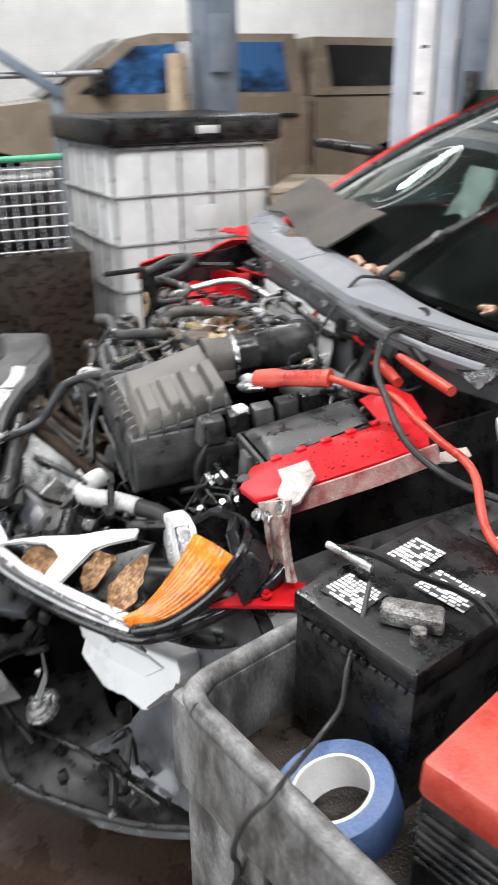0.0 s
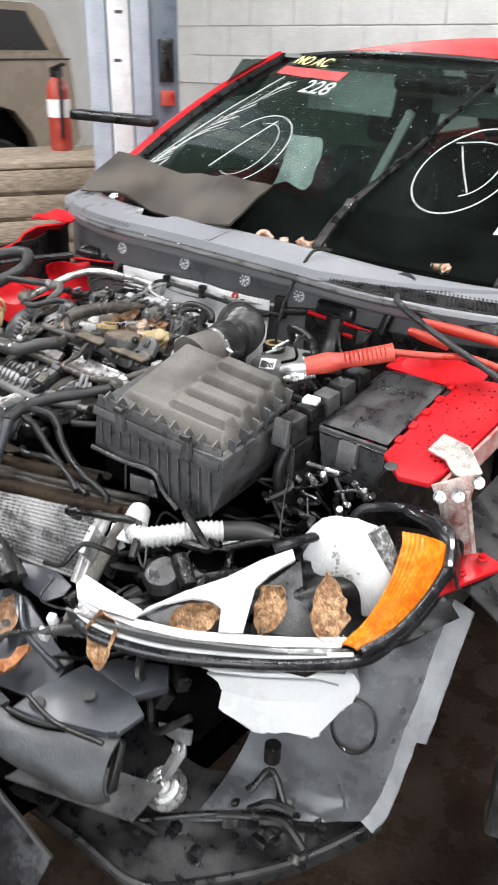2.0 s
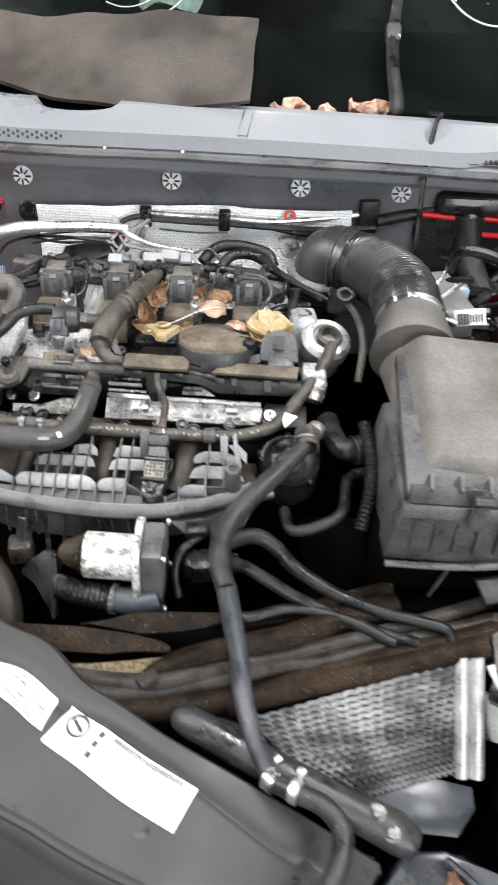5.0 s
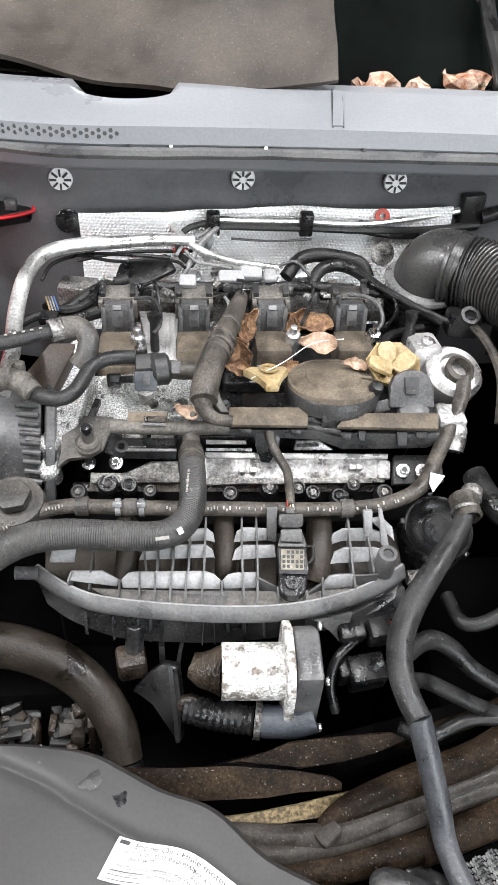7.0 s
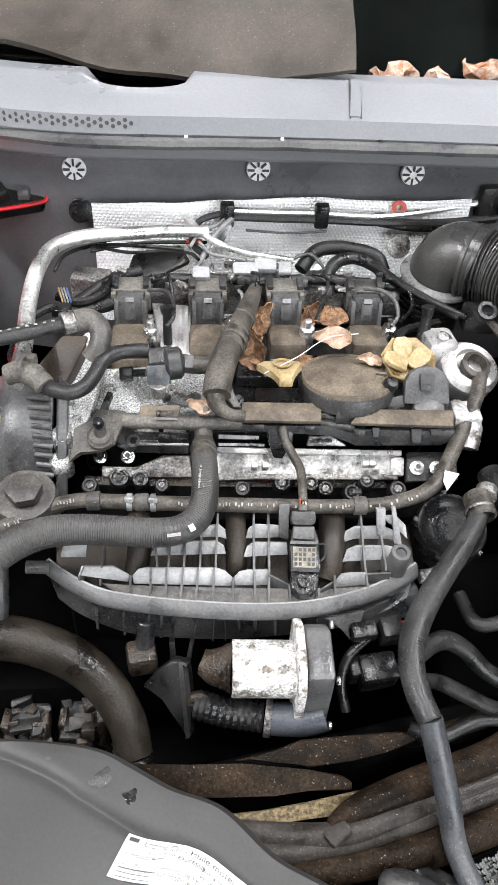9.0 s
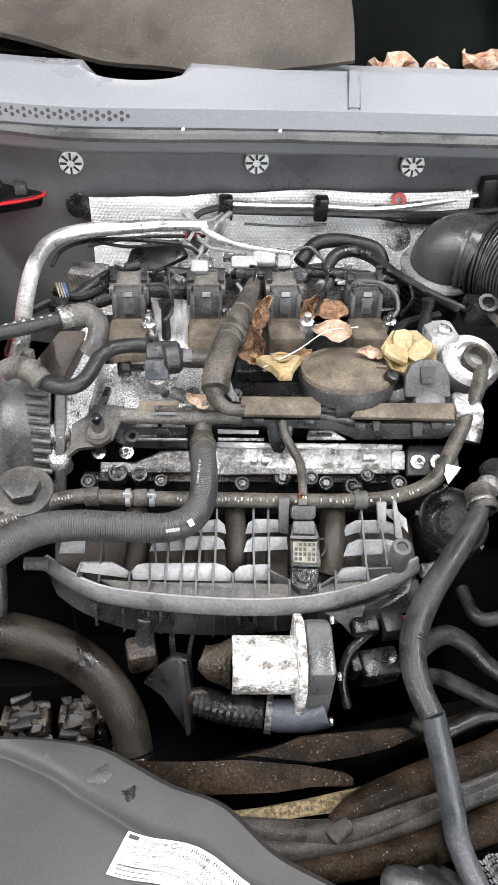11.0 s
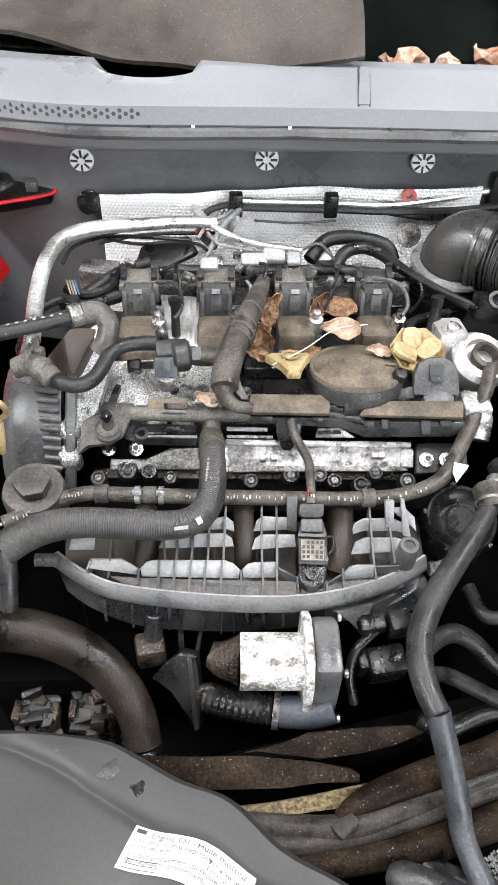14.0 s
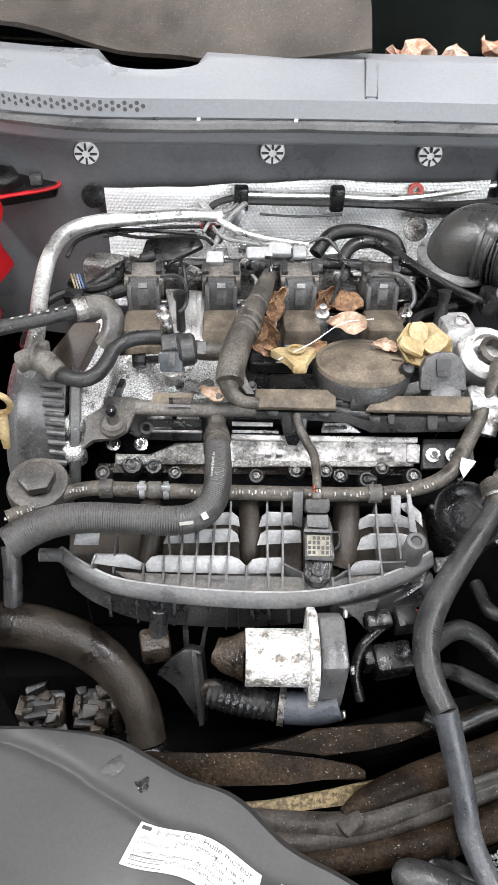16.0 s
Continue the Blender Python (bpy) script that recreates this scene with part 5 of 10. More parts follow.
                ([(-0.0782, -0.1169, 0.95), (-0.0635, -0.0855, 0.96), (-0.0499, -0.0622, 0.972), (-0.0308, -0.0414, 0.98)], 0.0036, LEADG),
                ([(-0.0812, -0.0815, 0.965), (-0.0678, -0.0585, 0.972), (-0.0443, -0.047, 0.978), (-0.023, -0.0133, 0.985)], 0.0022, LEADG),
                ([(-0.0699, -0.0709, 0.966), (-0.0571, -0.0918, 0.964), (-0.0389, -0.0958, 0.962), (-0.0161, -0.0997, 0.96)], 0.002, LEADG),
                ([(-0.0146, -0.0583, 0.975), (0.0357, -0.0581, 0.972), (0.0835, -0.0528, 0.972)], 0.0015, DARK),
                ([(0.1161, -0.0774, 0.955), (0.1395, -0.1068, 0.957), (0.1598, -0.1404, 0.958), (0.1861, -0.1668, 0.955), (0.2175, -0.1958, 0.95)], 0.0045, RUBBER),
                ([(0.1134, -0.1572, 0.962), (0.1344, -0.1641, 0.963), (0.1463, -0.178, 0.96), (0.1485, -0.194, 0.952), (0.1419, -0.2029, 0.945)], 0.0024, GREY),
                ([(-0.1273, -0.1651, 0.962), (-0.1088, -0.1666, 0.963), (-0.0995, -0.1802, 0.96), (-0.0988, -0.1997, 0.952), (-0.106, -0.2113, 0.948)], 0.0022, DARK),
                ([(0.0782, -0.1131, 0.955), (0.0604, -0.0885, 0.962), (0.0332, -0.1001, 0.958), (0.0222, -0.12, 0.952)], 0.0018, GREY),
                ([(-0.0297, -0.2025, 0.95), (-0.0224, -0.1696, 0.956), (-0.0269, -0.1564, 0.958)], 0.002, LEADG),
                ([(-0.2284, -0.1533, 0.945), (-0.2026, -0.164, 0.945), (-0.1785, -0.1524, 0.948), (-0.1641, -0.1242, 0.955)], 0.0052, BLACK),
                ([(-0.2521, -0.2011, 0.95), (-0.2307, -0.1811, 0.95), (-0.2001, -0.1867, 0.948), (-0.1677, -0.1711, 0.95)], 0.005, RUBBER),
                ([(-0.2579, -0.2651, 0.93), (-0.2685, -0.2331, 0.93), (-0.2572, -0.1811, 0.935), (-0.2625, -0.1724, 0.94)], 0.0045, BLACK),
                ([(0.1611, -0.2371, 0.93), (0.1492, -0.2175, 0.93), (0.1581, -0.199, 0.935), (0.2017, -0.1772, 0.93)], 0.005, BLACK)):
    part("lead", tube(B(), q, r, seg=8), m, eng)
part("loom_plug", box(B(), (-0.2184, -0.1904, 0.953), (0.02, 0.014, 0.012), (10, 0, -10), bevel=0.002), BLACK, eng, "black loom plug")
for k, m in enumerate((YELLOW, GALV, GALV, BLUEP)):
    part("bare_lead", tube(B(), [Vector((-0.2276, -0.1443, 0.95)) + Vector((0.003 * k, 0, 0)), Vector((-0.2192, -0.1737, 0.952)) + Vector((0.003 * k, 0, 0))], 0.0011, seg=6, k=2), m, eng)
for c, w in (((-0.0679, -0.1266, 0.958), 0.02), ((0.0064, -0.1083, 0.958), 0.026), ((0.029, -0.1122, 0.956), 0.016), ((-0.0166, -0.113, 0.955), 0.03)):
    part("rail_block", crumple(box(B(), c, (w, 0.016, 0.014), (25, 0, 0), bevel=0.003), 0.001, 0.01), PAD, eng, "pale grey block on the fuel rail")
rngw = random.Random(31)
for k in range(40):
    c = Vector((-0.1674, -0.128, 0.95)).lerp(Vector((0.1461, -0.1427, 0.952)), rngw.random()) + Vector((0, rngw.uniform(-0.014, 0.02), rngw.uniform(-0.006, 0.006)))
    part("rail_clip", crumple(box(B(), tuple(c), (rngw.uniform(0.004, 0.016), rngw.uniform(0.004, 0.01), rngw.uniform(0.004, 0.01)), (rngw.uniform(-30, 30), 0, rngw.uniform(-40, 40)), bevel=0.001), 0.001, 0.006), rngw.choice((DARK, BLACK, GREY, DUSTY, ALUD, ALUD)), eng)

# timing cover: a ribbed drum closing the engine's end
TC = facing((-0.262, -0.272, 0.842), (-1, -0.1, 0.12))
DRUM = mat("grey_timing_drum", (0.055, 0.055, 0.056), 0.35, col2=(0.11, 0.11, 0.11), scale=14, grain=0.2, specks=0.3)
tmc = part("timing_cover", lathe(B(), [(0.0, 0.03), (0.05, 0.03), (0.066, 0.026), (0.074, 0.016), (0.078, 0.0), (0.079, -0.02), (0.079, -0.03)], TC, 56), DRUM, eng, "ribbed dark grey timing cover")
for q in [[(-0.2456, -0.2922, 0.9193), (-0.2228, -0.2943, 0.9187)], [(-0.2436, -0.3019, 0.915), (-0.2216, -0.3043, 0.9147)], [(-0.2416, -0.3116, 0.9109), (-0.2208, -0.3126, 0.9092)], [(-0.24, -0.3198, 0.9054), (-0.22, -0.3208, 0.9038)], [(-0.2388, -0.3266, 0.8986), (-0.2192, -0.3291, 0.8984)], [(-0.2376, -0.3334, 0.8918), (-0.2192, -0.3342, 0.8898)], [(-0.2368, -0.3389, 0.8836), (-0.2188, -0.3408, 0.8828)], [(-0.236, -0.3443, 0.8752), (-0.2192, -0.3444, 0.8725)], [(-0.2356, -0.3484, 0.8654), (-0.2196, -0.3481, 0.8621)]]:
    part("cover_rib", tube(B(), q, 0.0026, seg=8, k=2), RIBM, tmc)
part("cover_lip", lathe(B(), [(0.079, -0.034), (0.083, -0.036), (0.083, -0.044), (0.079, -0.046)], TC, 56), DRUM, tmc)
part("timing_shoulder", slab([(-0.2432, -0.2468, 0.922), (-0.216, -0.2221, 0.945), (-0.1883, -0.2223, 0.945), (-0.1908, -0.2331, 0.94), (-0.2082, -0.2679, 0.922), (-0.2178, -0.2722, 0.915), (-0.2427, -0.2622, 0.9)], 0.03, 0.004), mat("brown_black_cover", (0.02, 0.014, 0.01), 0.5, col2=(0.055, 0.04, 0.03), scale=20, specks=0.3), eng, "dusty brown-black timing shoulder")
part("timing_flange", crumple(slab([(-0.1927, -0.2244, 0.93), (-0.1755, -0.2149, 0.93), (-0.1709, -0.2406, 0.92), (-0.1801, -0.2773, 0.905), (-0.1864, -0.305, 0.895), (-0.202, -0.3152, 0.885), (-0.2079, -0.3412, 0.862), (-0.2241, -0.3393, 0.862), (-0.2228, -0.3099, 0.88), (-0.2137, -0.2681, 0.905)], 0.014, 0.003), 0.0015, 0.012), SPARK, eng, "bright cast flange")
for c in ((-0.1845, -0.2224, 0.936), (-0.2129, -0.32, 0.89), (-0.2126, -0.3386, 0.872)):
    part("flange_lug", crumple(lathe(B(), [(0.012, -0.02), (0.0115, 0.002), (0.009, 0.005), (0, 0.005)], facing(c, (0, -0.4, 1)), 16), 0.001, 0.008), SPARK, eng)
part("head_side", crumple(slab([(-0.1757, -0.2361, 0.91), (-0.0606, -0.2322, 0.912), (-0.0544, -0.2866, 0.9), (-0.1087, -0.2924, 0.894), (-0.1682, -0.283, 0.89), (-0.1874, -0.2784, 0.89)], 0.02, 0.003), 0.003, 0.012), SPARK, eng, "bright bare head casting")
rngh = random.Random(21)
for k in range(14):
    c = Vector((-0.1591, -0.2566, 0.914)).lerp(Vector((-0.0732, -0.2765, 0.903)), rngh.random()) + Vector((0, rngh.uniform(-0.012, 0.012), 0))
    part("casting_lump", crumple(box(B(), tuple(c), (rngh.uniform(0.006, 0.014), rngh.uniform(0.005, 0.012), rngh.uniform(0.006, 0.012)), (0, 0, rngh.uniform(-40, 40)), bevel=0.002), 0.001, 0.006), rngh.choice((SPARK, ALUD, ALU)), eng)

# mount bracket with ball stud
mb = part("mount_bracket", slab([(-0.1774, -0.302, 0.912), (-0.1466, -0.3042, 0.912), (-0.1483, -0.3189, 0.908), (-0.1566, -0.3404, 0.9), (-0.1688, -0.3465, 0.896), (-0.1917, -0.3438, 0.892), (-0.2024, -0.3463, 0.88), (-0.1994, -0.3363, 0.89), (-0.1988, -0.3181, 0.9), (-0.1816, -0.3139, 0.906)], 0.005, 0.0015), DUSTY, eng, "dusty mount bracket")
part("stud_boss", lathe(B(), [(0.0135, -0.002), (0.0135, 0.003), (0.0115, 0.005), (0.011, 0.008), (0.0085, 0.01), (0, 0.01)], facing((-0.1701, -0.3353, 0.903), (0, -0.3, 1)), 24), DUSTY, mb)
part("stud_stem", lathe(B(), [(0.0065, 0), (0.006, 0.02), (0, 0.022)], facing((-0.1695, -0.3377, 0.907), (0, 0.1, 1)), 16), DUSTY, mb)
part("ball_stud", lathe(B(), [(0.0035, -0.004), (0.005, 0.0), (0.0058, 0.004), (0.0045, 0.008), (0, 0.0095)], facing((-0.1698, -0.3401, 0.925), (0, -0.2, 1)), 16), CARGLOSS, mb)
part("side_arm", slab([(-0.1496, -0.3065, 0.9), (-0.1373, -0.313, 0.89), (-0.1346, -0.3257, 0.878), (-0.1433, -0.3297, 0.874), (-0.1569, -0.3281, 0.885)], 0.006, 0.0015), BLACK, mb)
part("side_ring", lathe(B(), [(0.006, 0), (0.007, 0.003), (0.004, 0.003), (0.004, 0)], facing((-0.1385, -0.3257, 0.888), (0, -0.4, 1)), 14), DARK, mb)

# breather hose, purge valve, vent hose
part("breather_hose", tube(B(), [(-0.22, -0.311, 0.948), (-0.1982, -0.3201, 0.95), (-0.1833, -0.3143, 0.952), (-0.1745, -0.2995, 0.955), (-0.1678, -0.2825, 0.958), (-0.1544, -0.2719, 0.96), (-0.1377, -0.2676, 0.96), (-0.1225, -0.2677, 0.96)], 0.0076, seg=16), HOSE, eng, "grey breather hose")
ef = part("hose_fitting", tube(B(), [(-0.2602, -0.2944, 0.95), (-0.2468, -0.2945, 0.955), (-0.2334, -0.3005, 0.955), (-0.2208, -0.3116, 0.95)], [0.0105, 0.0115, 0.012, 0.0105], seg=20), DUSTY, eng, "dusty elbow fitting")
for c in ((-0.2426, -0.2968, 0.962), (-0.2249, -0.3124, 0.958)):
    part("fitting_band", lathe(B(), [(0.0122, -0.002), (0.0128, 0), (0.0122, 0.002)], facing(c, (0.9, -0.3, 0)), 20), DUSTY, ef)
part("fitting_tab", box(B(), (-0.2367, -0.2885, 0.965), (0.012, 0.01, 0.012), (0, 0, -20), bevel=0.002), DUSTY, ef)
vl = part("purge_valve", slab([(-0.1228, -0.2747, 0.97), (-0.0994, -0.2705, 0.97), (-0.0959, -0.2831, 0.968), (-0.0961, -0.2891, 0.96), (-0.1216, -0.2906, 0.96)], 0.03, 0.003), DARK, eng, "black purge valve")
part("valve_drum", cyl(B(), (-0.1065, -0.283, 0.955), (-0.0885, -0.2797, 0.955), 0.0165, seg=28, edge=0.003), DARK, vl)
part("valve_plug", slab([(-0.1237, -0.2929, 0.962), (-0.0993, -0.2915, 0.962), (-0.1008, -0.3052, 0.946), (-0.123, -0.3049, 0.946)], 0.016, 0.0025), mat("blue_grey_plug", (0.035, 0.04, 0.047), 0.4, col2=(0.06, 0.066, 0.074)), vl)
part("plug_latch", slab([(-0.115, -0.2995, 0.966), (-0.1067, -0.2996, 0.966), (-0.1076, -0.3058, 0.954), (-0.1148, -0.3057, 0.954)], 0.004, 0.001), GREY, vl)
part("valve_nose", cyl(B(), (-0.112, -0.3022, 0.945), (-0.1126, -0.304, 0.93), 0.0085, 0.0065, seg=16), ALUD, vl)
part("outlet", tube(B(), [(-0.0896, -0.2806, 0.955), (-0.0772, -0.2833, 0.955), (-0.0625, -0.2835, 0.955)], 0.0095, seg=16, k=3), HOSEB, vl)
part("outlet_clip", slab([(-0.0865, -0.2828, 0.967), (-0.077, -0.282, 0.967), (-0.0771, -0.2945, 0.96), (-0.086, -0.2944, 0.96)], 0.004, 0.001), GREY, vl)
part("small_plug", slab([(-0.1546, -0.2632, 0.935), (-0.1391, -0.2615, 0.935), (-0.1393, -0.2722, 0.925), (-0.1531, -0.2738, 0.925)], 0.014, 0.002), BLACK, eng)
part("plug_face", slab([(-0.15, -0.2694, 0.938), (-0.1403, -0.2687, 0.938), (-0.1405, -0.2732, 0.932), (-0.1496, -0.2739, 0.932)], 0.004, 0.001), DARK, eng)
part("plug_lead", tube(B(), [(-0.1392, -0.2673, 0.93), (-0.1262, -0.2689, 0.932)], 0.004, seg=8, k=3), BLACK, eng)
part("plug_arm", fin([(-0.1633, -0.2799, 0.915), (-0.1737, -0.3072, 0.905), (-0.1842, -0.3365, 0.89)], 0.006, 0.006), BLACK, eng)
part("vent_hose", tube(B(), [(-0.0071, -0.1449, 0.95), (-0.0156, -0.1829, 0.958), (-0.0288, -0.2295, 0.963), (-0.04, -0.2635, 0.964), (-0.0482, -0.2932, 0.963), (-0.0531, -0.315, 0.96), (-0.0545, -0.3298, 0.955)], [0.008, 0.0108, 0.0128, 0.014, 0.014, 0.0136], seg=22), HOSEB, eng, "thick dusty vent hose")
part("vent_spout", tube(B(), [(-0.0555, -0.3236, 0.953), (-0.0534, -0.3326, 0.945), (-0.0432, -0.3402, 0.94), (-0.0268, -0.3423, 0.938)], [0.0105, 0.008, 0.0062, 0.006], seg=16), HOSEB, eng)
part("vent_cheek", slab([(-0.0661, -0.2964, 0.955), (-0.0597, -0.3146, 0.945), (-0.0632, -0.3298, 0.935), (-0.0721, -0.3292, 0.93), (-0.0697, -0.3131, 0.94)], 0.005, 0.001), DUSTY, eng)
part("vent_cheek", slab([(-0.0405, -0.301, 0.955), (-0.0444, -0.323, 0.945), (-0.0374, -0.3307, 0.94), (-0.029, -0.3287, 0.938), (-0.0386, -0.3148, 0.945)], 0.005, 0.001), DUSTY, eng)
for c, r in (((-0.0234, -0.2146, 0.962), 0.0128), ((-0.0316, -0.2419, 0.963), 0.0148), ((-0.0356, -0.2553, 0.964), 0.0155), ((-0.0389, -0.2653, 0.964), 0.015)):
    part("hose_ring", lathe(B(), [(r - 0.0015, -0.0025), (r, -0.001), (r, 0.001), (r - 0.0015, 0.0025)], facing(c, (0.45, 0.9, 0.05)), 26), HOSEB, eng)
bolt((-0.0327, -0.3147, 0.935), 0.0055, eng, d=(0, -0.3, 1), material=DARK, h=0.006)

# dusty round cover, caps, clips
oc = part("filler_cover", lathe(B(), [(0.0485, -0.004), (0.0475, 0.0), (0.044, 0.0), (0.043, -0.0015), (0.041, 0.0005), (0.03, 0.0025), (0.0285, 0.0045), (0.015, 0.0055), (0.0135, 0.007), (0, 0.0075)], facing((0.082, -0.28, 0.939), (0, 0.2, 1)), 48), BROWN, eng, "dusty round black cover")
part("cover_skirt", lathe(B(), [(0.046, -0.022), (0.05, -0.02), (0.0505, -0.006), (0.049, -0.0035)], facing((0.082, -0.28, 0.939), (0, 0.2, 1)), 48), DARK, oc, "dark plastic skirt")
part("cover_tab", box(B(), (0.08, -0.329, 0.925), (0.03, 0.006, 0.014), (-10, 0, 0), bevel=0.0015), DARK, oc)
part("cover_knob", lathe(B(), [(0.007, 0), (0.008, 0.006), (0.006, 0.01), (0, 0.011)], facing((0.122, -0.3, 0.94), (0.2, -0.3, 1)), 14), BLACK, oc)
part("cover_bar", box(B(), (0.107, -0.282, 0.943), (0.03, 0.003, 0.003), (0, 0, -8)), BROWN, oc)
ycm = pose(0.014, -0.284, 0.94, -12, 0, 0)
yc = part("dipstick_handle", prism(B(), [(-0.006, -0.024), (0.008, -0.024), (0.01, -0.004), (0.022, 0.012), (0.018, 0.02), (-0.018, 0.02), (-0.027, 0.012), (-0.009, -0.004)], 0.008, ycm, 0.002), YELLOW, eng, "yellowed plastic dipstick handle")
part("handle_eye", lathe(B(), [(0.006, 0), (0.009, 0.002), (0.01, 0.004), (0.007, 0.003)], ycm @ pose(0, 0.008, 0.008), 16), YELLOW, yc)
core = part("spark_cap", lathe(B(), [(0.01, -0.004), (0.024, 0.0), (0.03, 0.009), (0.031, 0.013), (0.028, 0.011), (0.02, 0.004), (0.0, 0.002)], facing((0.147, -0.263, 0.936), (0.1, -0.3, 1)), 7), YELLOW, eng, "yellowed petal-shaped plastic cap", angle=20)
for dx, dy, tilt, turn in ((-0.004, 0.012, 40, 10), (-0.014, -0.008, 20, 70), (0.012, -0.004, 25, -50)):
    part("petal", prism(B(), [(-0.009, -0.012), (0.009, -0.012), (0.011, 0.006), (0.006, 0.015), (-0.006, 0.015), (-0.011, 0.006)], 0.006, pose(0.147 + dx, -0.262 + dy, 0.946, tilt, 0, turn), 0.002), YELLOW, core)
ar = part("lifting_eye", slab([(0.1366, -0.3156, 0.93), (0.1376, -0.3006, 0.947), (0.1426, -0.2943, 0.955), (0.1516, -0.2913, 0.959), (0.1609, -0.2899, 0.96), (0.17, -0.2915, 0.959), (0.1786, -0.2956, 0.955), (0.1836, -0.3011, 0.947), (0.1844, -0.3163, 0.93)], 0.014, 0.003), GREY, eng, "grey lifting eye with a square hole")
part("eye_hole", slab([(0.1515, -0.2994, 0.957), (0.1664, -0.2996, 0.957), (0.1659, -0.3112, 0.944), (0.1522, -0.3111, 0.944)], 0.003), INK, ar)
part("eye_peg", slab([(0.1513, -0.3088, 0.951), (0.161, -0.3089, 0.951), (0.1612, -0.3126, 0.946), (0.1521, -0.3125, 0.946)], 0.003), DARK, ar)
part("eye_foot", lathe(B(), [(0.017, 0), (0.0155, 0.006), (0.008, 0.01), (0, 0.011)], facing((0.1633, -0.3141, 0.922), (0, -0.35, 1)), 22), RIBM, ar)
part("eye_arm", slab([(0.116, -0.3064, 0.928), (0.1385, -0.3048, 0.934), (0.1381, -0.3147, 0.926), (0.1214, -0.3164, 0.92)], 0.006, 0.001), DARK, ar)
part("cover_base", box(B(), (0.03, -0.3, 0.91), (0.09, 0.05, 0.024), (-8, 0, 0), bevel=0.006), BLACK, eng)
tray = part("harness_tray", slab([(-0.0537, -0.3283, 0.918), (-0.0059, -0.3318, 0.916), (0.0623, -0.3318, 0.915), (0.0961, -0.3361, 0.914), (0.1888, -0.3375, 0.914), (0.1888, -0.342, 0.904), (0.1752, -0.3439, 0.898), (0.0861, -0.3421, 0.896), (0.063, -0.3339, 0.906), (0.0059, -0.3324, 0.907), (-0.0537, -0.3303, 0.909)], 0.012, 0.002), DARK, eng, "black harness tray with slots")
for q in ([(0.1023, -0.3365, 0.9175), (0.1103, -0.3367, 0.9175), (0.1095, -0.3425, 0.909), (0.1038, -0.3424, 0.909)], [(0.1419, -0.3388, 0.9175), (0.1533, -0.3389, 0.9175), (0.1532, -0.3462, 0.904), (0.1441, -0.3461, 0.904)]):
    part("slot", slab(q, 0.006, 0.001), INK, tray)
for q in ([(-0.0186, -0.3341, 0.92), (-0.0063, -0.3343, 0.92), (-0.0073, -0.3363, 0.915), (-0.0174, -0.3362, 0.915)], [(0.033, -0.3365, 0.92), (0.0442, -0.3366, 0.92), (0.0433, -0.3387, 0.915), (0.0343, -0.3386, 0.915)], [(0.0825, -0.34, 0.918), (0.0948, -0.341, 0.918), (0.0941, -0.3443, 0.911), (0.0853, -0.3425, 0.911)], [(0.1611, -0.3396, 0.918), (0.1737, -0.3397, 0.918), (0.173, -0.3433, 0.912), (0.1627, -0.3432, 0.912)]):
    part("tray_lug", slab(q, 0.006, 0.001), DARK, tray)
part("tray_wing", slab([(-0.0034, -0.3309, 0.912), (0.0239, -0.3313, 0.912), (0.0233, -0.3378, 0.896), (0.0135, -0.3445, 0.88), (0.0044, -0.3428, 0.88), (-0.0021, -0.3374, 0.9)], 0.008, 0.002), DARK, tray)
part("heat_strip", slab([(-0.0289, -0.3114, 0.93), (0.052, -0.3133, 0.93), (0.0498, -0.3367, 0.926), (-0.0298, -0.3339, 0.926)], 0.005, 0.001), BROWN, eng, "flat dusty brown strip")
part("heat_strip", slab([(0.0921, -0.3222, 0.93), (0.186, -0.3243, 0.93), (0.1827, -0.3435, 0.926), (0.079, -0.3388, 0.926)], 0.005, 0.001), BROWN, eng, "flat dusty brown strip")
part("tray_pipe", tube(B(), [(0.0521, -0.3183, 0.918), (0.0717, -0.3233, 0.917), (0.097, -0.3284, 0.916)], 0.0055, seg=10), DARK, eng)
part("tray_pipe", tube(B(), [(0.0515, -0.3267, 0.915), (0.0849, -0.3343, 0.914)], 0.0045, seg=10), DARK, eng)
part("channel_tube", tube(B(), [(-0.1476, -0.3221, 0.915), (-0.1284, -0.324, 0.915), (-0.1071, -0.3252, 0.915), (-0.079, -0.3264, 0.915), (-0.0283, -0.3276, 0.917)], 0.0072, seg=14), DUSTY, eng, "dusty crosswise tube")
part("channel_band", tube(B(), [(-0.0779, -0.3256, 0.915), (-0.0711, -0.3257, 0.915)], 0.0085, seg=14, k=2), DUSTY, eng)
part("small_strip", slab([(-0.1304, -0.3138, 0.927), (-0.09, -0.3143, 0.927), (-0.0928, -0.327, 0.922), (-0.1302, -0.3248, 0.922)], 0.004, 0.001), BROWN, eng)
part("small_strip", slab([(-0.1143, -0.3238, 0.93), (-0.0921, -0.3241, 0.93), (-0.0927, -0.3296, 0.926), (-0.1143, -0.3293, 0.926)], 0.003, 0.001), RUST, eng)
part("strip_edge", slab([(-0.1149, -0.3287, 0.9255), (-0.0927, -0.3299, 0.9255), (-0.0927, -0.3323, 0.924), (-0.1149, -0.3312, 0.924)], 0.002), GREY, eng)
part("channel_wire", tube(B(), [(0.0121, -0.3342, 0.915), (0.0141, -0.3475, 0.91), (0.0205, -0.3622, 0.905), (0.0265, -0.3785, 0.902), (0.0269, -0.3987, 0.9), (0.0266, -0.4165, 0.896)], [0.0048, 0.0046, 0.0042], seg=10), HOSEB, eng)
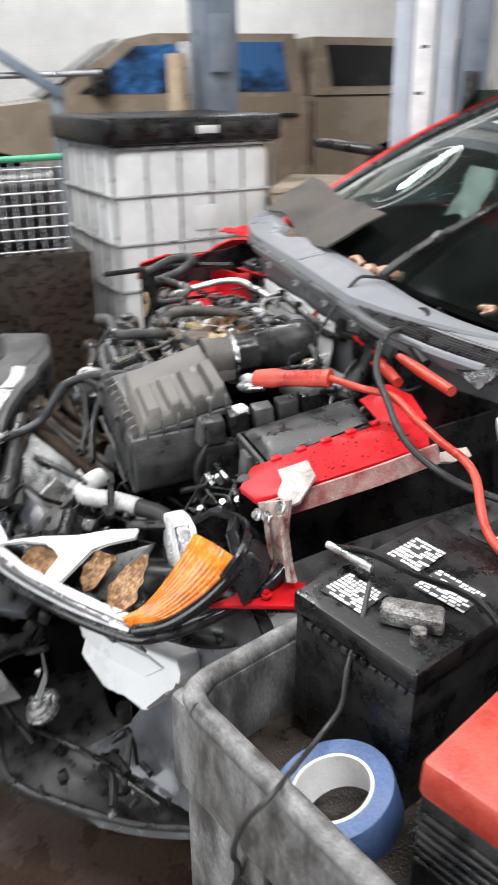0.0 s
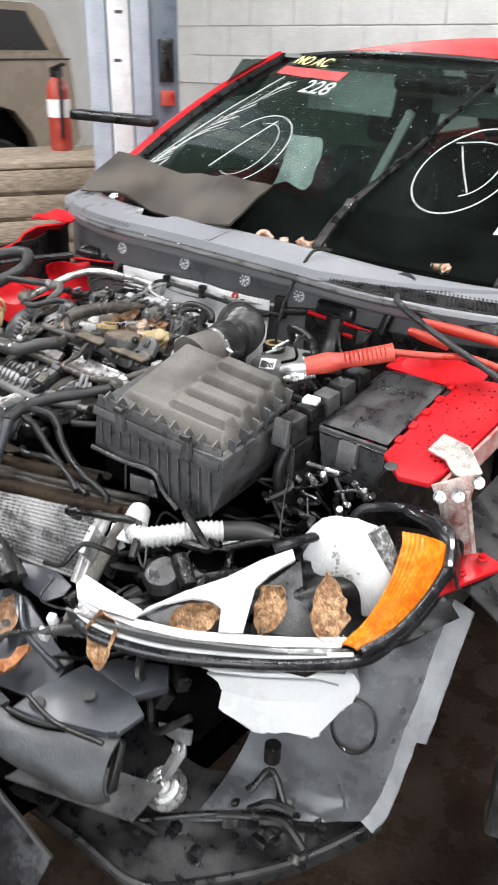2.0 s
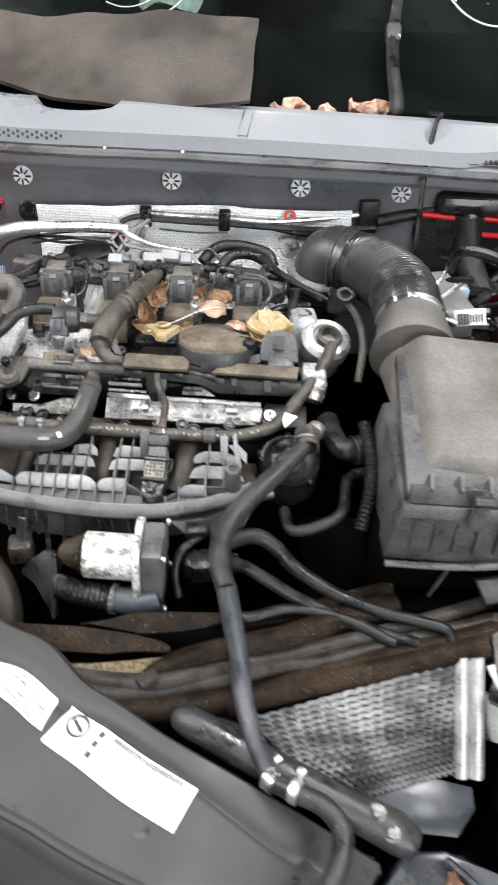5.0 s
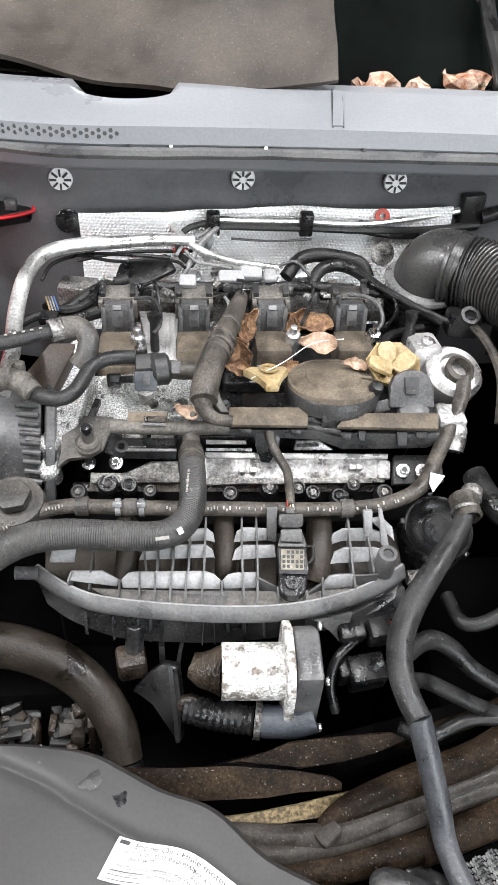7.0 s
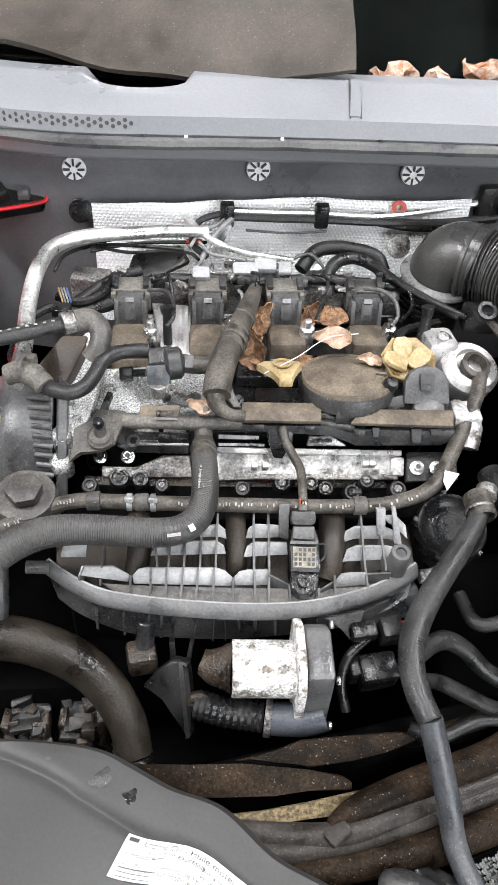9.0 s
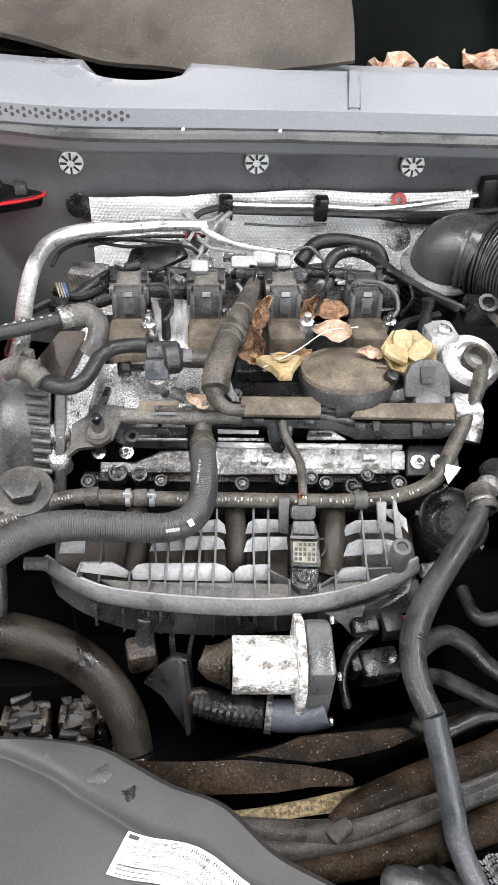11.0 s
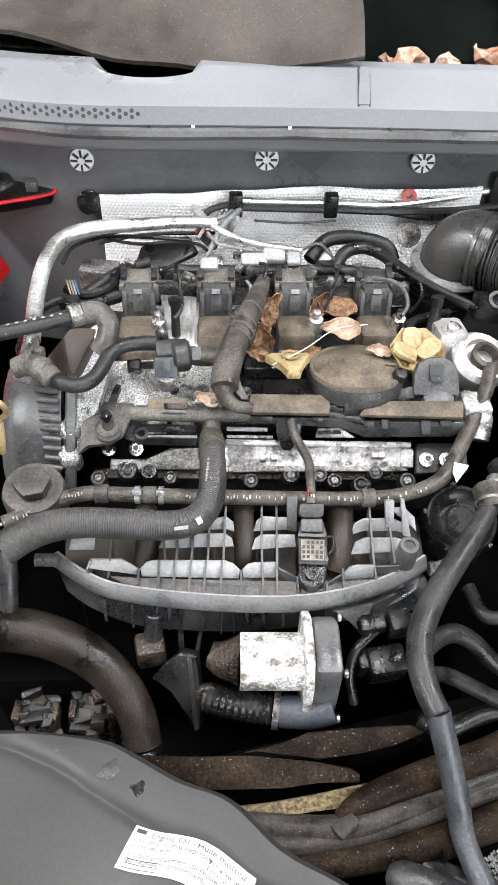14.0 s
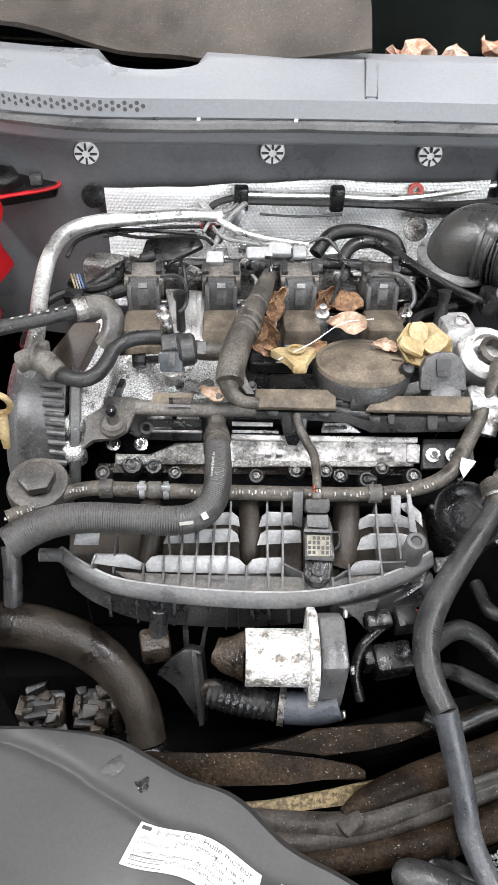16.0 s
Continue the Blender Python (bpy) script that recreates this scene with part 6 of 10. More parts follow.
for k, m in enumerate((REDP, YELLOW, WHITE)):
    part("bare_wire", tube(B(), [Vector((0.0256, -0.4133, 0.898)) + Vector((0.0022 * (k - 1), 0, 0.002)), Vector((0.0264, -0.4209, 0.893)) + Vector((0.003 * (k - 1), 0, 0.001))], 0.0009, seg=6, k=2), m, eng)

# high-pressure pump at the end
hp = part("fuel_pump", lathe(B(), [(0.028, -0.05), (0.028, -0.02), (0.033, -0.018), (0.033, 0.0), (0.028, 0.006), (0.02, 0.007), (0.018, 0.0), (0.0, 0.0)], facing((0.222, -0.252, 0.925), (0.15, -0.35, 1)), 32), SATIN, eng, "bright aluminium fuel pump")
part("pump_ring", lathe(B(), [(0.015, 0), (0.016, 0.009), (0.011, 0.011), (0.01, 0.0)], facing((0.224, -0.255, 0.927), (0.15, -0.35, 1)), 24), HOSEB, hp)
part("pump_block", box(B(), (0.192, -0.222, 0.925), (0.034, 0.04, 0.04), (-8, 0, 4), bevel=0.006), SATIN, eng, "aluminium pump block")
bolt((0.192, -0.228, 0.944), 0.011, eng, h=0.008)
part("pump_foot", box(B(), (0.205, -0.312, 0.9), (0.03, 0.03, 0.04), bevel=0.004), ALU, eng)
pc = part("pump_plug", box(B(), (0.243, -0.188, 0.945), (0.038, 0.03, 0.03), (-12, 0, -6), bevel=0.006), BLACK, eng, "black plug")
part("plug_eye", lathe(B(), [(0.011, 0), (0.011, 0.003), (0.007, 0.003), (0.007, -0.002), (0, -0.002)], facing((0.246, -0.197, 0.96), (0, -0.5, 1)), 18), DARK, pc)
part("plug_lead", tube(B(), [(0.25, -0.2, 0.95), (0.262, -0.23, 0.945), (0.268, -0.27, 0.93), (0.262, -0.31, 0.9)], 0.005, seg=8), HOSEB, eng)
part("black_post", tube(B(), [(0.1787, -0.2078, 0.93), (0.179, -0.1997, 0.95), (0.1799, -0.1979, 0.957), (0.1795, -0.1955, 0.965)], [0.009, 0.0055, 0.006, 0.0075], seg=14, k=3), BLACK, eng)
part("black_post", lathe(B(), [(0.005, 0), (0.0045, 0.034), (0.0065, 0.038), (0.007, 0.044), (0, 0.047)], facing((-0.105, -0.205, 0.92), (-0.02, 0.2, 1)), 12), BLACK, eng)
part("pump_elbow", tube(B(), [(0.2, -0.29, 0.9), (0.21, -0.32, 0.905), (0.205, -0.34, 0.89)], 0.012, seg=14), ALU, eng)

# coolant rail hose along the front, with printed marks
rail_pts = [(-0.2608, -0.4373, 0.885), (-0.2364, -0.4262, 0.887), (-0.2121, -0.4118, 0.888), (-0.1864, -0.4047, 0.888), (-0.1597, -0.4059, 0.888), (-0.1063, -0.4091, 0.888), (-0.042, -0.4118, 0.888), (0.0225, -0.4145, 0.888), (0.0768, -0.4149, 0.888), (0.1158, -0.4108, 0.888), (0.1448, -0.4016, 0.89), (0.1654, -0.3855, 0.893), (0.1835, -0.3563, 0.9), (0.2039, -0.3221, 0.91), (0.2212, -0.2902, 0.92), (0.2285, -0.2681, 0.928)]
part("coolant_hose", tube(B(), rail_pts, [0.0072, 0.0072, 0.0072, 0.0072, 0.0068, 0.0078, 0.0082, 0.0078], seg=16), HOSEB, eng, "dusty coolant hose with worn printing")
for c in ((-0.1384, -0.4071, 0.888), (-0.1159, -0.4082, 0.888)):
    ti = part("cable_tie", lathe(B(), [(0.0078, -0.0026), (0.0086, -0.0024), (0.0086, 0.0024), (0.0078, 0.0026)], facing(c, (1, 0, 0)), 20), GALV, eng, "pale cable tie")
    part("tie_head", box(B(), tuple(Vector(c) + Vector((0, -0.004, 0.0085))), (0.0085, 0.006, 0.005), (-30, 0, 0), bevel=0.001), GALV, ti)
for c, r in (((-0.1726, -0.405, 0.888), 0.0092), ((-0.1266, -0.4073, 0.888), 0.0082), ((0.0823, -0.4144, 0.888), 0.009)):
    part("hose_sleeve", lathe(B(), [(0.006, -0.007), (r, -0.006), (r, 0.006), (0.006, 0.007)], facing(c, (1, 0, 0)), 18), DUSTY, eng)
PRINTG = mat("worn_grey_print", (0.26, 0.25, 0.23), 0.8)
part("paper_tag", slab([(0.1693, -0.3846, 0.905), (0.1849, -0.3847, 0.9), (0.1693, -0.403, 0.896), (0.1666, -0.394, 0.9)], 0.0008), PAPER, eng, "white paper tag")
rngp = random.Random(17)
spine_ = resample([Vector(p) for p in smooth(rail_pts, 8)], 0.003)
for i, p in enumerate(spine_[:-1]):
    u = i / len(spine_)
    if rngp.random() < 0.5 or u > 0.93 or 0.16 < u < 0.3:
        continue
    d = (spine_[i + 1] - p).normalized()
    side = d.cross(Vector((0, -0.62, 0.78))).normalized()
    c = p + Vector((0, -0.62, 0.78)) * 0.0076 + side * rngp.uniform(-0.0012, 0.0012)
    bm = box(B(), (0, 0, 0), (rngp.uniform(0.0008, 0.0018), rngp.uniform(0.002, 0.0038), 0.0007))
    bm.transform(Matrix.Translation(c) @ Matrix((d, Vector((0, -0.62, 0.78)).cross(d).normalized(), Vector((0, -0.62, 0.78)))).transposed().to_4x4())
    part("worn_print", bm, PRINTG, eng)
hp_ = [(-0.2512, -0.4787, 0.9), (-0.2326, -0.4676, 0.905), (-0.2087, -0.4592, 0.908), (-0.1789, -0.4576, 0.91), (-0.1441, -0.4597, 0.91), (-0.1092, -0.4623, 0.91), (-0.0893, -0.459, 0.91), (-0.0762, -0.4483, 0.91), (-0.0689, -0.4299, 0.91), (-0.0665, -0.4058, 0.91), (-0.0667, -0.3777, 0.907), (-0.0676, -0.354, 0.902)]
part("heater_hose", tube(B(), hp_, [0.0155, 0.0145, 0.0138, 0.0135, 0.0132, 0.0128, 0.0125], seg=26, rib=0.00045, pitch=0.0021), HOSEG, eng, "thick corrugated grey heater hose")
part("hose_cuff", tube(B(), [(-0.0666, -0.3717, 0.907), (-0.0676, -0.355, 0.903), (-0.0674, -0.3419, 0.9)], 0.0118, seg=20, k=3), HOSEB, eng)
for c in ((-0.0675, -0.3526, 0.903), (-0.0671, -0.3607, 0.905)):
    part("cuff_band", lathe(B(), [(0.0115, -0.0016), (0.0132, -0.001), (0.0132, 0.001), (0.0115, 0.0016)], facing(c, (0, 1, -0.2)), 24), HOSEB, eng)
part("hose_riser", tube(B(), [(-0.0675, -0.3466, 0.9), (-0.0673, -0.3333, 0.905), (-0.0677, -0.3229, 0.913)], 0.0092, seg=16), HOSEB, eng)
part("paint_dab", box(B(), (-0.0946, -0.4758, 0.9235), (0.012, 0.003, 0.0008), (35, 0, 8)), PRINTG, eng)
part("paint_dab", box(B(), (-0.079, -0.4684, 0.924), (0.005, 0.006, 0.0008), (35, 0, 35)), PAPER, eng)
for k in range(16):
    c = Vector((-0.0728, -0.4211, 0.9235)).lerp(Vector((-0.0705, -0.3907, 0.921)), k / 15)
    for dx in (0, 0.0045):
        if rngp.random() < 0.8:
            part("hose_print", box(B(), (c.x + dx, c.y, c.z - 0.0006 * (dx > 0)), (rngp.uniform(0.0012, 0.0028), 0.001, 0.0006), (10, 0, 0)), PRINTG, eng)

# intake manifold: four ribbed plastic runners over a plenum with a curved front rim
# the base between ribs is dirty brown with the pits' shade in its colour
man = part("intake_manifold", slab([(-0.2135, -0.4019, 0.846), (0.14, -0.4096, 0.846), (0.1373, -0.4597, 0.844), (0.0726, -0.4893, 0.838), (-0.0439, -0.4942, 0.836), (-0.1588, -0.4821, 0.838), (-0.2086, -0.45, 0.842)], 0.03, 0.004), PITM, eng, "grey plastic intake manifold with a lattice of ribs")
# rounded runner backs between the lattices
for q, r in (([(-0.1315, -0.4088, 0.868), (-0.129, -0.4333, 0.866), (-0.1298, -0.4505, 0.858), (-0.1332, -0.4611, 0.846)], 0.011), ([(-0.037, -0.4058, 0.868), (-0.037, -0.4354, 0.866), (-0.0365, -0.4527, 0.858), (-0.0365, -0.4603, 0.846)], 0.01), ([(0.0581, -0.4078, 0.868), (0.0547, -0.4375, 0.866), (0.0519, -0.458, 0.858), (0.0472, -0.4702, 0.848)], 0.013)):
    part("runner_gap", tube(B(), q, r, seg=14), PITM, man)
STEPS = (
    # front row
    [(-0.1817, -0.476, 0.866), (-0.1791, -0.4676, 0.869), (-0.1509, -0.4683, 0.869), (-0.1364, -0.4758, 0.865), (-0.1379, -0.4776, 0.857), (-0.163, -0.4726, 0.857)],
    [(-0.1339, -0.4765, 0.865), (-0.1283, -0.4712, 0.868), (-0.1211, -0.4703, 0.869), (-0.0567, -0.4718, 0.869), (-0.049, -0.4744, 0.868), (-0.0424, -0.48, 0.865), (-0.0433, -0.4823, 0.855), (-0.1328, -0.4789, 0.856)],
    [(-0.0403, -0.48, 0.865), (-0.0356, -0.476, 0.868), (-0.0283, -0.475, 0.869), (-0.0091, -0.4748, 0.869), (-0.0084, -0.4819, 0.855), (-0.0397, -0.4818, 0.855)],
    [(0.0527, -0.4853, 0.864), (0.0585, -0.4808, 0.868), (0.0658, -0.4798, 0.869), (0.0815, -0.4802, 0.869), (0.0829, -0.4849, 0.857), (0.0543, -0.4853, 0.854)],
    # middle row
    [(-0.2003, -0.4562, 0.868), (-0.1986, -0.4471, 0.873), (-0.1936, -0.4447, 0.874), (-0.1764, -0.4451, 0.874), (-0.1783, -0.4516, 0.861)],
    [(-0.1186, -0.4567, 0.867), (-0.1144, -0.4496, 0.872), (-0.106, -0.4455, 0.875), (-0.0561, -0.4453, 0.875), (-0.0494, -0.4498, 0.873), (-0.0468, -0.4564, 0.866), (-0.0478, -0.4525, 0.866), (-0.1116, -0.4495, 0.864)],
    [(-0.0312, -0.4594, 0.867), (-0.0277, -0.4502, 0.872), (-0.0219, -0.4474, 0.875), (0.0098, -0.4481, 0.875), (0.0113, -0.4535, 0.863), (-0.026, -0.4533, 0.863)],
    [(0.0617, -0.464, 0.864), (0.0664, -0.4549, 0.871), (0.076, -0.4521, 0.874), (0.1053, -0.4528, 0.874), (0.1199, -0.4569, 0.872), (0.125, -0.4655, 0.864), (0.1064, -0.4582, 0.861), (0.0741, -0.4581, 0.861)],
    # rear row
    [(-0.0772, -0.4392, 0.872), (-0.0733, -0.4297, 0.877), (-0.0541, -0.4283, 0.879), (-0.0478, -0.4329, 0.876), (-0.0464, -0.4396, 0.87), (-0.0531, -0.4339, 0.868), (-0.0692, -0.4335, 0.868)],
    [(-0.0288, -0.44, 0.87), (-0.0253, -0.4313, 0.876), (-0.0189, -0.4291, 0.879), (0.0078, -0.431, 0.879), (0.0082, -0.4358, 0.867), (-0.0231, -0.4351, 0.867)],
    [(0.0631, -0.4454, 0.869), (0.0674, -0.436, 0.875), (0.0764, -0.4332, 0.879), (0.1035, -0.4331, 0.879), (0.1152, -0.4371, 0.876), (0.1193, -0.4453, 0.869), (0.1089, -0.4381, 0.867), (0.0763, -0.4374, 0.867)],
    [(0.1037, -0.4224, 0.882), (0.116, -0.4213, 0.882), (0.1257, -0.4314, 0.878), (0.1261, -0.4437, 0.872), (0.1209, -0.4334, 0.872), (0.1101, -0.4244, 0.874)],
)
# step faces take the paler grey, front light put into their colour
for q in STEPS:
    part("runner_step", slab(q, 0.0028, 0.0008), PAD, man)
part("ledge", slab([(-0.1627, -0.4769, 0.856), (-0.137, -0.4793, 0.855), (-0.0439, -0.4835, 0.854), (0.0501, -0.4864, 0.853), (0.0992, -0.4739, 0.856), (0.1243, -0.4663, 0.858), (0.1031, -0.4846, 0.853), (0.0493, -0.4954, 0.85), (-0.0443, -0.4985, 0.849), (-0.1059, -0.4927, 0.85), (-0.1497, -0.4844, 0.852)], 0.004, 0.0005), DUSTY, man)
RIBS = (
    [(-0.1787, -0.4691, 0.871), (-0.1821, -0.4766, 0.866)], [(-0.161, -0.4452, 0.872), (-0.1616, -0.4681, 0.87), (-0.1636, -0.4794, 0.856)], [(-0.1352, -0.4766, 0.867), (-0.1361, -0.4878, 0.853)], [(-0.1168, -0.4712, 0.871), (-0.1176, -0.4901, 0.853)],
    [(-0.1025, -0.4715, 0.871), (-0.1038, -0.4923, 0.852)], [(-0.0876, -0.4719, 0.871), (-0.0899, -0.4944, 0.852)], [(-0.0737, -0.4722, 0.871), (-0.0761, -0.4953, 0.851)], [(-0.0588, -0.4726, 0.871), (-0.0607, -0.4969, 0.851)], [(-0.0414, -0.4808, 0.867), (-0.0423, -0.4992, 0.851)],
    [(-0.02, -0.4177, 0.882), (-0.0214, -0.4476, 0.877), (-0.0221, -0.4734, 0.871), (-0.0211, -0.498, 0.851)], [(-0.006, -0.418, 0.882), (-0.0072, -0.4479, 0.877), (-0.0081, -0.4738, 0.871), (-0.0094, -0.5007, 0.851)], [(0.0102, -0.4854, 0.862), (0.0103, -0.4988, 0.851)],
    [(0.0378, -0.4882, 0.858), (0.037, -0.5013, 0.851)], [(0.0522, -0.4813, 0.868), (0.0528, -0.4993, 0.852)], [(0.0834, -0.4199, 0.882), (0.0818, -0.4499, 0.877), (0.081, -0.4778, 0.871), (0.0842, -0.4923, 0.855)], [(0.1002, -0.4411, 0.878), (0.1007, -0.458, 0.874), (0.1011, -0.4768, 0.868)],
    [(-0.1132, -0.4467, 0.876), (-0.1109, -0.4691, 0.868)], [(-0.0992, -0.44, 0.878), (-0.1011, -0.4694, 0.868)], [(-0.085, -0.4437, 0.878), (-0.0871, -0.4697, 0.868)], [(-0.0696, -0.4322, 0.88), (-0.0722, -0.4701, 0.868)], [(-0.0545, -0.4179, 0.883), (-0.0577, -0.4704, 0.868)],
    [(-0.0089, -0.4791, 0.868), (0.014, -0.4864, 0.858)], [(0.0821, -0.4801, 0.868), (0.1048, -0.4794, 0.868)], [(0.0379, -0.4894, 0.856), (0.0515, -0.4839, 0.862)])
for q in RIBS:
    part("rib", fin(q, 0.016, 0.0019), RIBM, man)
rim_top = smooth([(-0.2136, -0.4538, 0.852), (-0.1892, -0.4735, 0.852), (-0.157, -0.4903, 0.852), (-0.1057, -0.4994, 0.851), (-0.0445, -0.5051, 0.85), (0.0067, -0.5059, 0.85), (0.0485, -0.501, 0.851), (0.0865, -0.4903, 0.852), (0.1149, -0.4773, 0.854), (0.1326, -0.467, 0.856)], 5)
part("front_rim", sheet(B(), lambda u, v: rim_top[round(u * (len(rim_top) - 1))] + Vector((0, -0.0075 * math.sin(v * 2.6) + 0.004, 0.004 - 0.011 * v)), len(rim_top) - 1, 6, 0.004), RIBM, man, "smooth grey front rim")
# pale tube paints the highlight along the rim's upper edge
part("rim_highlight", tube(B(), [p + Vector((0, 0.0035, 0.0045)) for p in rim_top], 0.0018, seg=8, k=1), PAD, man)
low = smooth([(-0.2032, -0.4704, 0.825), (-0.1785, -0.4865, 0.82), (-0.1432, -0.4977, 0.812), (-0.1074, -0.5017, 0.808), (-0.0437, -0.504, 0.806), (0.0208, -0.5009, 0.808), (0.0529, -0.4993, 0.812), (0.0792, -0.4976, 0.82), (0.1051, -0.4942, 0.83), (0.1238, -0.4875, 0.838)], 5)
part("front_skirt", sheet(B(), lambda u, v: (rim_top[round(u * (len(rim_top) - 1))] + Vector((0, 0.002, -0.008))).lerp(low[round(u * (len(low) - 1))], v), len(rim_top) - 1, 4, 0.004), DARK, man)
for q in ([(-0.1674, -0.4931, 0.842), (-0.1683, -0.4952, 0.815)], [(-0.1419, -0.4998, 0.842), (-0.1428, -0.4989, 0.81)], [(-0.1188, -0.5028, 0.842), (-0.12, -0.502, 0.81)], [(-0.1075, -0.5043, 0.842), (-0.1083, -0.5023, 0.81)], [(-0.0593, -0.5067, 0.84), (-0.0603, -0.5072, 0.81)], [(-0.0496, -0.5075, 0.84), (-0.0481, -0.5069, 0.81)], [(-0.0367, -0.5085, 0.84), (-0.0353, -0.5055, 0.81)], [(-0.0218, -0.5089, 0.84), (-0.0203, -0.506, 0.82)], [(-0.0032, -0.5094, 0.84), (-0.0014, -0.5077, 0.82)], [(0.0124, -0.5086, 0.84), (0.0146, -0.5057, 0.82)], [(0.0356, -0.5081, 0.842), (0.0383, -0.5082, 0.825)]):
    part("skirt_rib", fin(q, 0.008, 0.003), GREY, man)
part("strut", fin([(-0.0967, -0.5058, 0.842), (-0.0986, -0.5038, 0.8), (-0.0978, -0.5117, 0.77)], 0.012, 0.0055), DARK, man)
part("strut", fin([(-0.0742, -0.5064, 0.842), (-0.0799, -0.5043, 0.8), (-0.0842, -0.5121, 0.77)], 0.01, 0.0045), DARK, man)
# near-black slab paints the shade under the plenum
part("underside", slab([(-0.21, -0.4512, 0.83), (-0.1605, -0.4808, 0.82), (-0.1427, -0.4934, 0.8), (0.0214, -0.5009, 0.8), (0.0753, -0.4962, 0.81), (0.0733, -0.4873, 0.835), (-0.0435, -0.4872, 0.83), (-0.1603, -0.4717, 0.83)], 0.02), TRIMSHADE, man)
part("left_spout", tube(B(), [(-0.233, -0.4575, 0.855), (-0.2216, -0.4577, 0.855), (-0.2111, -0.458, 0.855)], 0.0062, seg=14, k=3), RIBM, man)
part("right_lobe", slab([(0.0786, -0.503, 0.838), (0.1035, -0.4927, 0.842), (0.1351, -0.4773, 0.846), (0.1376, -0.4859, 0.838), (0.1267, -0.4977, 0.82), (0.1016, -0.5019, 0.81), (0.0742, -0.5036, 0.81)], 0.02, 0.004), DARK, man)
part("lobe_fin", slab([(0.0428, -0.5081, 0.838), (0.0814, -0.5019, 0.838), (0.0769, -0.5087, 0.825), (0.0693, -0.5156, 0.81), (0.0612, -0.5094, 0.822)], 0.006, 0.001), GREY, man)
part("right_spout", tube(B(), [(0.136, -0.4726, 0.852), (0.1476, -0.4716, 0.852), (0.1576, -0.4679, 0.852)], 0.007, seg=14, k=3), ALUD, man)
part("post", lathe(B(), [(0.0105, -0.03), (0.0095, 0.0), (0.0085, 0.002), (0.0052, 0.002), (0.005, -0.001), (0, -0.001)], facing((0.1119, -0.4728, 0.889), (0, -0.12, 1)), 24), RIBM, man)
part("post_hole", lathe(B(), [(0, 0.0005), (0.0042, 0.0005)], facing((0.1119, -0.4728, 0.889), (0, -0.12, 1)), 16), INK, man)
part("fin", slab([(0.0024, -0.4215, 0.9), (0.013, -0.4217, 0.9), (0.0121, -0.4425, 0.872), (0.0031, -0.4404, 0.873)], 0.005, 0.001), RIBM, man)
part("fin", slab([(0.0949, -0.4281, 0.899), (0.104, -0.4276, 0.899), (0.1046, -0.4423, 0.876), (0.0972, -0.4415, 0.876)], 0.006, 0.001), PAD, man)
part("fin", slab([(0.1094, -0.4264, 0.9), (0.1132, -0.4265, 0.9), (0.1213, -0.4472, 0.868), (0.1139, -0.4457, 0.868)], 0.005, 0.001), PAD, man)
# pressure sensor on the manifold
sn = part("pressure_sensor", slab([(0.0157, -0.4371, 0.888), (0.0353, -0.4375, 0.888), (0.0391, -0.4544, 0.884), (0.0383, -0.4772, 0.876), (0.0344, -0.4962, 0.868), (0.0264, -0.5007, 0.866), (0.0163, -0.4999, 0.866), (0.0106, -0.4932, 0.868), (0.0119, -0.4538, 0.884)], 0.018, 0.002), DARK, eng, "black pressure sensor with a worn label")
part("sensor_plug", slab([(0.0138, -0.43, 0.9), (0.037, -0.4304, 0.9), (0.0367, -0.439, 0.894), (0.0334, -0.4414, 0.892), (0.0161, -0.441, 0.892), (0.013, -0.4385, 0.894)], 0.016, 0.002), DARK, sn)
part("plug_cap", slab([(0.0203, -0.4252, 0.904), (0.0287, -0.4254, 0.904), (0.0284, -0.4311, 0.901), (0.02, -0.4309, 0.901)], 0.006, 0.001), DUSTY, sn)
part("sensor_neck", slab([(0.0149, -0.4423, 0.892), (0.0349, -0.4427, 0.892), (0.0342, -0.4539, 0.886), (0.0145, -0.4521, 0.886)], 0.006, 0.001), GREY, sn)
lab_ = [Vector(p) for p in ((0.0135, -0.4623, 0.8875), (0.0351, -0.4635, 0.8875), (0.0336, -0.4802, 0.8785), (0.0127, -0.4791, 0.8785))]
part("sensor_label", slab(lab_, 0.003, 0.0004), mat("worn_beige_label", (0.16, 0.145, 0.11), 0.7, col2=(0.3, 0.28, 0.23), scale=60), sn, "worn beige label")
for i in range(5):
    for j in range(4):
        if (i * 3 + j * 5) % 7 == 0:
            continue
        c = lab_[0].lerp(lab_[1], 0.12 + 0.19 * i).lerp(lab_[3].lerp(lab_[2], 0.12 + 0.19 * i), 0.16 + 0.23 * j)
        part("label_print", box(B(), (c.x, c.y, c.z + 0.0006), (0.0026, 0.003, 0.0006), (35, 0, 0)), INK, sn)
for q in ([(0.0107, -0.482, 0.88), (0.0362, -0.4838, 0.88), (0.0363, -0.4849, 0.878), (0.0108, -0.483, 0.878)], [(0.0115, -0.4554, 0.887), (0.0364, -0.4566, 0.887), (0.0363, -0.4591, 0.886), (0.0114, -0.4579, 0.886)]):
    part("sensor_step", slab(q, 0.004), GREY, sn)
part("sensor_screw", lathe(B(), [(0.0065, 0), (0.006, 0.002), (0.003, 0.002), (0.0025, 0.0005), (0, 0.0005)], facing((0.0222, -0.4909, 0.873), (0, -0.4, 1)), 16), BLACK, sn)
part("sensor_foot", slab([(0.0169, -0.4993, 0.866), (0.0276, -0.4996, 0.866), (0.0272, -0.5002, 0.858), (0.0185, -0.5, 0.858)], 0.005, 0.001), GREY, sn)
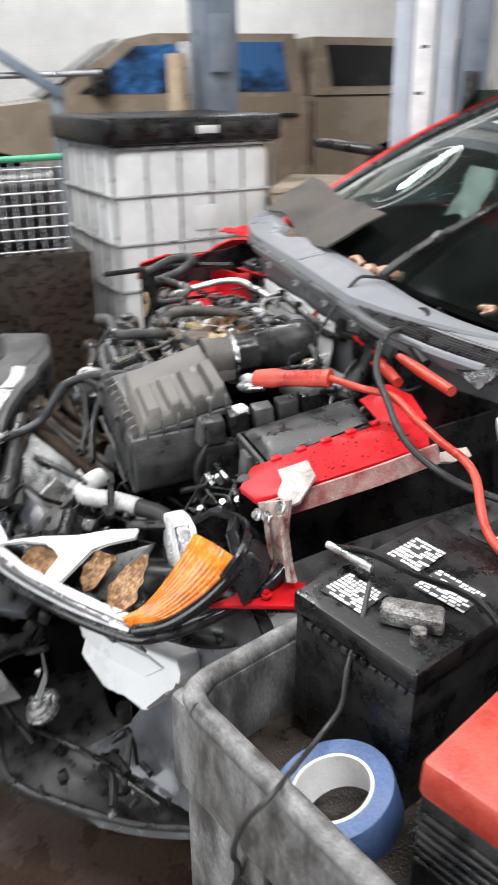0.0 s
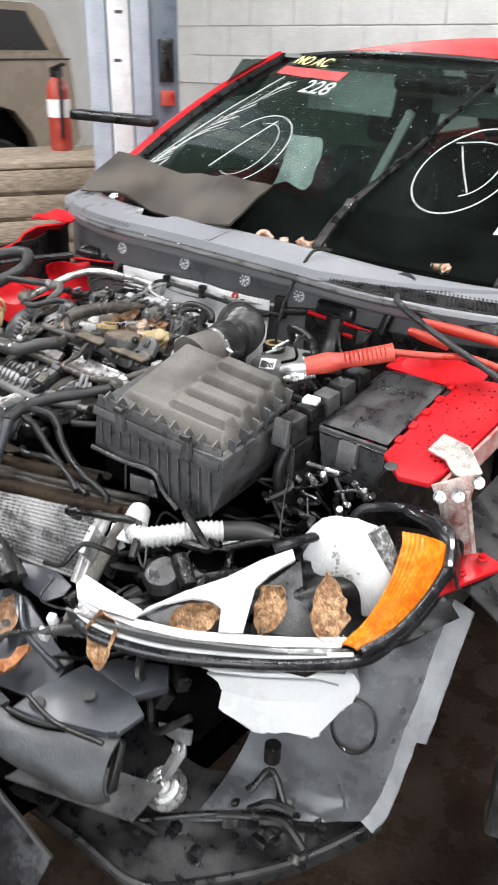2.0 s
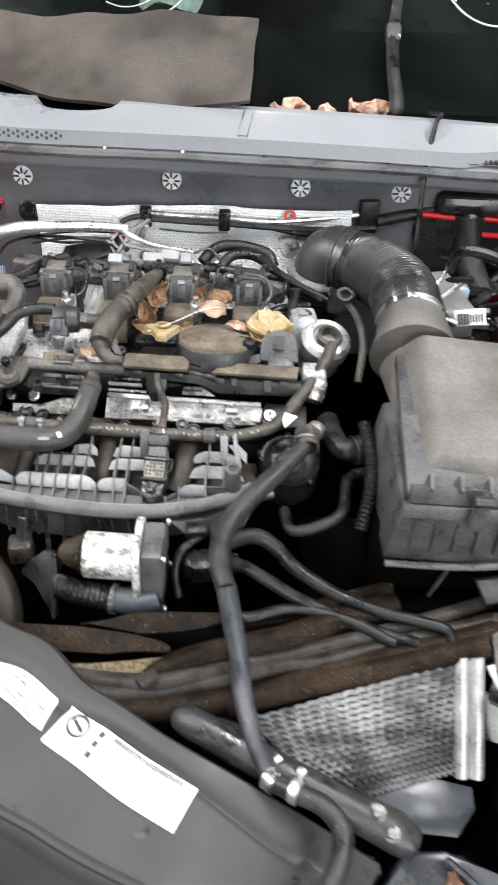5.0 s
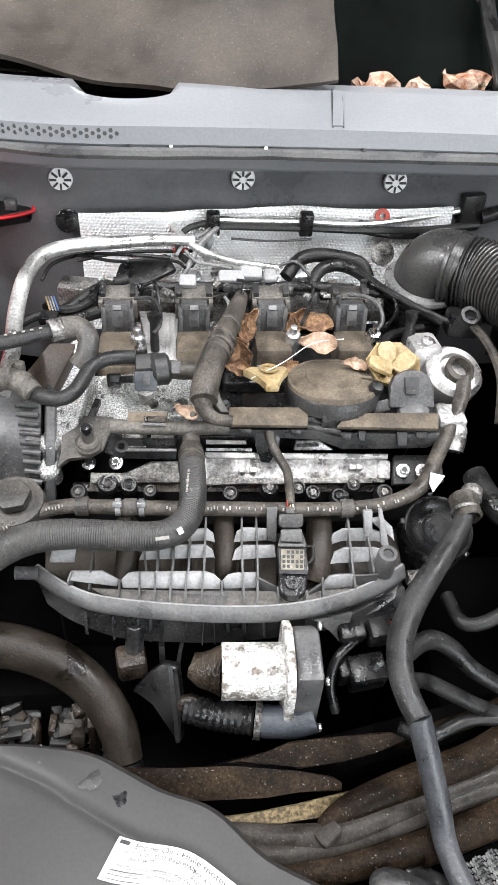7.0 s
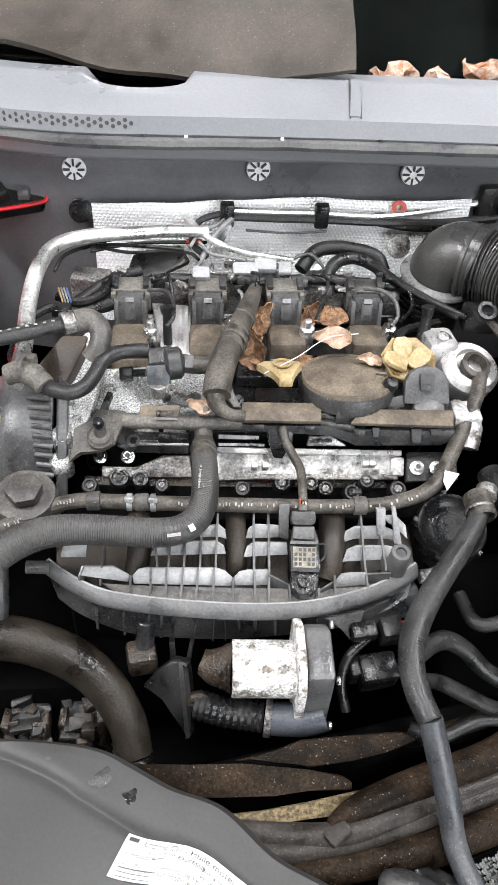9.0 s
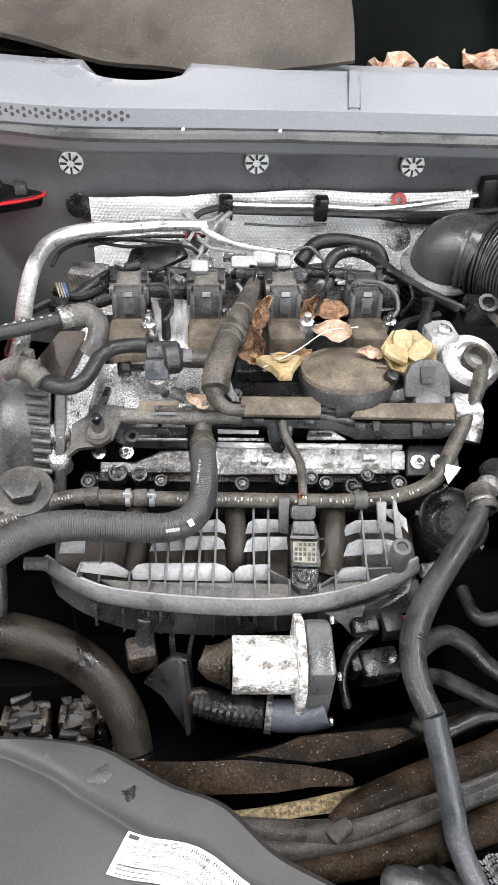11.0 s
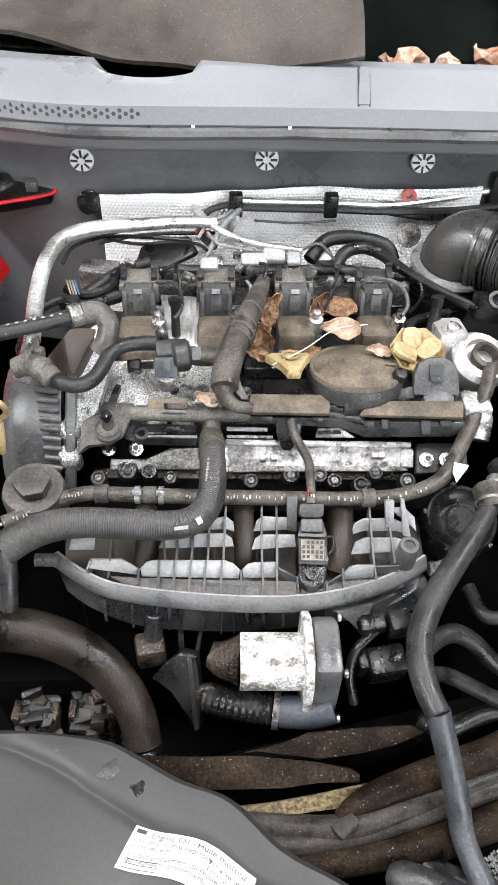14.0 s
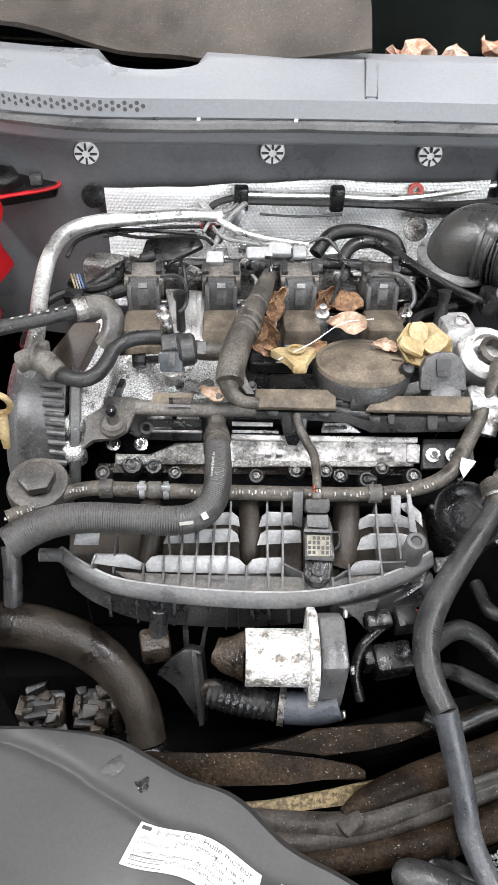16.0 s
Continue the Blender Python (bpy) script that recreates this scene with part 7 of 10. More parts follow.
part("sensor_loop", tube(B(), [(0.0359, -0.4606, 0.888), (0.0431, -0.4615, 0.888), (0.0424, -0.4706, 0.884), (0.0383, -0.4739, 0.88)], 0.0012, seg=6), BLACK, sn)

# throttle body
tb = part("throttle_body", tube(B(), [(-0.044, -0.548, 0.822), (-0.01, -0.549, 0.822), (0.013, -0.55, 0.822)], 0.0255, seg=30, k=3), CORR, eng, "white-corroded aluminium throttle body")
part("tail", crumple(tube(B(), [(-0.07, -0.54, 0.82), (-0.056, -0.545, 0.821), (-0.043, -0.547, 0.822)], [0.012, 0.017, 0.024], seg=20, k=4), 0.002, 0.012), RUST, tb)
part("flange", prism(B(), [(-0.036, -0.046), (0.02, -0.044), (0.036, -0.02), (0.036, 0.03), (0.02, 0.044), (-0.02, 0.042), (-0.036, 0.02)], 0.008, facing((0.011, -0.55, 0.82), (1, 0, 0)), 0.002), CORR, tb)
part("gear_case", prism(B(), [(-0.03, -0.048), (0.02, -0.046), (0.034, -0.024), (0.034, 0.026), (0.018, 0.042), (-0.03, 0.038)], 0.024, facing((0.0195, -0.55, 0.818), (1, 0, 0)), 0.005), RIBM, tb, "grey plastic gear case")
for dy, dz in ((-0.03, 0.034), (0.024, 0.036), (-0.034, -0.04), (0.028, -0.036)):
    part("screw", cyl(B(), (0.043, -0.55 + dy, 0.82 + dz), (0.047, -0.55 + dy, 0.82 + dz), 0.004, seg=8), STEEL, tb)
part("lower_hose", tube(B(), [(-0.075, -0.56, 0.78), (-0.045, -0.57, 0.782), (-0.015, -0.575, 0.782)], 0.0145, seg=16, rib=0.0015, pitch=0.006), BLACK, tb)
part("coupler_ring", tube(B(), [(-0.014, -0.576, 0.783), (-0.008, -0.577, 0.783)], 0.017, seg=18, k=2), ALUD, tb)
part("coupler", tube(B(), [(-0.008, -0.577, 0.783), (0.02, -0.58, 0.785), (0.04, -0.578, 0.79)], 0.015, seg=16, k=3), mat("blue_grey_coupler", (0.028, 0.032, 0.04), 0.45), tb)
part("pulley_nut", lathe(B(), [(0.0105, 0), (0.0105, 0.005), (0.006, 0.007), (0, 0.007)], facing((-0.0736, -0.5587, 0.785), (0, -0.8, 0.5)), 14), RUST, eng)
part("port_sensor", box(B(), (-0.127, -0.516, 0.79), (0.028, 0.026, 0.028), (0, 0, 10), bevel=0.005), RUST, eng, "rusty brown sensor")
part("port_stem", cyl(B(), (-0.124, -0.51, 0.8), (-0.122, -0.5, 0.83), 0.009, seg=14), DARK, eng)
part("support_leg", slab([(-0.0978, -0.5252, 0.8), (-0.0837, -0.5291, 0.8), (-0.0804, -0.5545, 0.775), (-0.081, -0.5736, 0.74), (-0.0873, -0.5707, 0.74), (-0.1055, -0.5441, 0.765), (-0.1278, -0.5395, 0.775), (-0.1137, -0.5319, 0.79)], 0.012, 0.003), BLACK, eng, "black fan-shaped support")
part("leg_rib", fin([(-0.0904, -0.5294, 0.803), (-0.0841, -0.5722, 0.743)], 0.006, 0.004), DARK, eng)
for c, s, m in (((0.075, -0.527, 0.845), (0.024, 0.016, 0.016), BLACK), ((0.1, -0.525, 0.842), (0.02, 0.02, 0.026), BLACK), ((0.088, -0.55, 0.815), (0.034, 0.026, 0.03), BLACK), ((0.116, -0.545, 0.815), (0.014, 0.016, 0.02), BLACK), ((0.07, -0.545, 0.81), (0.016, 0.02, 0.026), RUBBER)):
    part("side_plug", box(B(), c, s, (10, 0, 8), bevel=0.003), m, eng)
for i, m in enumerate((REDP, YELLOW, WHITE)):
    part("lead", tube(B(), [(0.11, -0.52 - 0.004 * i, 0.85), (0.122, -0.522 - 0.004 * i, 0.846)], 0.0013, seg=6, k=2), m, eng)
part("lead_loop", tube(B(), [(0.08, -0.53, 0.84), (0.06, -0.545, 0.83), (0.055, -0.56, 0.81), (0.06, -0.575, 0.79)], 0.0045, seg=10), BLACK, eng)

# oil filter cap, oil cap at the left
FCM = facing((0.178, -0.42, 0.862), (0.02, -0.35, 1))
fc = part("oil_filter_cap", lathe(B(), [(0.036, -0.05), (0.036, -0.003), (0.0345, 0.0), (0.032, -0.001), (0.029, -0.007), (0.02, -0.012), (0.016, -0.012)], FCM, 48), BLACK, eng, "black dished oil filter cap")
part("button", lathe(B(), [(0.0165, -0.014), (0.016, -0.006), (0.0135, -0.003), (0.0, -0.0025)], FCM, 36), DARK, fc)
for k in range(5):
    bm = box(B(), (0.0365, 0, -0.006), (0.005, 0.006, 0.012), bevel=0.001, seg=1)
    bm.transform(FCM @ pose(0, 0, 0, 0, 0, 72 * k + 20))
    part("lug", bm, BLACK, fc)
cap = part("filler_cap", lathe(B(), [(0.03, -0.03), (0.03, -0.004), (0.028, 0.002), (0.018, 0.004), (0.0, 0.004)], facing((-0.2361, -0.4041, 0.895), (0, -0.15, 1)), 40), DUSTY, eng, "dark oil filler cap")
part("grip", prism(B(), [(0.0185 * math.cos(math.tau * k / 6 + 0.2), 0.0185 * math.sin(math.tau * k / 6 + 0.2)) for k in range(6)], 0.011, facing((-0.2351, -0.4056, 0.9), (0, -0.15, 1)), 0.003), DUSTY, cap)
ring_c = Vector((-0.012, 0.0, 0.0)) + Vector((-0.2651, -0.3394, 0.937))
dsr = thing("dipstick", "yellow plastic dipstick handle beside the engine", "dipstick", tuple(ring_c))
part("ring", tube(B(), [ring_c + Vector((0.012 * math.cos(a), -0.004 * math.sin(a), 0.016 * math.sin(a))) for a in (math.tau * k / 12 for k in range(13))], 0.0032, seg=10), YELLOW, dsr)
part("stem", tube(B(), [ring_c + Vector((0, 0, -0.016)), ring_c + Vector((0.001, -0.004, -0.03)), ring_c + Vector((0.002, -0.01, -0.05))], [0.007, 0.006, 0.0035], seg=12), YELLOW, dsr)
# alternator deep at the left
for x0 in (-0.238, -0.186):
    al = part("alternator", crumple(box(B(), (x0, -0.52, 0.68), (0.036, 0.05, 0.09), (0, 0, 0), bevel=0.006), 0.006, 0.02), BLACK, eng, "grimy alternator casting")
    for s in (-1, 1):
        part("fin", crumple(box(B(), (x0 + s * 0.018, -0.545, 0.712), (0.008, 0.02, 0.05), (0, 0, 6 * s), bevel=0.002), 0.004, 0.01), RUST, al)
    for k in range(4):
        part("fin", crumple(box(B(), (x0 + 0.004 * (k % 2), -0.552, 0.73 - k * 0.018), (0.034 - 0.006 * (k % 2), 0.012, 0.006), (0, 0, 6), bevel=0.0015), 0.003, 0.012), RUST if k % 2 else BLACK, al)
rnga = random.Random(8)
for k in range(34):
    x, y = (rnga.uniform(-0.262, -0.215) if k % 2 else rnga.uniform(-0.205, -0.165)), rnga.uniform(-0.575, -0.525)
    part("casting_lump", crumple(box(B(), (x, y, 0.715 + rnga.uniform(-0.01, 0.022)), (rnga.uniform(0.008, 0.022), rnga.uniform(0.006, 0.014), rnga.uniform(0.008, 0.02)), (rnga.uniform(-25, 25), 0, rnga.uniform(-30, 30)), bevel=0.002), 0.004, 0.008, k), rnga.choice((RUST, RUST, BLACK, PITM, DUSTY)), eng)
# filler shell, its near-black colour standing in for shade round the alternator
part("alternator_shell", crumple(box(B(), (-0.21, -0.49, 0.68), (0.16, 0.07, 0.14), bevel=0.02), 0.006, 0.03), TRIMSHADE, eng)

# dead leaves, string and stones among the coils
def leaf(c, size, rot, seed, material=LEAF, toward=None):
    """A pointed, curled leaf with a midrib and a ragged margin."""
    def f(u, v):
        s = 2 * u - 1
        w = 0.36 * size * max(0.02, math.sin(math.pi * v ** 0.8)) ** 0.75 * (1 + 0.3 * noise.noise(Vector((v * 5, s * 1.5, seed))))
        return Vector((s * w, (v - 0.5) * size * 1.35, 0.24 * size * s * s + 0.015 * size * abs(s) * math.sin(v * 26) + 0.14 * size * math.sin(v * 3.5 + seed)))
    bm = sheet(B(), f, 10, 20, 0.0006)
    crumple(bm, size * 0.13, size * 0.4, seed)
    bm.transform(facing(c, toward) @ pose(0, 0, 0, *rot) if toward else pose(*c, *rot))
    return solid("dry_leaf", bm, material, "curled dry brown leaf", "leaf", group="dry leaves")


def stone(c, size, seed, rot=0):
    bm = B()
    bmesh.ops.create_icosphere(bm, subdivisions=2, radius=size / 2)
    bm.transform(Matrix.Diagonal((1.3, 1, 0.7, 1)))
    crumple(bm, size * 0.5, size * 0.45, seed)
    bm.transform(pose(*c, 0, 0, rot))
    return solid("stone", bm, STONE, "rough pinkish broken stone", "stone", group="stones", angle=12)


PALE = mat("pale_dry_leaf", (0.29, 0.19, 0.125), 0.8, col2=(0.45, 0.33, 0.25), scale=60, bump=0.4)
UP = (0.05, -0.55, 0.83)
leaf((0.0705, -0.2281, 0.945), 0.03, (0, 0, 70), 1, PALE, UP)
leaf((-0.0143, -0.2078, 0.935), 0.034, (10, 20, -20), 2, LEAF, UP)
leaf((-0.0042, -0.1893, 0.94), 0.034, (-15, 25, -35), 3, LEAF, UP)
leaf((-0.0108, -0.2259, 0.93), 0.03, (10, -25, 15), 4, LEAF, UP)
leaf((-0.0194, -0.2346, 0.92), 0.024, (20, -10, 70), 5, LEAF, UP)
leaf((0.1057, -0.2648, 0.944), 0.02, (10, 10, 80), 6, PALE, UP)
leaf((-0.072, -0.3227, 0.936), 0.018, (10, -20, 60), 7, PALE, UP)
leaf((0.0707, -0.1712, 0.93), 0.04, (0, 20, 60), 8, LEAF, UP)
leaf((0.0378, -0.2482, 0.93), 0.018, (0, 5, 95), 9, LEAF, UP)
leaf((0.0541, -0.1725, 0.935), 0.028, (0, -25, 130), 10, LEAF, UP)
solid("string", tube(B(), [(-0.005, -0.285, 0.945), (0.03, -0.265, 0.95), (0.065, -0.235, 0.952), (0.1, -0.225, 0.95)], 0.0005, seg=5), PAPER, "thin pale string across the engine", "string")

# pipes and wires on the bulkhead
acp = thing("coolant_pipe", "thick satin aluminium coolant pipe curving round the engine", "pipe", (-0.2, -0.15, 0.9))
part("pipe", tube(B(), [(-0.06, -0.062, 0.975), (-0.1, -0.07, 0.98), (-0.15, -0.08, 0.982), (-0.2, -0.088, 0.982), (-0.232, -0.106, 0.98), (-0.247, -0.146, 0.975), (-0.251, -0.199, 0.965), (-0.249, -0.257, 0.955), (-0.255, -0.3, 0.94)], [0.006, 0.0072, 0.0078, 0.0082, 0.0086, 0.0088, 0.0088, 0.0088], seg=18), PIPE, acp)
hh = thing("vacuum_hose", "grey printed hose with a metal banjo end", "hose", (-0.24, -0.27, 0.96))
part("tube", tube(B(), [(-0.3, -0.295, 0.985), (-0.274, -0.284, 0.985), (-0.238, -0.271, 0.985), (-0.196, -0.252, 0.985)], 0.0076, seg=14), HOSE, hh)
part("ferrule", tube(B(), [(-0.207, -0.257, 0.985), (-0.196, -0.252, 0.985)], 0.0115, seg=14, k=2), ALUD, hh)
part("banjo", tube(B(), [(-0.196, -0.252, 0.985), (-0.18, -0.246, 0.982), (-0.17, -0.256, 0.975), (-0.172, -0.27, 0.965), (-0.18, -0.276, 0.955)], 0.0085, seg=12, flat=1.3), DUSTY, hh)
for i in range(7):
    part("print", box(B(), (-0.262 + i * 0.008, -0.2815 + i * 0.0028, 0.9945), (0.003, 0.0022, 0.0005), (0, 0, 20)), PRINTG, hh)
wl = thing("bulkhead_loom", "grey and black cables clipped across the heat shield", "cables", (0.12, -0.03, 0.98))
part("cable", tube(B(), [(-0.045, -0.034, 0.988), (0.02, -0.032, 0.985), (0.078, -0.033, 0.985), (0.14, -0.036, 0.984), (0.2, -0.03, 0.987), (0.286, -0.012, 0.992)], 0.0042, seg=8), PIPE, wl)
part("cable", tube(B(), [(-0.045, -0.036, 0.98), (0.03, -0.036, 0.978), (0.078, -0.037, 0.978), (0.15, -0.038, 0.976), (0.22, -0.03, 0.972), (0.3, -0.02, 0.975)], 0.0048, seg=8), HOSE, wl)
part("cable", tube(B(), [(-0.04, -0.034, 0.984), (-0.07, -0.04, 0.975), (-0.078, -0.055, 0.955), (-0.06, -0.07, 0.945)], 0.004, seg=8), HOSE, wl)
part("cable", tube(B(), [(0.14, -0.035, 0.976), (0.19, -0.035, 0.968), (0.24, -0.03, 0.966), (0.27, -0.03, 0.97)], 0.005, seg=8), RUBBER, wl)
for x in (-0.036, 0.078):
    part("clip", box(B(), (x, -0.036, 0.983), (0.017, 0.014, 0.03), (0, 0, 0), bevel=0.003), BLACK, wl)
part("white_clip", box(B(), (-0.04, -0.045, 0.962), (0.009, 0.009, 0.03), (0, 25, 0), bevel=0.003), GALV, wl)
part("red_clip", lathe(B(), [(0.004, 0), (0.009, 0.001), (0.009, 0.004), (0.004, 0.004)], facing((0.172, -0.03, 0.992), (0, -1, 0.3)), 18), REDP, wl, "red plastic clip")
part("shield_washer", lathe(B(), [(0.015, 0), (0.014, 0.002), (0, 0.003)], facing((0.175, -0.052, 0.952), (0, -1, 0.4)), 18), ALUD, wl)
part("end_bracket", box(B(), (0.288, -0.015, 0.99), (0.03, 0.014, 0.05), (0, 0, 10), bevel=0.004), BLACK, wl)
for z in (0.955, 0.945):
    part("thin_wire", tube(B(), [(-0.2, -0.06, z), (-0.14, -0.05, z + 0.006), (-0.06, -0.05, z + 0.008)], 0.0022, seg=6), BLACK, wl)
    part("red_sleeve", tube(B(), [(-0.085, -0.049, z + 0.008), (-0.066, -0.049, z + 0.008)], 0.0035, seg=8, k=2), REDP, wl)

# ---- front end ----
PANEL = mat("dusty_grey_panel", (0.026, 0.0255, 0.025), 0.5, col2=(0.042, 0.041, 0.0402), scale=6, lo=0.3, hi=0.75, grain=0.07, bump=0.04, spec=0.35)
PANELS = mat("scuffed_grey_bumper_skin", (0.025, 0.027, 0.029), 0.4, col2=(0.06, 0.063, 0.066), scale=10)
BLUEG = mat("blue_grey_plastic_panel", (0.025, 0.028, 0.033), 0.42, col2=(0.047, 0.052, 0.061), scale=7, grain=0.1, bump=0.05, specks=0.1)
fp = thing("lock_panel", "bent grey plastic lock panel with two white stickers", "body panel", (0.05, -0.75, 0.5))
EDGE = smooth([(-0.36, -0.612, 0.84), (-0.3, -0.614, 0.84), (-0.2392, -0.6164, 0.842), (-0.1938, -0.6202, 0.842), (-0.1527, -0.628, 0.842), (-0.1252, -0.6418, 0.84), (-0.0939, -0.6585, 0.836), (-0.055, -0.672, 0.83), (-0.0169, -0.7056, 0.82), (0.0231, -0.7256, 0.812), (0.0675, -0.7481, 0.8), (0.1211, -0.7671, 0.782), (0.2072, -0.7944, 0.742), (0.272, -0.806, 0.692)], 4)


def panel_flat(u, v):
    i = min(int(u * (len(EDGE) - 1)), len(EDGE) - 2)
    p = EDGE[i].lerp(EDGE[i + 1], u * (len(EDGE) - 1) - i)
    w = 1.0 - 0.35 * max(0, u - 0.55)
    return p + Vector((-0.075 * v * w, -0.125 * v * w, -0.012 * v))


def panel_uv(x, y):
    """Where on the lock panel (x, y) lies."""
    u, v, du, dv = 0.5, 0.5, 0.5, 0.5
    for _ in range(7):
        u, v = min(((u + du * a / 8, v + dv * b / 8) for a in range(-8, 9) for b in range(-8, 9) if 0 <= u + du * a / 8 <= 1), key=lambda q: (panel_flat(*q).x - x) ** 2 + (panel_flat(*q).y - y) ** 2)
        du, dv = du / 5, dv / 5
    return u, v


# the groove runs straight across the panel while its edge curves away
GROOVE = [(0.0, 0.05)] + sorted(panel_uv(x, y) for x, y in ((-0.2387, -0.6277), (-0.168, -0.6635), (-0.102, -0.697), (-0.0434, -0.727), (0.0143, -0.746), (0.0698, -0.772), (0.1226, -0.8), (0.172, -0.824))) + [(1.01, 0.3)]


def groove_at(u):
    for (a, b), (c, d) in zip(GROOVE, GROOVE[1:]):
        if u <= c:
            return b + (d - b) * (u - a) / max(1e-6, c - a)
    return d


def panel_at(u, v):
    g = (v - groove_at(u)) / 0.035
    groove = -0.004 * math.exp(-g * g) - 0.003 / (1 + math.exp(max(-50, min(50, -3 * g))))
    drop = -0.012 * (1 - min(1, v / 0.05)) ** 2 - 0.014 * max(0, (v - 0.94) / 0.06) ** 2
    return panel_flat(u, v) + Vector((0, 0, groove + drop))


part("panel", sheet(B(), panel_at, 90, 48, 0.004), PANEL, fp)
part("rear_skirt", sheet(B(), lambda u, v: panel_at(u, 0.0) + Vector((0.004, 0.006 * v, -0.004 - 0.05 * v)), 40, 3, 0.004), DARK, fp)
part("front_skirt", sheet(B(), lambda u, v: panel_at(u, 1.0) + Vector((-0.012 * v, -0.02 * v, -0.04 * v)), 40, 3, 0.004), PANEL, fp)
part("front_bead", tube(B(), [panel_at(0.04 + 0.94 * k / 20, 0.93) + Vector((0, 0, 0.003)) for k in range(21)], 0.005, seg=8, k=2), PANEL, fp)
part("end_tab", slab([panel_at(0.93, 0.1) + Vector((0, 0, 0.006)), panel_at(1.0, 0.1) + Vector((0, 0, 0.006)), panel_at(1.0, 0.5) + Vector((0, 0, 0.006)), panel_at(0.93, 0.5) + Vector((0, 0, 0.006))], 0.005, 0.001), DARK, fp)
for a, b in ((0.955, 0.2), (0.95, 0.75), (0.88, 0.8)):
    part("panel_screw", lathe(B(), [(0.008, 0), (0.0075, 0.003), (0.004, 0.003), (0.0035, 0.0015), (0, 0.0015)], facing(tuple(panel_at(a, b) + Vector((0, 0, 0.004))), (0, 0, 1)), 14), DARK, fp)
for a, b, r in ((0.245, 0.1, 0.0035), (0.4, 0.13, 0.007), (0.41, 0.16, 0.0055), (0.335, 0.13, 0.011), (0.81, 0.62, 0.008), (0.66, 0.87, 0.006)):
    part("stain", crumple(lathe(B(), [(0, 0.0012), (r * 0.8, 0.001), (r, 0)], pose(*(panel_at(a, b) + Vector((0, 0, 0.0032)))), 14), 0.0012, 0.006), DARK, fp)


class Label:
    """A paper sticker over four corners on the panel: across a, down b."""

    def __init__(self, corners, label):
        self.c = [panel_uv(x, y) for x, y, z in corners]
        p, q, r = self.at(0, 0), self.at(1, 0), self.at(0, 1)
        self.w, self.h = (q - p).length, (r - p).length
        self.n = (q - p).cross(p - r).normalized()
        self.ob = part("sticker", sheet(B(), lambda a, b: self.at(a, b), 24, 10, 0.0006), PAPER, fp, label)

    def at(self, a, b, lift=0.0):
        (u0, v0), (u1, v1), (u2, v2), (u3, v3) = self.c
        u = (u0 + (u1 - u0) * a) * (1 - b) + (u3 + (u2 - u3) * a) * b
        v = (v0 + (v1 - v0) * a) * (1 - b) + (v3 + (v2 - v3) * a) * b
        return panel_at(u, v) + Vector((0, 0, 0.0052 + lift))

    def bar(self, a, b, w, h, name="print_line"):
        part(name, sheet(B(), lambda u, v: self.at(a + w * u, b + h * v, 0.0012), 2, 1, 0.0003), INK, self.ob)

    def words(self, body, size, a, b):
        txt = bpy.data.curves.new("sticker_text", "FONT")
        txt.body, txt.size, txt.extrude = body, size, 0.0001
        tob = bpy.data.objects.new("sticker_text", txt)
        scene.collection.objects.link(tob)
        bpy.context.view_layer.update()
        tm = bpy.data.meshes.new_from_object(tob.evaluated_get(bpy.context.evaluated_depsgraph_get()))
        bpy.data.objects.remove(tob)
        bpy.data.curves.remove(txt)
        wb = B()
        wb.from_mesh(tm)
        for vert in wb.verts:
            vert.co = self.at(a + vert.co.x / self.w, b - vert.co.y / self.h, 0.0012 + vert.co.z)
        part("sticker_text", wb, INK, self.ob)


oil = Label(((-0.1271, -0.6913, 0.84), (-0.0373, -0.7272, 0.828), (-0.0475, -0.7581, 0.824), (-0.1421, -0.7199, 0.838)), "white sticker with rows of small print")
oil.words("Engine Oil - Huile moteur", 0.0072, 0.17, 0.2)
for k, words in enumerate(("Use only oil that expressly", "complies with", "Utilisez uniquement de l'huile", "qui satisfait express\u00e9ment")):
    oil.words(words, 0.0058, 0.05, 0.36 + 0.13 * k + (0.06 if k > 1 else 0))
oil.words("For a list of", 0.005, 0.66, 0.4)
oil.words("Pour une liste", 0.005, 0.66, 0.54)
oil.bar(0.03, 0.06, 0.09, 0.1, "oil_mark")
for k in range(5):
    oil.bar(0.05 + 0.6 * (k % 2), 0.74 + 0.05 * k, 0.28, 0.018)
blank = Label(((-0.0228, -0.7328, 0.826), (0.0973, -0.7882, 0.795), (0.0777, -0.8273, 0.78), (-0.0456, -0.7667, 0.795)), "blank white sticker with a small round mark")
rc = blank.at(0.14, 0.3, 0.0012)
part("round_mark", lathe(B(), [(0.0085, 0), (0.011, 0), (0.011, 0.0006), (0.0085, 0.0006)], facing(tuple(rc), tuple(blank.n)), 24), INK, blank.ob)
part("mark_bar", fin([rc + Vector((-0.004, 0.006, 0.001)), rc + Vector((0.004, -0.006, 0.001))], 0.001, 0.003), INK, blank.ob)
for a, b in ((0.3, 0.12), (0.3, 0.36), (0.31, 0.62)):
    blank.bar(a, b, 0.045, 0.12, "print_block")
for k in range(34):
    blank.bar(0.41 + 0.0155 * k, 0.06, 0.009, 0.09 + 0.03 * (k % 3 == 0), "print_dash")

rb_ = thing("support_bar", "grey rounded bar with bolted end behind the lock panel", "body panel", (0.19, -0.74, 0.7))
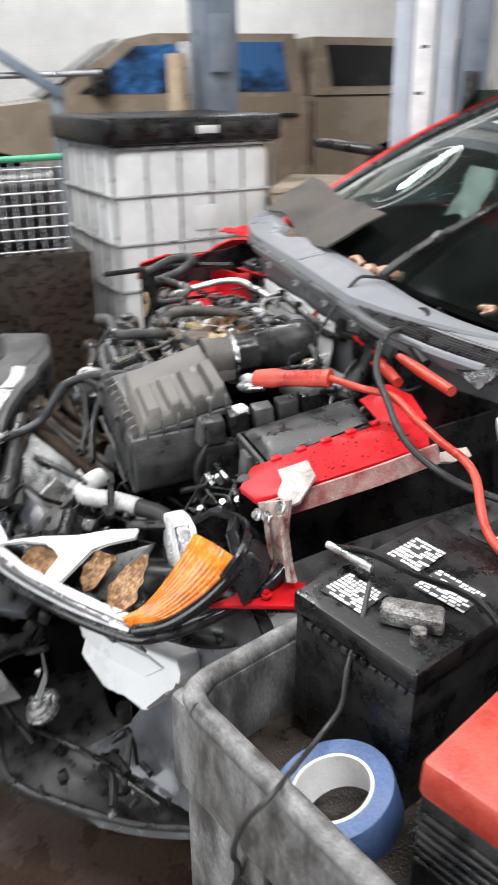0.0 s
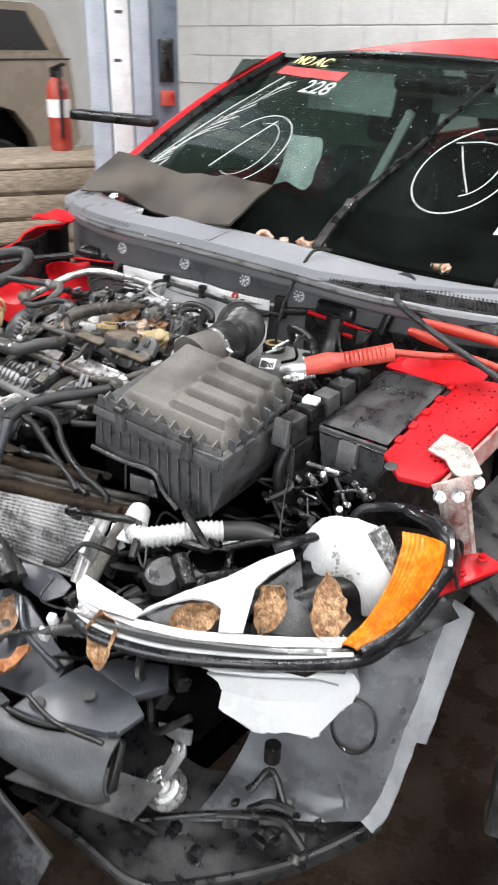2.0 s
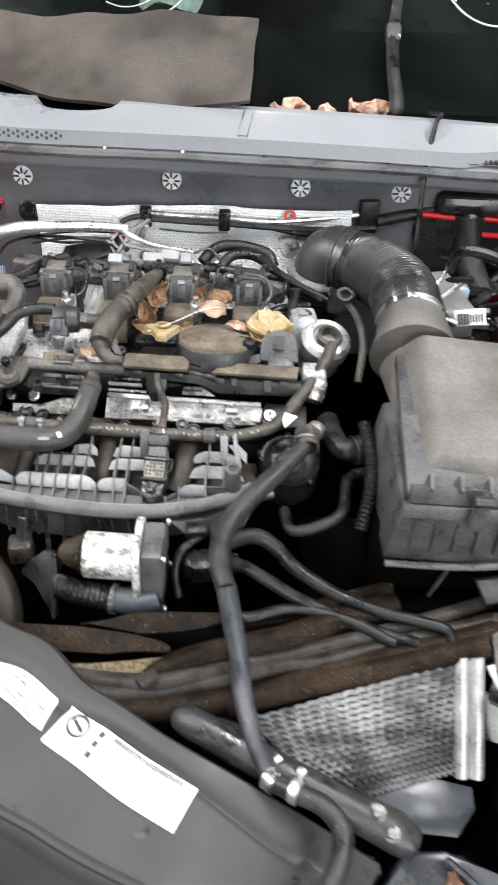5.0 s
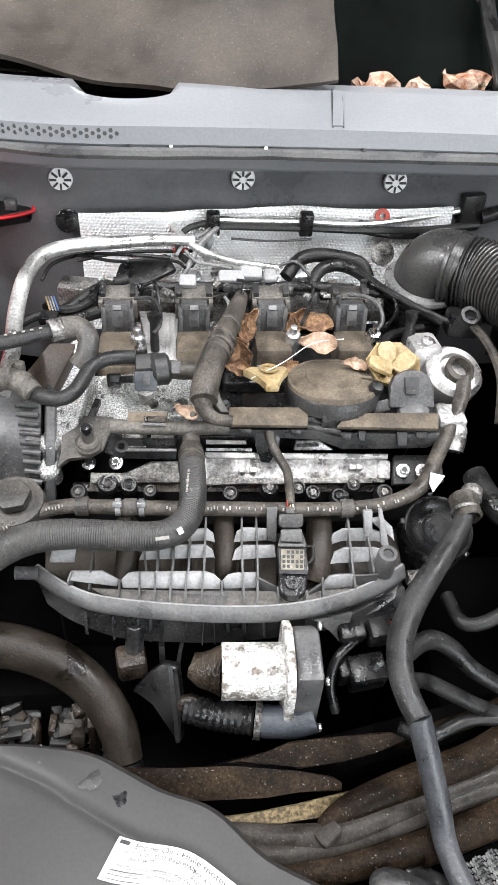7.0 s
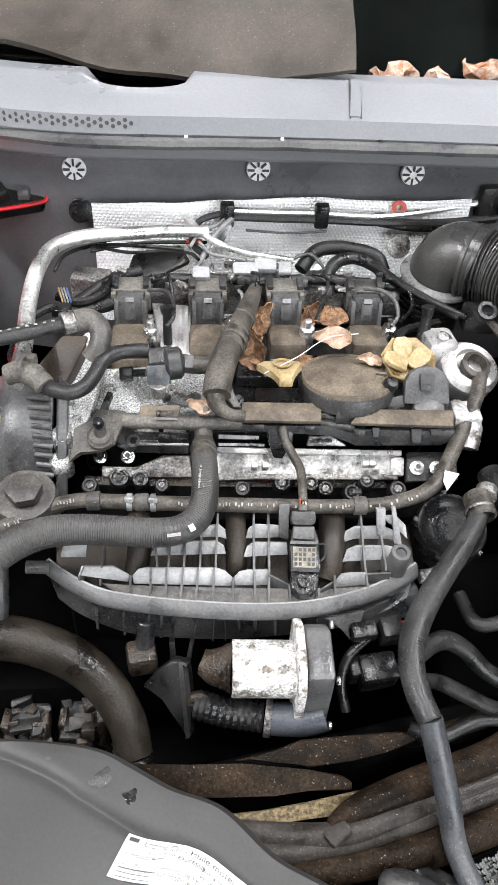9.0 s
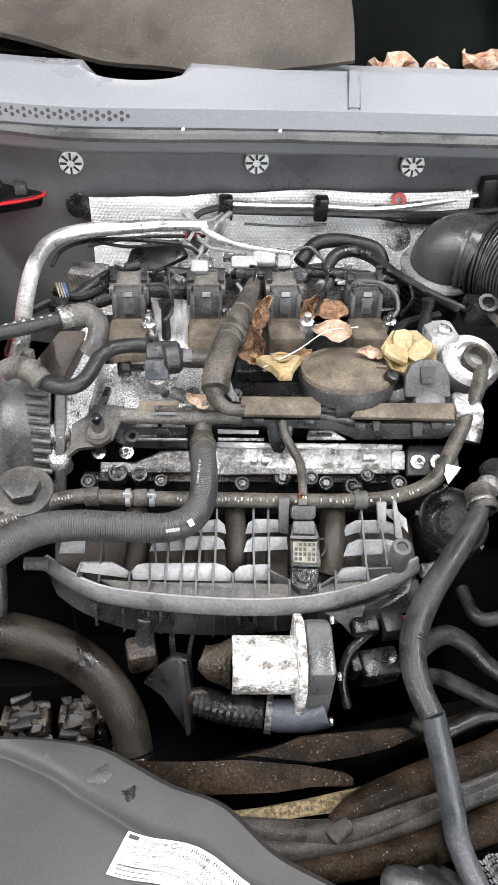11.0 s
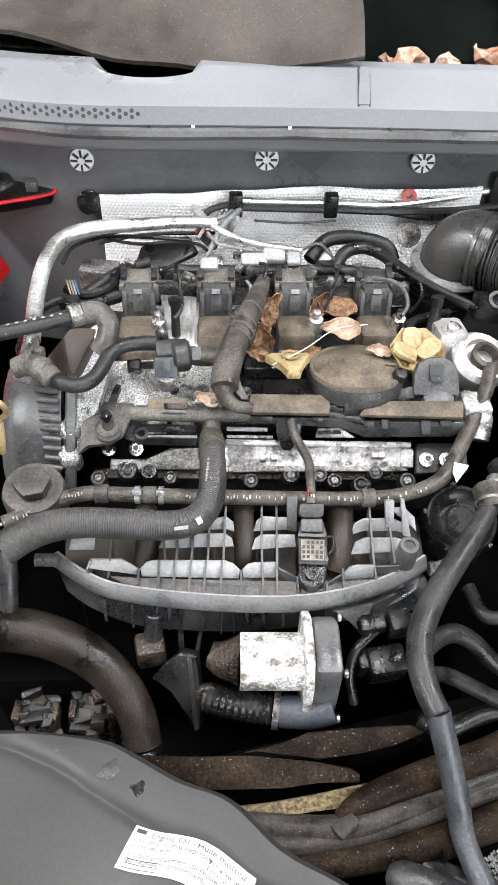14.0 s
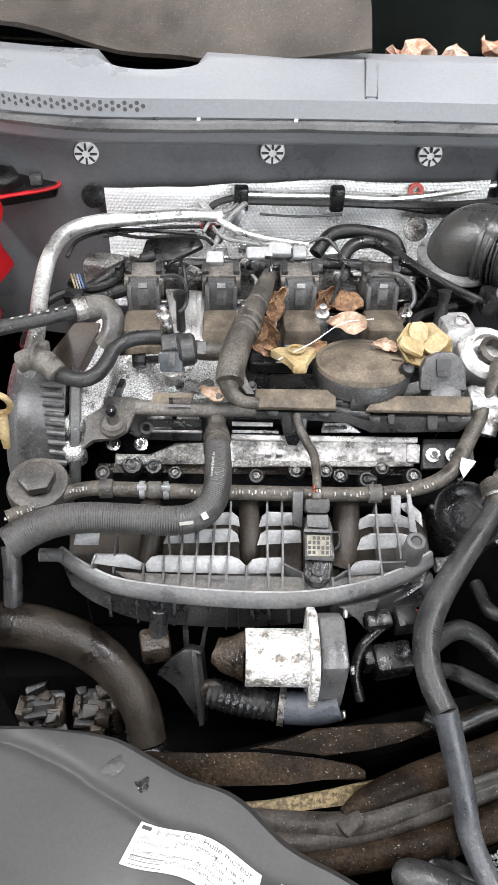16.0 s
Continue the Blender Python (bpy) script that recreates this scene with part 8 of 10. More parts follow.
part("bar", tube(B(), [(0.075, -0.718, 0.78), (0.087, -0.724, 0.784), (0.15, -0.744, 0.76), (0.23, -0.766, 0.727), (0.29, -0.783, 0.702), (0.305, -0.787, 0.695)], [0.011, 0.0155, 0.0165, 0.0175, 0.019, 0.016], seg=16), DARK, rb_)
part("lower_bar", tube(B(), [(0.1, -0.7, 0.75), (0.2, -0.735, 0.712), (0.3, -0.762, 0.675)], 0.014, seg=12), DARK, rb_)
for p in ((0.268, -0.776, 0.73), (0.282, -0.79, 0.718)):
    bolt(p, 0.008, rb_, d=(-0.2, -0.4, 1), material=ALUD)

lh = thing("front_hose", "long grey coolant hose hanging over the front panel", "hose", (0.15, -0.65, 0.8))
part("upper_hose", tube(B(), [(0.1993, -0.4142, 0.9), (0.1903, -0.4388, 0.898), (0.172, -0.4651, 0.894), (0.1498, -0.4931, 0.89), (0.1292, -0.5198, 0.886), (0.1135, -0.5452, 0.882), (0.1061, -0.5643, 0.878), (0.1037, -0.5855, 0.874), (0.1065, -0.606, 0.87), (0.1126, -0.625, 0.866)], [0.008, 0.0095, 0.0107, 0.0115, 0.0118, 0.0113, 0.0105], seg=18, rib=0.0005, pitch=0.003), HOSE, lh)
part("lower_hose", tube(B(), [(0.1122, -0.6217, 0.867), (0.1177, -0.6375, 0.85), (0.1237, -0.6544, 0.83), (0.1302, -0.6709, 0.808), (0.134, -0.6954, 0.79), (0.147, -0.735, 0.78), (0.165, -0.776, 0.78)], [0.0105, 0.0102, 0.0098, 0.0095], seg=16), mat("blue_grey_hose", (0.026, 0.028, 0.032), 0.4, col2=(0.055, 0.058, 0.063), scale=24, grain=0.2, specks=0.2), lh)
part("end_hose", tube(B(), [(0.165, -0.776, 0.78), (0.185, -0.788, 0.785), (0.21, -0.798, 0.782), (0.226, -0.815, 0.776), (0.224, -0.84, 0.774), (0.212, -0.865, 0.77), (0.2, -0.88, 0.765)], 0.0095, seg=14), HOSE, lh)
for p, q in (((0.16, -0.772, 0.78), (0.168, -0.779, 0.781)), ((0.182, -0.786, 0.785), (0.189, -0.79, 0.786))):
    part("clamp", tube(B(), [p, q], 0.0118, seg=14, k=2), STEEL, lh)
    part("clamp_ear", box(B(), (p[0] + 0.008, p[1] + 0.01, p[2] + 0.012), (0.008, 0.007, 0.011), (0, 0, 40), bevel=0.002), STEEL, lh)
part("hose_joint", lathe(B(), [(0.011, -0.014), (0.0135, -0.012), (0.0135, 0.012), (0.011, 0.014)], facing((0.1949, -0.4259, 0.899), (0.05, -1, -0.1)), 20), HOSEB, lh)
part("joint_band", lathe(B(), [(0.0135, -0.002), (0.0145, 0), (0.0135, 0.002)], facing((0.193, -0.4315, 0.899), (0.05, -1, -0.1)), 20), ALUD, lh)
part("branch", tube(B(), [(0.1064, -0.5732, 0.875), (0.1251, -0.5563, 0.868), (0.1431, -0.5477, 0.862), (0.1625, -0.5511, 0.85), (0.1857, -0.5626, 0.83), (0.2327, -0.5794, 0.81), (0.2816, -0.5914, 0.8), (0.3182, -0.5966, 0.795), (0.3486, -0.6022, 0.79), (0.3555, -0.609, 0.78)], [0.008, 0.0088, 0.008, 0.007, 0.0064, 0.0064], seg=14), RUBBER, lh)
part("branch", tube(B(), [(0.1078, -0.589, 0.866), (0.1308, -0.581, 0.85), (0.1593, -0.5834, 0.83), (0.183, -0.5871, 0.815), (0.2089, -0.5881, 0.8), (0.2577, -0.6037, 0.79), (0.3171, -0.6185, 0.785)], [0.0066, 0.0072, 0.0068, 0.0062], seg=12), RUBBER, lh)
part("branch", tube(B(), [(0.1121, -0.5976, 0.8), (0.1365, -0.6074, 0.8), (0.1846, -0.5918, 0.8), (0.2452, -0.6009, 0.795), (0.2929, -0.6199, 0.785)], 0.0065, seg=10), RUBBER, lh)
part("ribbed_tube", tube(B(), [(0.262, -0.40, 0.905), (0.268, -0.44, 0.89), (0.266, -0.48, 0.87), (0.258, -0.51, 0.84)], 0.008, seg=12, rib=0.0016, pitch=0.005), BLACK, lh, "black corrugated tube")
part("rail_pipe", tube(B(), [(0.296, -0.428, 0.862), (0.271, -0.432, 0.86), (0.245, -0.448, 0.86), (0.236, -0.5, 0.858), (0.206, -0.524, 0.856), (0.179, -0.524, 0.85), (0.172, -0.49, 0.846)], 0.0065, seg=10), RUBBER, lh)
part("ribbed_coupling", tube(B(), [(0.3, -0.412, 0.88), (0.262, -0.416, 0.88), (0.25, -0.42, 0.88)], 0.018, seg=18, rib=0.002, pitch=0.007), BLACK, lh, "black ribbed hose coupling")
part("coupling_hose", tube(B(), [(0.252, -0.418, 0.88), (0.238, -0.42, 0.882), (0.228, -0.4, 0.884), (0.222, -0.37, 0.885)], 0.013, seg=14), RUBBER, lh)
part("hose_band", tube(B(), [(0.207, -0.405, 0.9), (0.203, -0.416, 0.9)], 0.0105, seg=16, k=2), ALUD, lh)

ll = thing("radiator_hose", "thick black radiator hose curving down", "hose", (-0.2, -0.52, 0.7))
part("tube", tube(B(), [(-0.33, -0.5, 0.8), (-0.27, -0.497, 0.8), (-0.229, -0.501, 0.795), (-0.191, -0.514, 0.785), (-0.162, -0.533, 0.77), (-0.141, -0.56, 0.75), (-0.134, -0.584, 0.73)], [0.022, 0.0215, 0.0205, 0.019, 0.0175], seg=20), OILY, ll)
part("cuff", tube(B(), [(-0.138, -0.572, 0.738), (-0.131, -0.6, 0.715)], 0.0185, seg=20, rib=0.002, pitch=0.007), RUBBER, ll)
part("frame_rail", tube(B(), [(-0.26, -0.45, 0.86), (-0.258, -0.47, 0.84), (-0.262, -0.5, 0.79)], 0.009, seg=10), DARK, ll)

# radiator pack: torn strips, pipes, condenser
rp = thing("radiator_pack", "crushed radiator and condenser with bent fins and torn trim", "radiator", (0.15, -0.62, 0.5))


TORN = mat("torn_brown_trim", (0.006, 0.0037, 0.0022), 0.55, col2=(0.028, 0.0185, 0.0115), scale=20, bump=0.2, grain=0.35, spec=0.08, specks=0.25)
BARM = mat("dusty_brown_bar", (0.012, 0.01, 0.008), 0.48, col2=(0.062, 0.055, 0.049), scale=9, grain=0.25, spec=0.2, specks=0.15)
for q in ([(-0.132, -0.6175, 0.79), (-0.0861, -0.62, 0.79), (-0.0377, -0.6206, 0.79), (0.0201, -0.6274, 0.79), (0.049, -0.6324, 0.788), (0.0573, -0.6376, 0.786), (0.0566, -0.644, 0.784), (0.0193, -0.6424, 0.782), (-0.0098, -0.6454, 0.78), (-0.0839, -0.6457, 0.78), (-0.1101, -0.6366, 0.782), (-0.1296, -0.6232, 0.786)],
          [(-0.0426, -0.6188, 0.792), (-0.0082, -0.6128, 0.795), (0.0158, -0.6049, 0.798), (0.0617, -0.6022, 0.798), (0.1031, -0.5999, 0.798), (0.1201, -0.603, 0.798), (0.115, -0.6087, 0.795), (0.0908, -0.6148, 0.79), (0.0604, -0.6205, 0.788), (0.0207, -0.6247, 0.787), (0.0136, -0.6209, 0.788)],
          [(0.1103, -0.6037, 0.79), (0.1459, -0.5917, 0.79), (0.1915, -0.5786, 0.79), (0.3, -0.535, 0.79), (0.3, -0.55, 0.78), (0.191, -0.59, 0.78), (0.1457, -0.6018, 0.78), (0.1138, -0.6081, 0.78)]):
    part("torn_strip", crumple(slab(q, 0.006, 0.0015), 0.0012, 0.05), TORN, rp, "torn brown trim strip")
part("gold_seal", crumple(slab([(-0.059, -0.6592, 0.778), (-0.02, -0.6574, 0.778), (0.0186, -0.6522, 0.778), (0.0658, -0.6429, 0.778), (0.058, -0.648, 0.776), (0.0398, -0.6614, 0.772), (0.0205, -0.6621, 0.772), (-0.0107, -0.6658, 0.77), (-0.058, -0.6605, 0.77)], 0.004, 0.001), 0.0015, 0.01), mat("ochre_mesh_seal", (0.05, 0.036, 0.016), 0.7, col2=(0.2, 0.15, 0.08), scale=260, lo=0.42, hi=0.58), rp)
part("rusty_tube", tube(B(), [(0.035, -0.6725, 0.782), (0.0508, -0.6642, 0.785), (0.0797, -0.6534, 0.788), (0.1157, -0.6418, 0.788), (0.1809, -0.6209, 0.788), (0.2342, -0.5946, 0.788), (0.2978, -0.5707, 0.788)], [0.006, 0.0125, 0.0145, 0.0145, 0.014], seg=18), TORN, rp, "rusty brown round tube")
part("crossbar", tube(B(), [(-0.0582, -0.6695, 0.775), (-0.0023, -0.6759, 0.775), (0.0403, -0.6785, 0.778), (0.0832, -0.6681, 0.78), (0.1346, -0.6522, 0.78), (0.1781, -0.6392, 0.78), (0.2584, -0.6109, 0.78), (0.335, -0.5824, 0.78), (0.408, -0.5521, 0.78)], [0.009, 0.012, 0.009, 0.0085], seg=14), BARM, rp, "dusty brown crossbar")
part("crossbar", tube(B(), [(-0.0403, -0.6898, 0.772), (0.0155, -0.6875, 0.772), (0.0828, -0.6753, 0.775), (0.1774, -0.6469, 0.775), (0.2094, -0.6423, 0.775), (0.2953, -0.6124, 0.775), (0.406, -0.5743, 0.775)], [0.009, 0.0105, 0.008], seg=14), BARM, rp)
part("crossbar", tube(B(), [(-0.0132, -0.7061, 0.762), (0.0811, -0.6942, 0.765), (0.1725, -0.6724, 0.768), (0.2335, -0.6465, 0.768), (0.307, -0.6226, 0.77), (0.4111, -0.5856, 0.77)], [0.012, 0.0145, 0.013], seg=14), TORN, rp)
part("broken_clip", crumple(box(B(), (0.0381, -0.6832, 0.792), (0.02, 0.012, 0.008), (0, 0, 30), bevel=0.002), 0.003, 0.008), BARM, rp)
part("top_tank", tube(B(), [(0.1176, -0.6907, 0.765), (0.1857, -0.6721, 0.77), (0.2806, -0.6431, 0.772), (0.3927, -0.6105, 0.775)], 0.013, seg=14), TORN, rp, "brown ridged radiator top tank")
# near-black box: painted shade behind the radiator pack
part("fan_shroud", box(B(), (0.12, -0.56, 0.6), (0.62, 0.04, 0.3), (8, 0, 12), bevel=0.01), TRIMSHADE, rp)
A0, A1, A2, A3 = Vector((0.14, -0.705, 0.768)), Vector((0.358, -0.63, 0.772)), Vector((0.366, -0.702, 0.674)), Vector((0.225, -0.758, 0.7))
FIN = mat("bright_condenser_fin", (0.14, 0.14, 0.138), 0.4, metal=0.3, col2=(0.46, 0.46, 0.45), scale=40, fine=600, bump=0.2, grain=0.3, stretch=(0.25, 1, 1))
# the backing sheet's colour is the shade between the fins
cd = part("condenser_core", sheet(B(), lambda u, v: (A0.lerp(A1, u)).lerp(A3.lerp(A2, u), v) + Vector((0, 0.008, -0.01)), 6, 6, 0.004), TRIMSHADE, rp, "near-black sheet as the shade between condenser fins")
for k in range(17):
    v0, v1 = k / 17, (k + 0.8) / 17
    bm = B()
    cut = 1.0 if k < 9 else 1.0 - 0.03 * (k - 8)
    def zig(u, w):
        i = round(u * 150)
        q = A0.lerp(A1, 1 - cut + u * cut).lerp(A3.lerp(A2, 1 - cut + u * cut), v0 + (v1 - v0) * w)
        return q + Vector((0, -0.0016, 0.0016)) * (i % 2) + Vector((0, -0.0014, 0.0012)) * math.sin(i * 0.7 + k)
    sheet(bm, zig, 150, 1, 0.0)
    part("fin", crumple(bm, 0.0012 if k < 10 else 0.0006, 0.02, k // 3), FIN, cd, angle=5)
    a, b = A0.lerp(A3, v1), A1.lerp(A2, v1)
    part("core_tube", tube(B(), [a.lerp(b, 1 - cut), a.lerp(b, 0.6) + Vector((0, 0.001, -0.002)), b], 0.0016, seg=6, k=10), BLACK if k > 7 else DARK, cd)
for o in (0.006, 0.022):
    part("end_tank", tube(B(), [A1 + Vector((o, 0.005, 0.003)), A1.lerp(A2, 0.5) + Vector((o, 0, 0)), A2 + Vector((o, 0, -0.004))], 0.0085, seg=12, k=6), SATIN, rp, "pale aluminium end tank")
part("end_plate", box(B(), (0.398, -0.66, 0.72), (0.012, 0.05, 0.14), (38, 0, 14), bevel=0.003), PIPE, rp)
part("seal_strip", tube(B(), [(0.415, -0.57, 0.775), (0.41, -0.62, 0.765), (0.42, -0.68, 0.73), (0.43, -0.74, 0.68), (0.44, -0.79, 0.65)], 0.012, seg=8, flat=0.5), DUSTY, rp)

# loose plugs and hoses right of the radiator
CREAM = mat("dull_white_rubber", (0.42, 0.42, 0.41), 0.5, col2=(0.56, 0.56, 0.55), scale=16)
wh = thing("drain_hose", "white corrugated hose with a round end", "hose", (0.49, -0.6, 0.72))
part("hose", tube(B(), [(0.446, -0.626, 0.782), (0.46, -0.638, 0.78), (0.48, -0.64, 0.78), (0.51, -0.615, 0.785), (0.54, -0.585, 0.79), (0.575, -0.55, 0.79)], 0.019, seg=18, rib=0.003, pitch=0.009), CREAM, wh)
part("end_cap", tube(B(), [(0.425, -0.595, 0.785), (0.436, -0.612, 0.785), (0.452, -0.632, 0.782)], [0.02, 0.021, 0.02], seg=18), CREAM, wh)
part("far_hose", tube(B(), [(0.575, -0.55, 0.79), (0.61, -0.52, 0.79), (0.64, -0.5, 0.78)], 0.017, seg=14), PANEL, wh)
lo = thing("loose_wiring", "tangle of black wires and plugs between radiator and headlight", "wiring", (0.52, -0.68, 0.6))
rng = random.Random(11)
for i in range(34):
    p = Vector((rng.uniform(0.42, 0.66), rng.uniform(-0.76, -0.52), rng.uniform(0.62, 0.78)))
    pts = [p]
    for j in range(4):
        p = p + Vector((rng.uniform(-0.06, 0.06), rng.uniform(-0.06, 0.05), rng.uniform(-0.04, 0.035)))
        pts.append(p)
    part("wire", tube(B(), pts, rng.choice((0.002, 0.003, 0.0045, 0.007)), seg=7, k=5), rng.choice((BLACK, RUBBER, RUBBER, DARK)), lo)
for i in range(22):
    c = (rng.uniform(0.42, 0.68), rng.uniform(-0.78, -0.54), rng.uniform(0.62, 0.76))
    part("plug", box(B(), c, (rng.uniform(0.015, 0.035), rng.uniform(0.015, 0.03), rng.uniform(0.02, 0.04)), tuple(rng.uniform(-40, 40) for _ in range(3)), bevel=0.003), rng.choice((BLACK, DARK, BLACK, GREY)), lo)
for c, r in (((0.452, -0.815, 0.70), 20), ((0.454, -0.835, 0.685), 15), ((0.412, -0.632, 0.735), -30)):
    part("white_clip", box(B(), c, (0.014, 0.014, 0.022), (20, 0, r), bevel=0.002), WHITE, lo, "white plastic clip")
part("white_bracket", prism(B(), [(-0.03, -0.012), (0.01, -0.02), (0.032, 0.012), (0.026, 0.024), (-0.006, 0.012), (-0.03, 0.016)], 0.006, pose(0.425, -0.625, 0.755, 25, 0, 30), 0.002), WHITE, lo, "broken white bracket")
for k in range(3):
    part("silver_tube", tube(B(), [(0.62 + 0.02 * k, -0.48, 0.77), (0.6 + 0.02 * k, -0.52, 0.785), (0.57 + 0.01 * k, -0.545 - 0.01 * k, 0.77)], 0.006, seg=10), PIPE if k == 1 else RUBBER, lo)
# two added filler boxes, coloured near-black as shade deep in the bay
part("dark_core", crumple(box(B(), (0.55, -0.6, 0.58), (0.28, 0.3, 0.12), bevel=0.03, seg=4), 0.02, 0.05), TRIMSHADE, lo)
part("deep_core", box(B(), (0.45, -0.45, 0.55), (0.5, 0.34, 0.2), bevel=0.03), TRIMSHADE, lo)

# blue-grey front plates with holes
def plate(parent, name, quad, thick, material, label="", bow=0.0, n=12):
    q = [Vector(p) for p in quad]
    nn = (q[1] - q[0]).cross(q[3] - q[0]).normalized()
    return part(name, sheet(B(), lambda u, v: q[0].lerp(q[1], u).lerp(q[3].lerp(q[2], u), v) + nn * bow * math.sin(u * math.pi) * math.sin(v * math.pi), n, n, thick), material, parent, label)


SKING = mat("scuffed_pale_bumper", (0.05, 0.05, 0.05), 0.42, col2=(0.12, 0.119, 0.117), scale=9, grain=0.12, bump=0.08)
fc_ = thing("front_carrier", "dark blue-grey plastic front carrier with holes", "body panel", (0.45, -0.83, 0.45))
part("upper_plate", crumple(slab([(0.2568, -0.7366, 0.69), (0.2842, -0.7044, 0.69), (0.3802, -0.7166, 0.675), (0.3814, -0.7355, 0.665), (0.362, -0.7616, 0.655), (0.306, -0.7611, 0.66)], 0.006, 0.001), 0.002, 0.04), BLUEG, fc_)
part("sloped_plate", crumple(slab([(0.2609, -0.845, 0.66), (0.3022, -0.7874, 0.672), (0.3454, -0.7826, 0.67), (0.3956, -0.7977, 0.66), (0.4506, -0.81, 0.645), (0.4944, -0.8183, 0.636), (0.4894, -0.844, 0.625), (0.5123, -0.8754, 0.6), (0.3934, -0.9058, 0.6), (0.3485, -0.8499, 0.62)], 0.012, 0.003), 0.002, 0.05), BLUEG, fc_)
part("plate_rib", tube(B(), [(0.3409, -0.793, 0.674), (0.4018, -0.8312, 0.656), (0.4864, -0.838, 0.636)], 0.005, seg=8), BLUEG, fc_)
pb_ = part("corner_plate", crumple(slab([(0.5109, -0.9452, 0.655), (0.5164, -0.9035, 0.66), (0.5361, -0.8241, 0.668), (0.6391, -0.8237, 0.668), (0.6728, -0.835, 0.662), (0.6651, -0.8818, 0.655), (0.6488, -0.8866, 0.655), (0.5652, -0.9321, 0.652)], 0.012, 0.004), 0.0015, 0.05), BLUEG, fc_)
part("raised_facet", slab([(0.5527, -0.8286, 0.676), (0.5749, -0.7954, 0.682), (0.6455, -0.7553, 0.682), (0.6676, -0.7812, 0.672), (0.641, -0.827, 0.67)], 0.02, 0.003), BLUEG, fc_)
for c, r in (((0.5905, -0.8657, 0.669), 0.0095), ((0.5376, -0.9192, 0.66), 0.011)):
    part("hole", lathe(B(), [(0, 0.001), (r, 0.001), (r + 0.001, 0)], facing(c, (0, -0.05, 1)), 18), INK, pb_)
bt_ = smooth([(0.4774, -0.9418, 0.625), (0.5174, -0.9439, 0.628), (0.5645, -0.9323, 0.63), (0.6169, -0.9032, 0.632), (0.6616, -0.8722, 0.632)], 4)
bb_ = smooth([(0.4694, -0.9595, 0.585), (0.5079, -0.9597, 0.58), (0.5824, -0.9473, 0.57), (0.6529, -0.9313, 0.562), (0.6749, -0.9096, 0.562)], 4)
beam = part("beam_end", sheet(B(), lambda u, v: bt_[round(u * 16)].lerp(bb_[round(u * 16)], v) + Vector((0, -0.022, 0.004)) * math.sin(v * math.pi) ** 0.6, 16, 14, 0.008), PANELS, fc_, "rounded scuffed grey bumper beam end")
part("beam_cap", slab([(0.6604, -0.8731, 0.63), (0.6675, -0.867, 0.63), (0.6787, -0.8984, 0.565), (0.6732, -0.9125, 0.562)], 0.03, 0.002), BLACK, beam)
for c in ((0.5369, -0.9566, 0.6), (0.6386, -0.9257, 0.592)):
    part("beam_hole", lathe(B(), [(0, 0.001), (0.009, 0.001), (0.01, 0)], facing(c, (0.1, -1, 0.5)), 14), INK, beam)
part("beam_lip", tube(B(), [(0.5014, -0.946, 0.645), (0.5636, -0.9304, 0.645), (0.6458, -0.8786, 0.645)], 0.0045, seg=8), RUBBER, fc_)
part("seal_lip", tube(B(), [(0.525, -0.925, 0.672), (0.6, -0.936, 0.675), (0.68, -0.922, 0.68)], 0.004, seg=8), RUBBER, fc_)
part("side_rail", crumple(sheet(B(), lambda u, v: smooth([(0.05, -0.83, 0.63), (0.24, -0.895, 0.61), (0.36, -0.927, 0.6), (0.47, -0.944, 0.598)], 5)[round(u * 15)] + Vector((0.012, -0.045, -0.012)) * (v - 0.5) + Vector((0, 0, 0.012)) * math.sin(v * math.pi), 15, 6, 0.01), 0.002, 0.03), PANELS, fc_, "scuffed grey side rail")
part("lower_plate", crumple(slab([(0.064, -0.8668, 0.53), (0.1469, -0.9028, 0.53), (0.2039, -0.9181, 0.53), (0.2607, -0.9606, 0.53), (0.3025, -0.9954, 0.53), (0.2693, -1.056, 0.53), (0.1935, -1.078, 0.53)], 0.006, 0.001), 0.002, 0.04), SKING, fc_, "scuffed pale grey lower plate")
part("plate_hole", lathe(B(), [(0, 0.001), (0.009, 0.001), (0.01, 0)], pose(*(0.2087, -0.9422, 0.533)), 16), INK, fc_)
part("lower_strip", crumple(slab([(0.2721, -0.9618, 0.5), (0.4274, -0.903, 0.5), (0.5783, -0.8455, 0.5), (0.683, -0.8098, 0.5), (0.6901, -0.8838, 0.5), (0.2981, -1.017, 0.5)], 0.006, 0.001), 0.004, 0.05), SKING, fc_, "scuffed grey lower strip")
be_ = smooth([(-0.1, -1.0, 0.56), (0.1, -1.0, 0.53), (0.286, -0.985, 0.5), (0.374, -0.972, 0.5), (0.454, -0.972, 0.495), (0.544, -0.978, 0.48), (0.62, -0.98, 0.45)], 5)
nbe = len(be_) - 1
part("bumper_skin", crumple(sheet(B(), lambda u, v: be_[round(u * nbe)] + Vector((0.0, -0.09 * math.sin(v * 1.6), -0.16 * v - 0.05 * (v > 0.3) * math.sin((v - 0.3) * 4))), nbe, 14, 0.006), 0.003, 0.06), CARGLOSS, fc_, "black bumper skin hanging loose")
part("skin_edge", tube(B(), be_, 0.006, seg=8, k=1), PANEL, fc_)
# added dark sheet, fills the gap under the plates with black
part("carrier_filler", crumple(sheet(B(), lambda u, v: Vector((0.1 + 0.47 * u, -0.74 - 0.2 * v, 0.56 - 0.06 * v - 0.04 * u)), 30, 20, 0.006), 0.02, 0.06), BLACK, fc_, "dark filler sheet added below the carrier plates")
for k in range(7):
    p = Vector((0.24 + 0.06 * k, -0.80 - 0.02 * (k % 3), 0.66 - 0.006 * k))
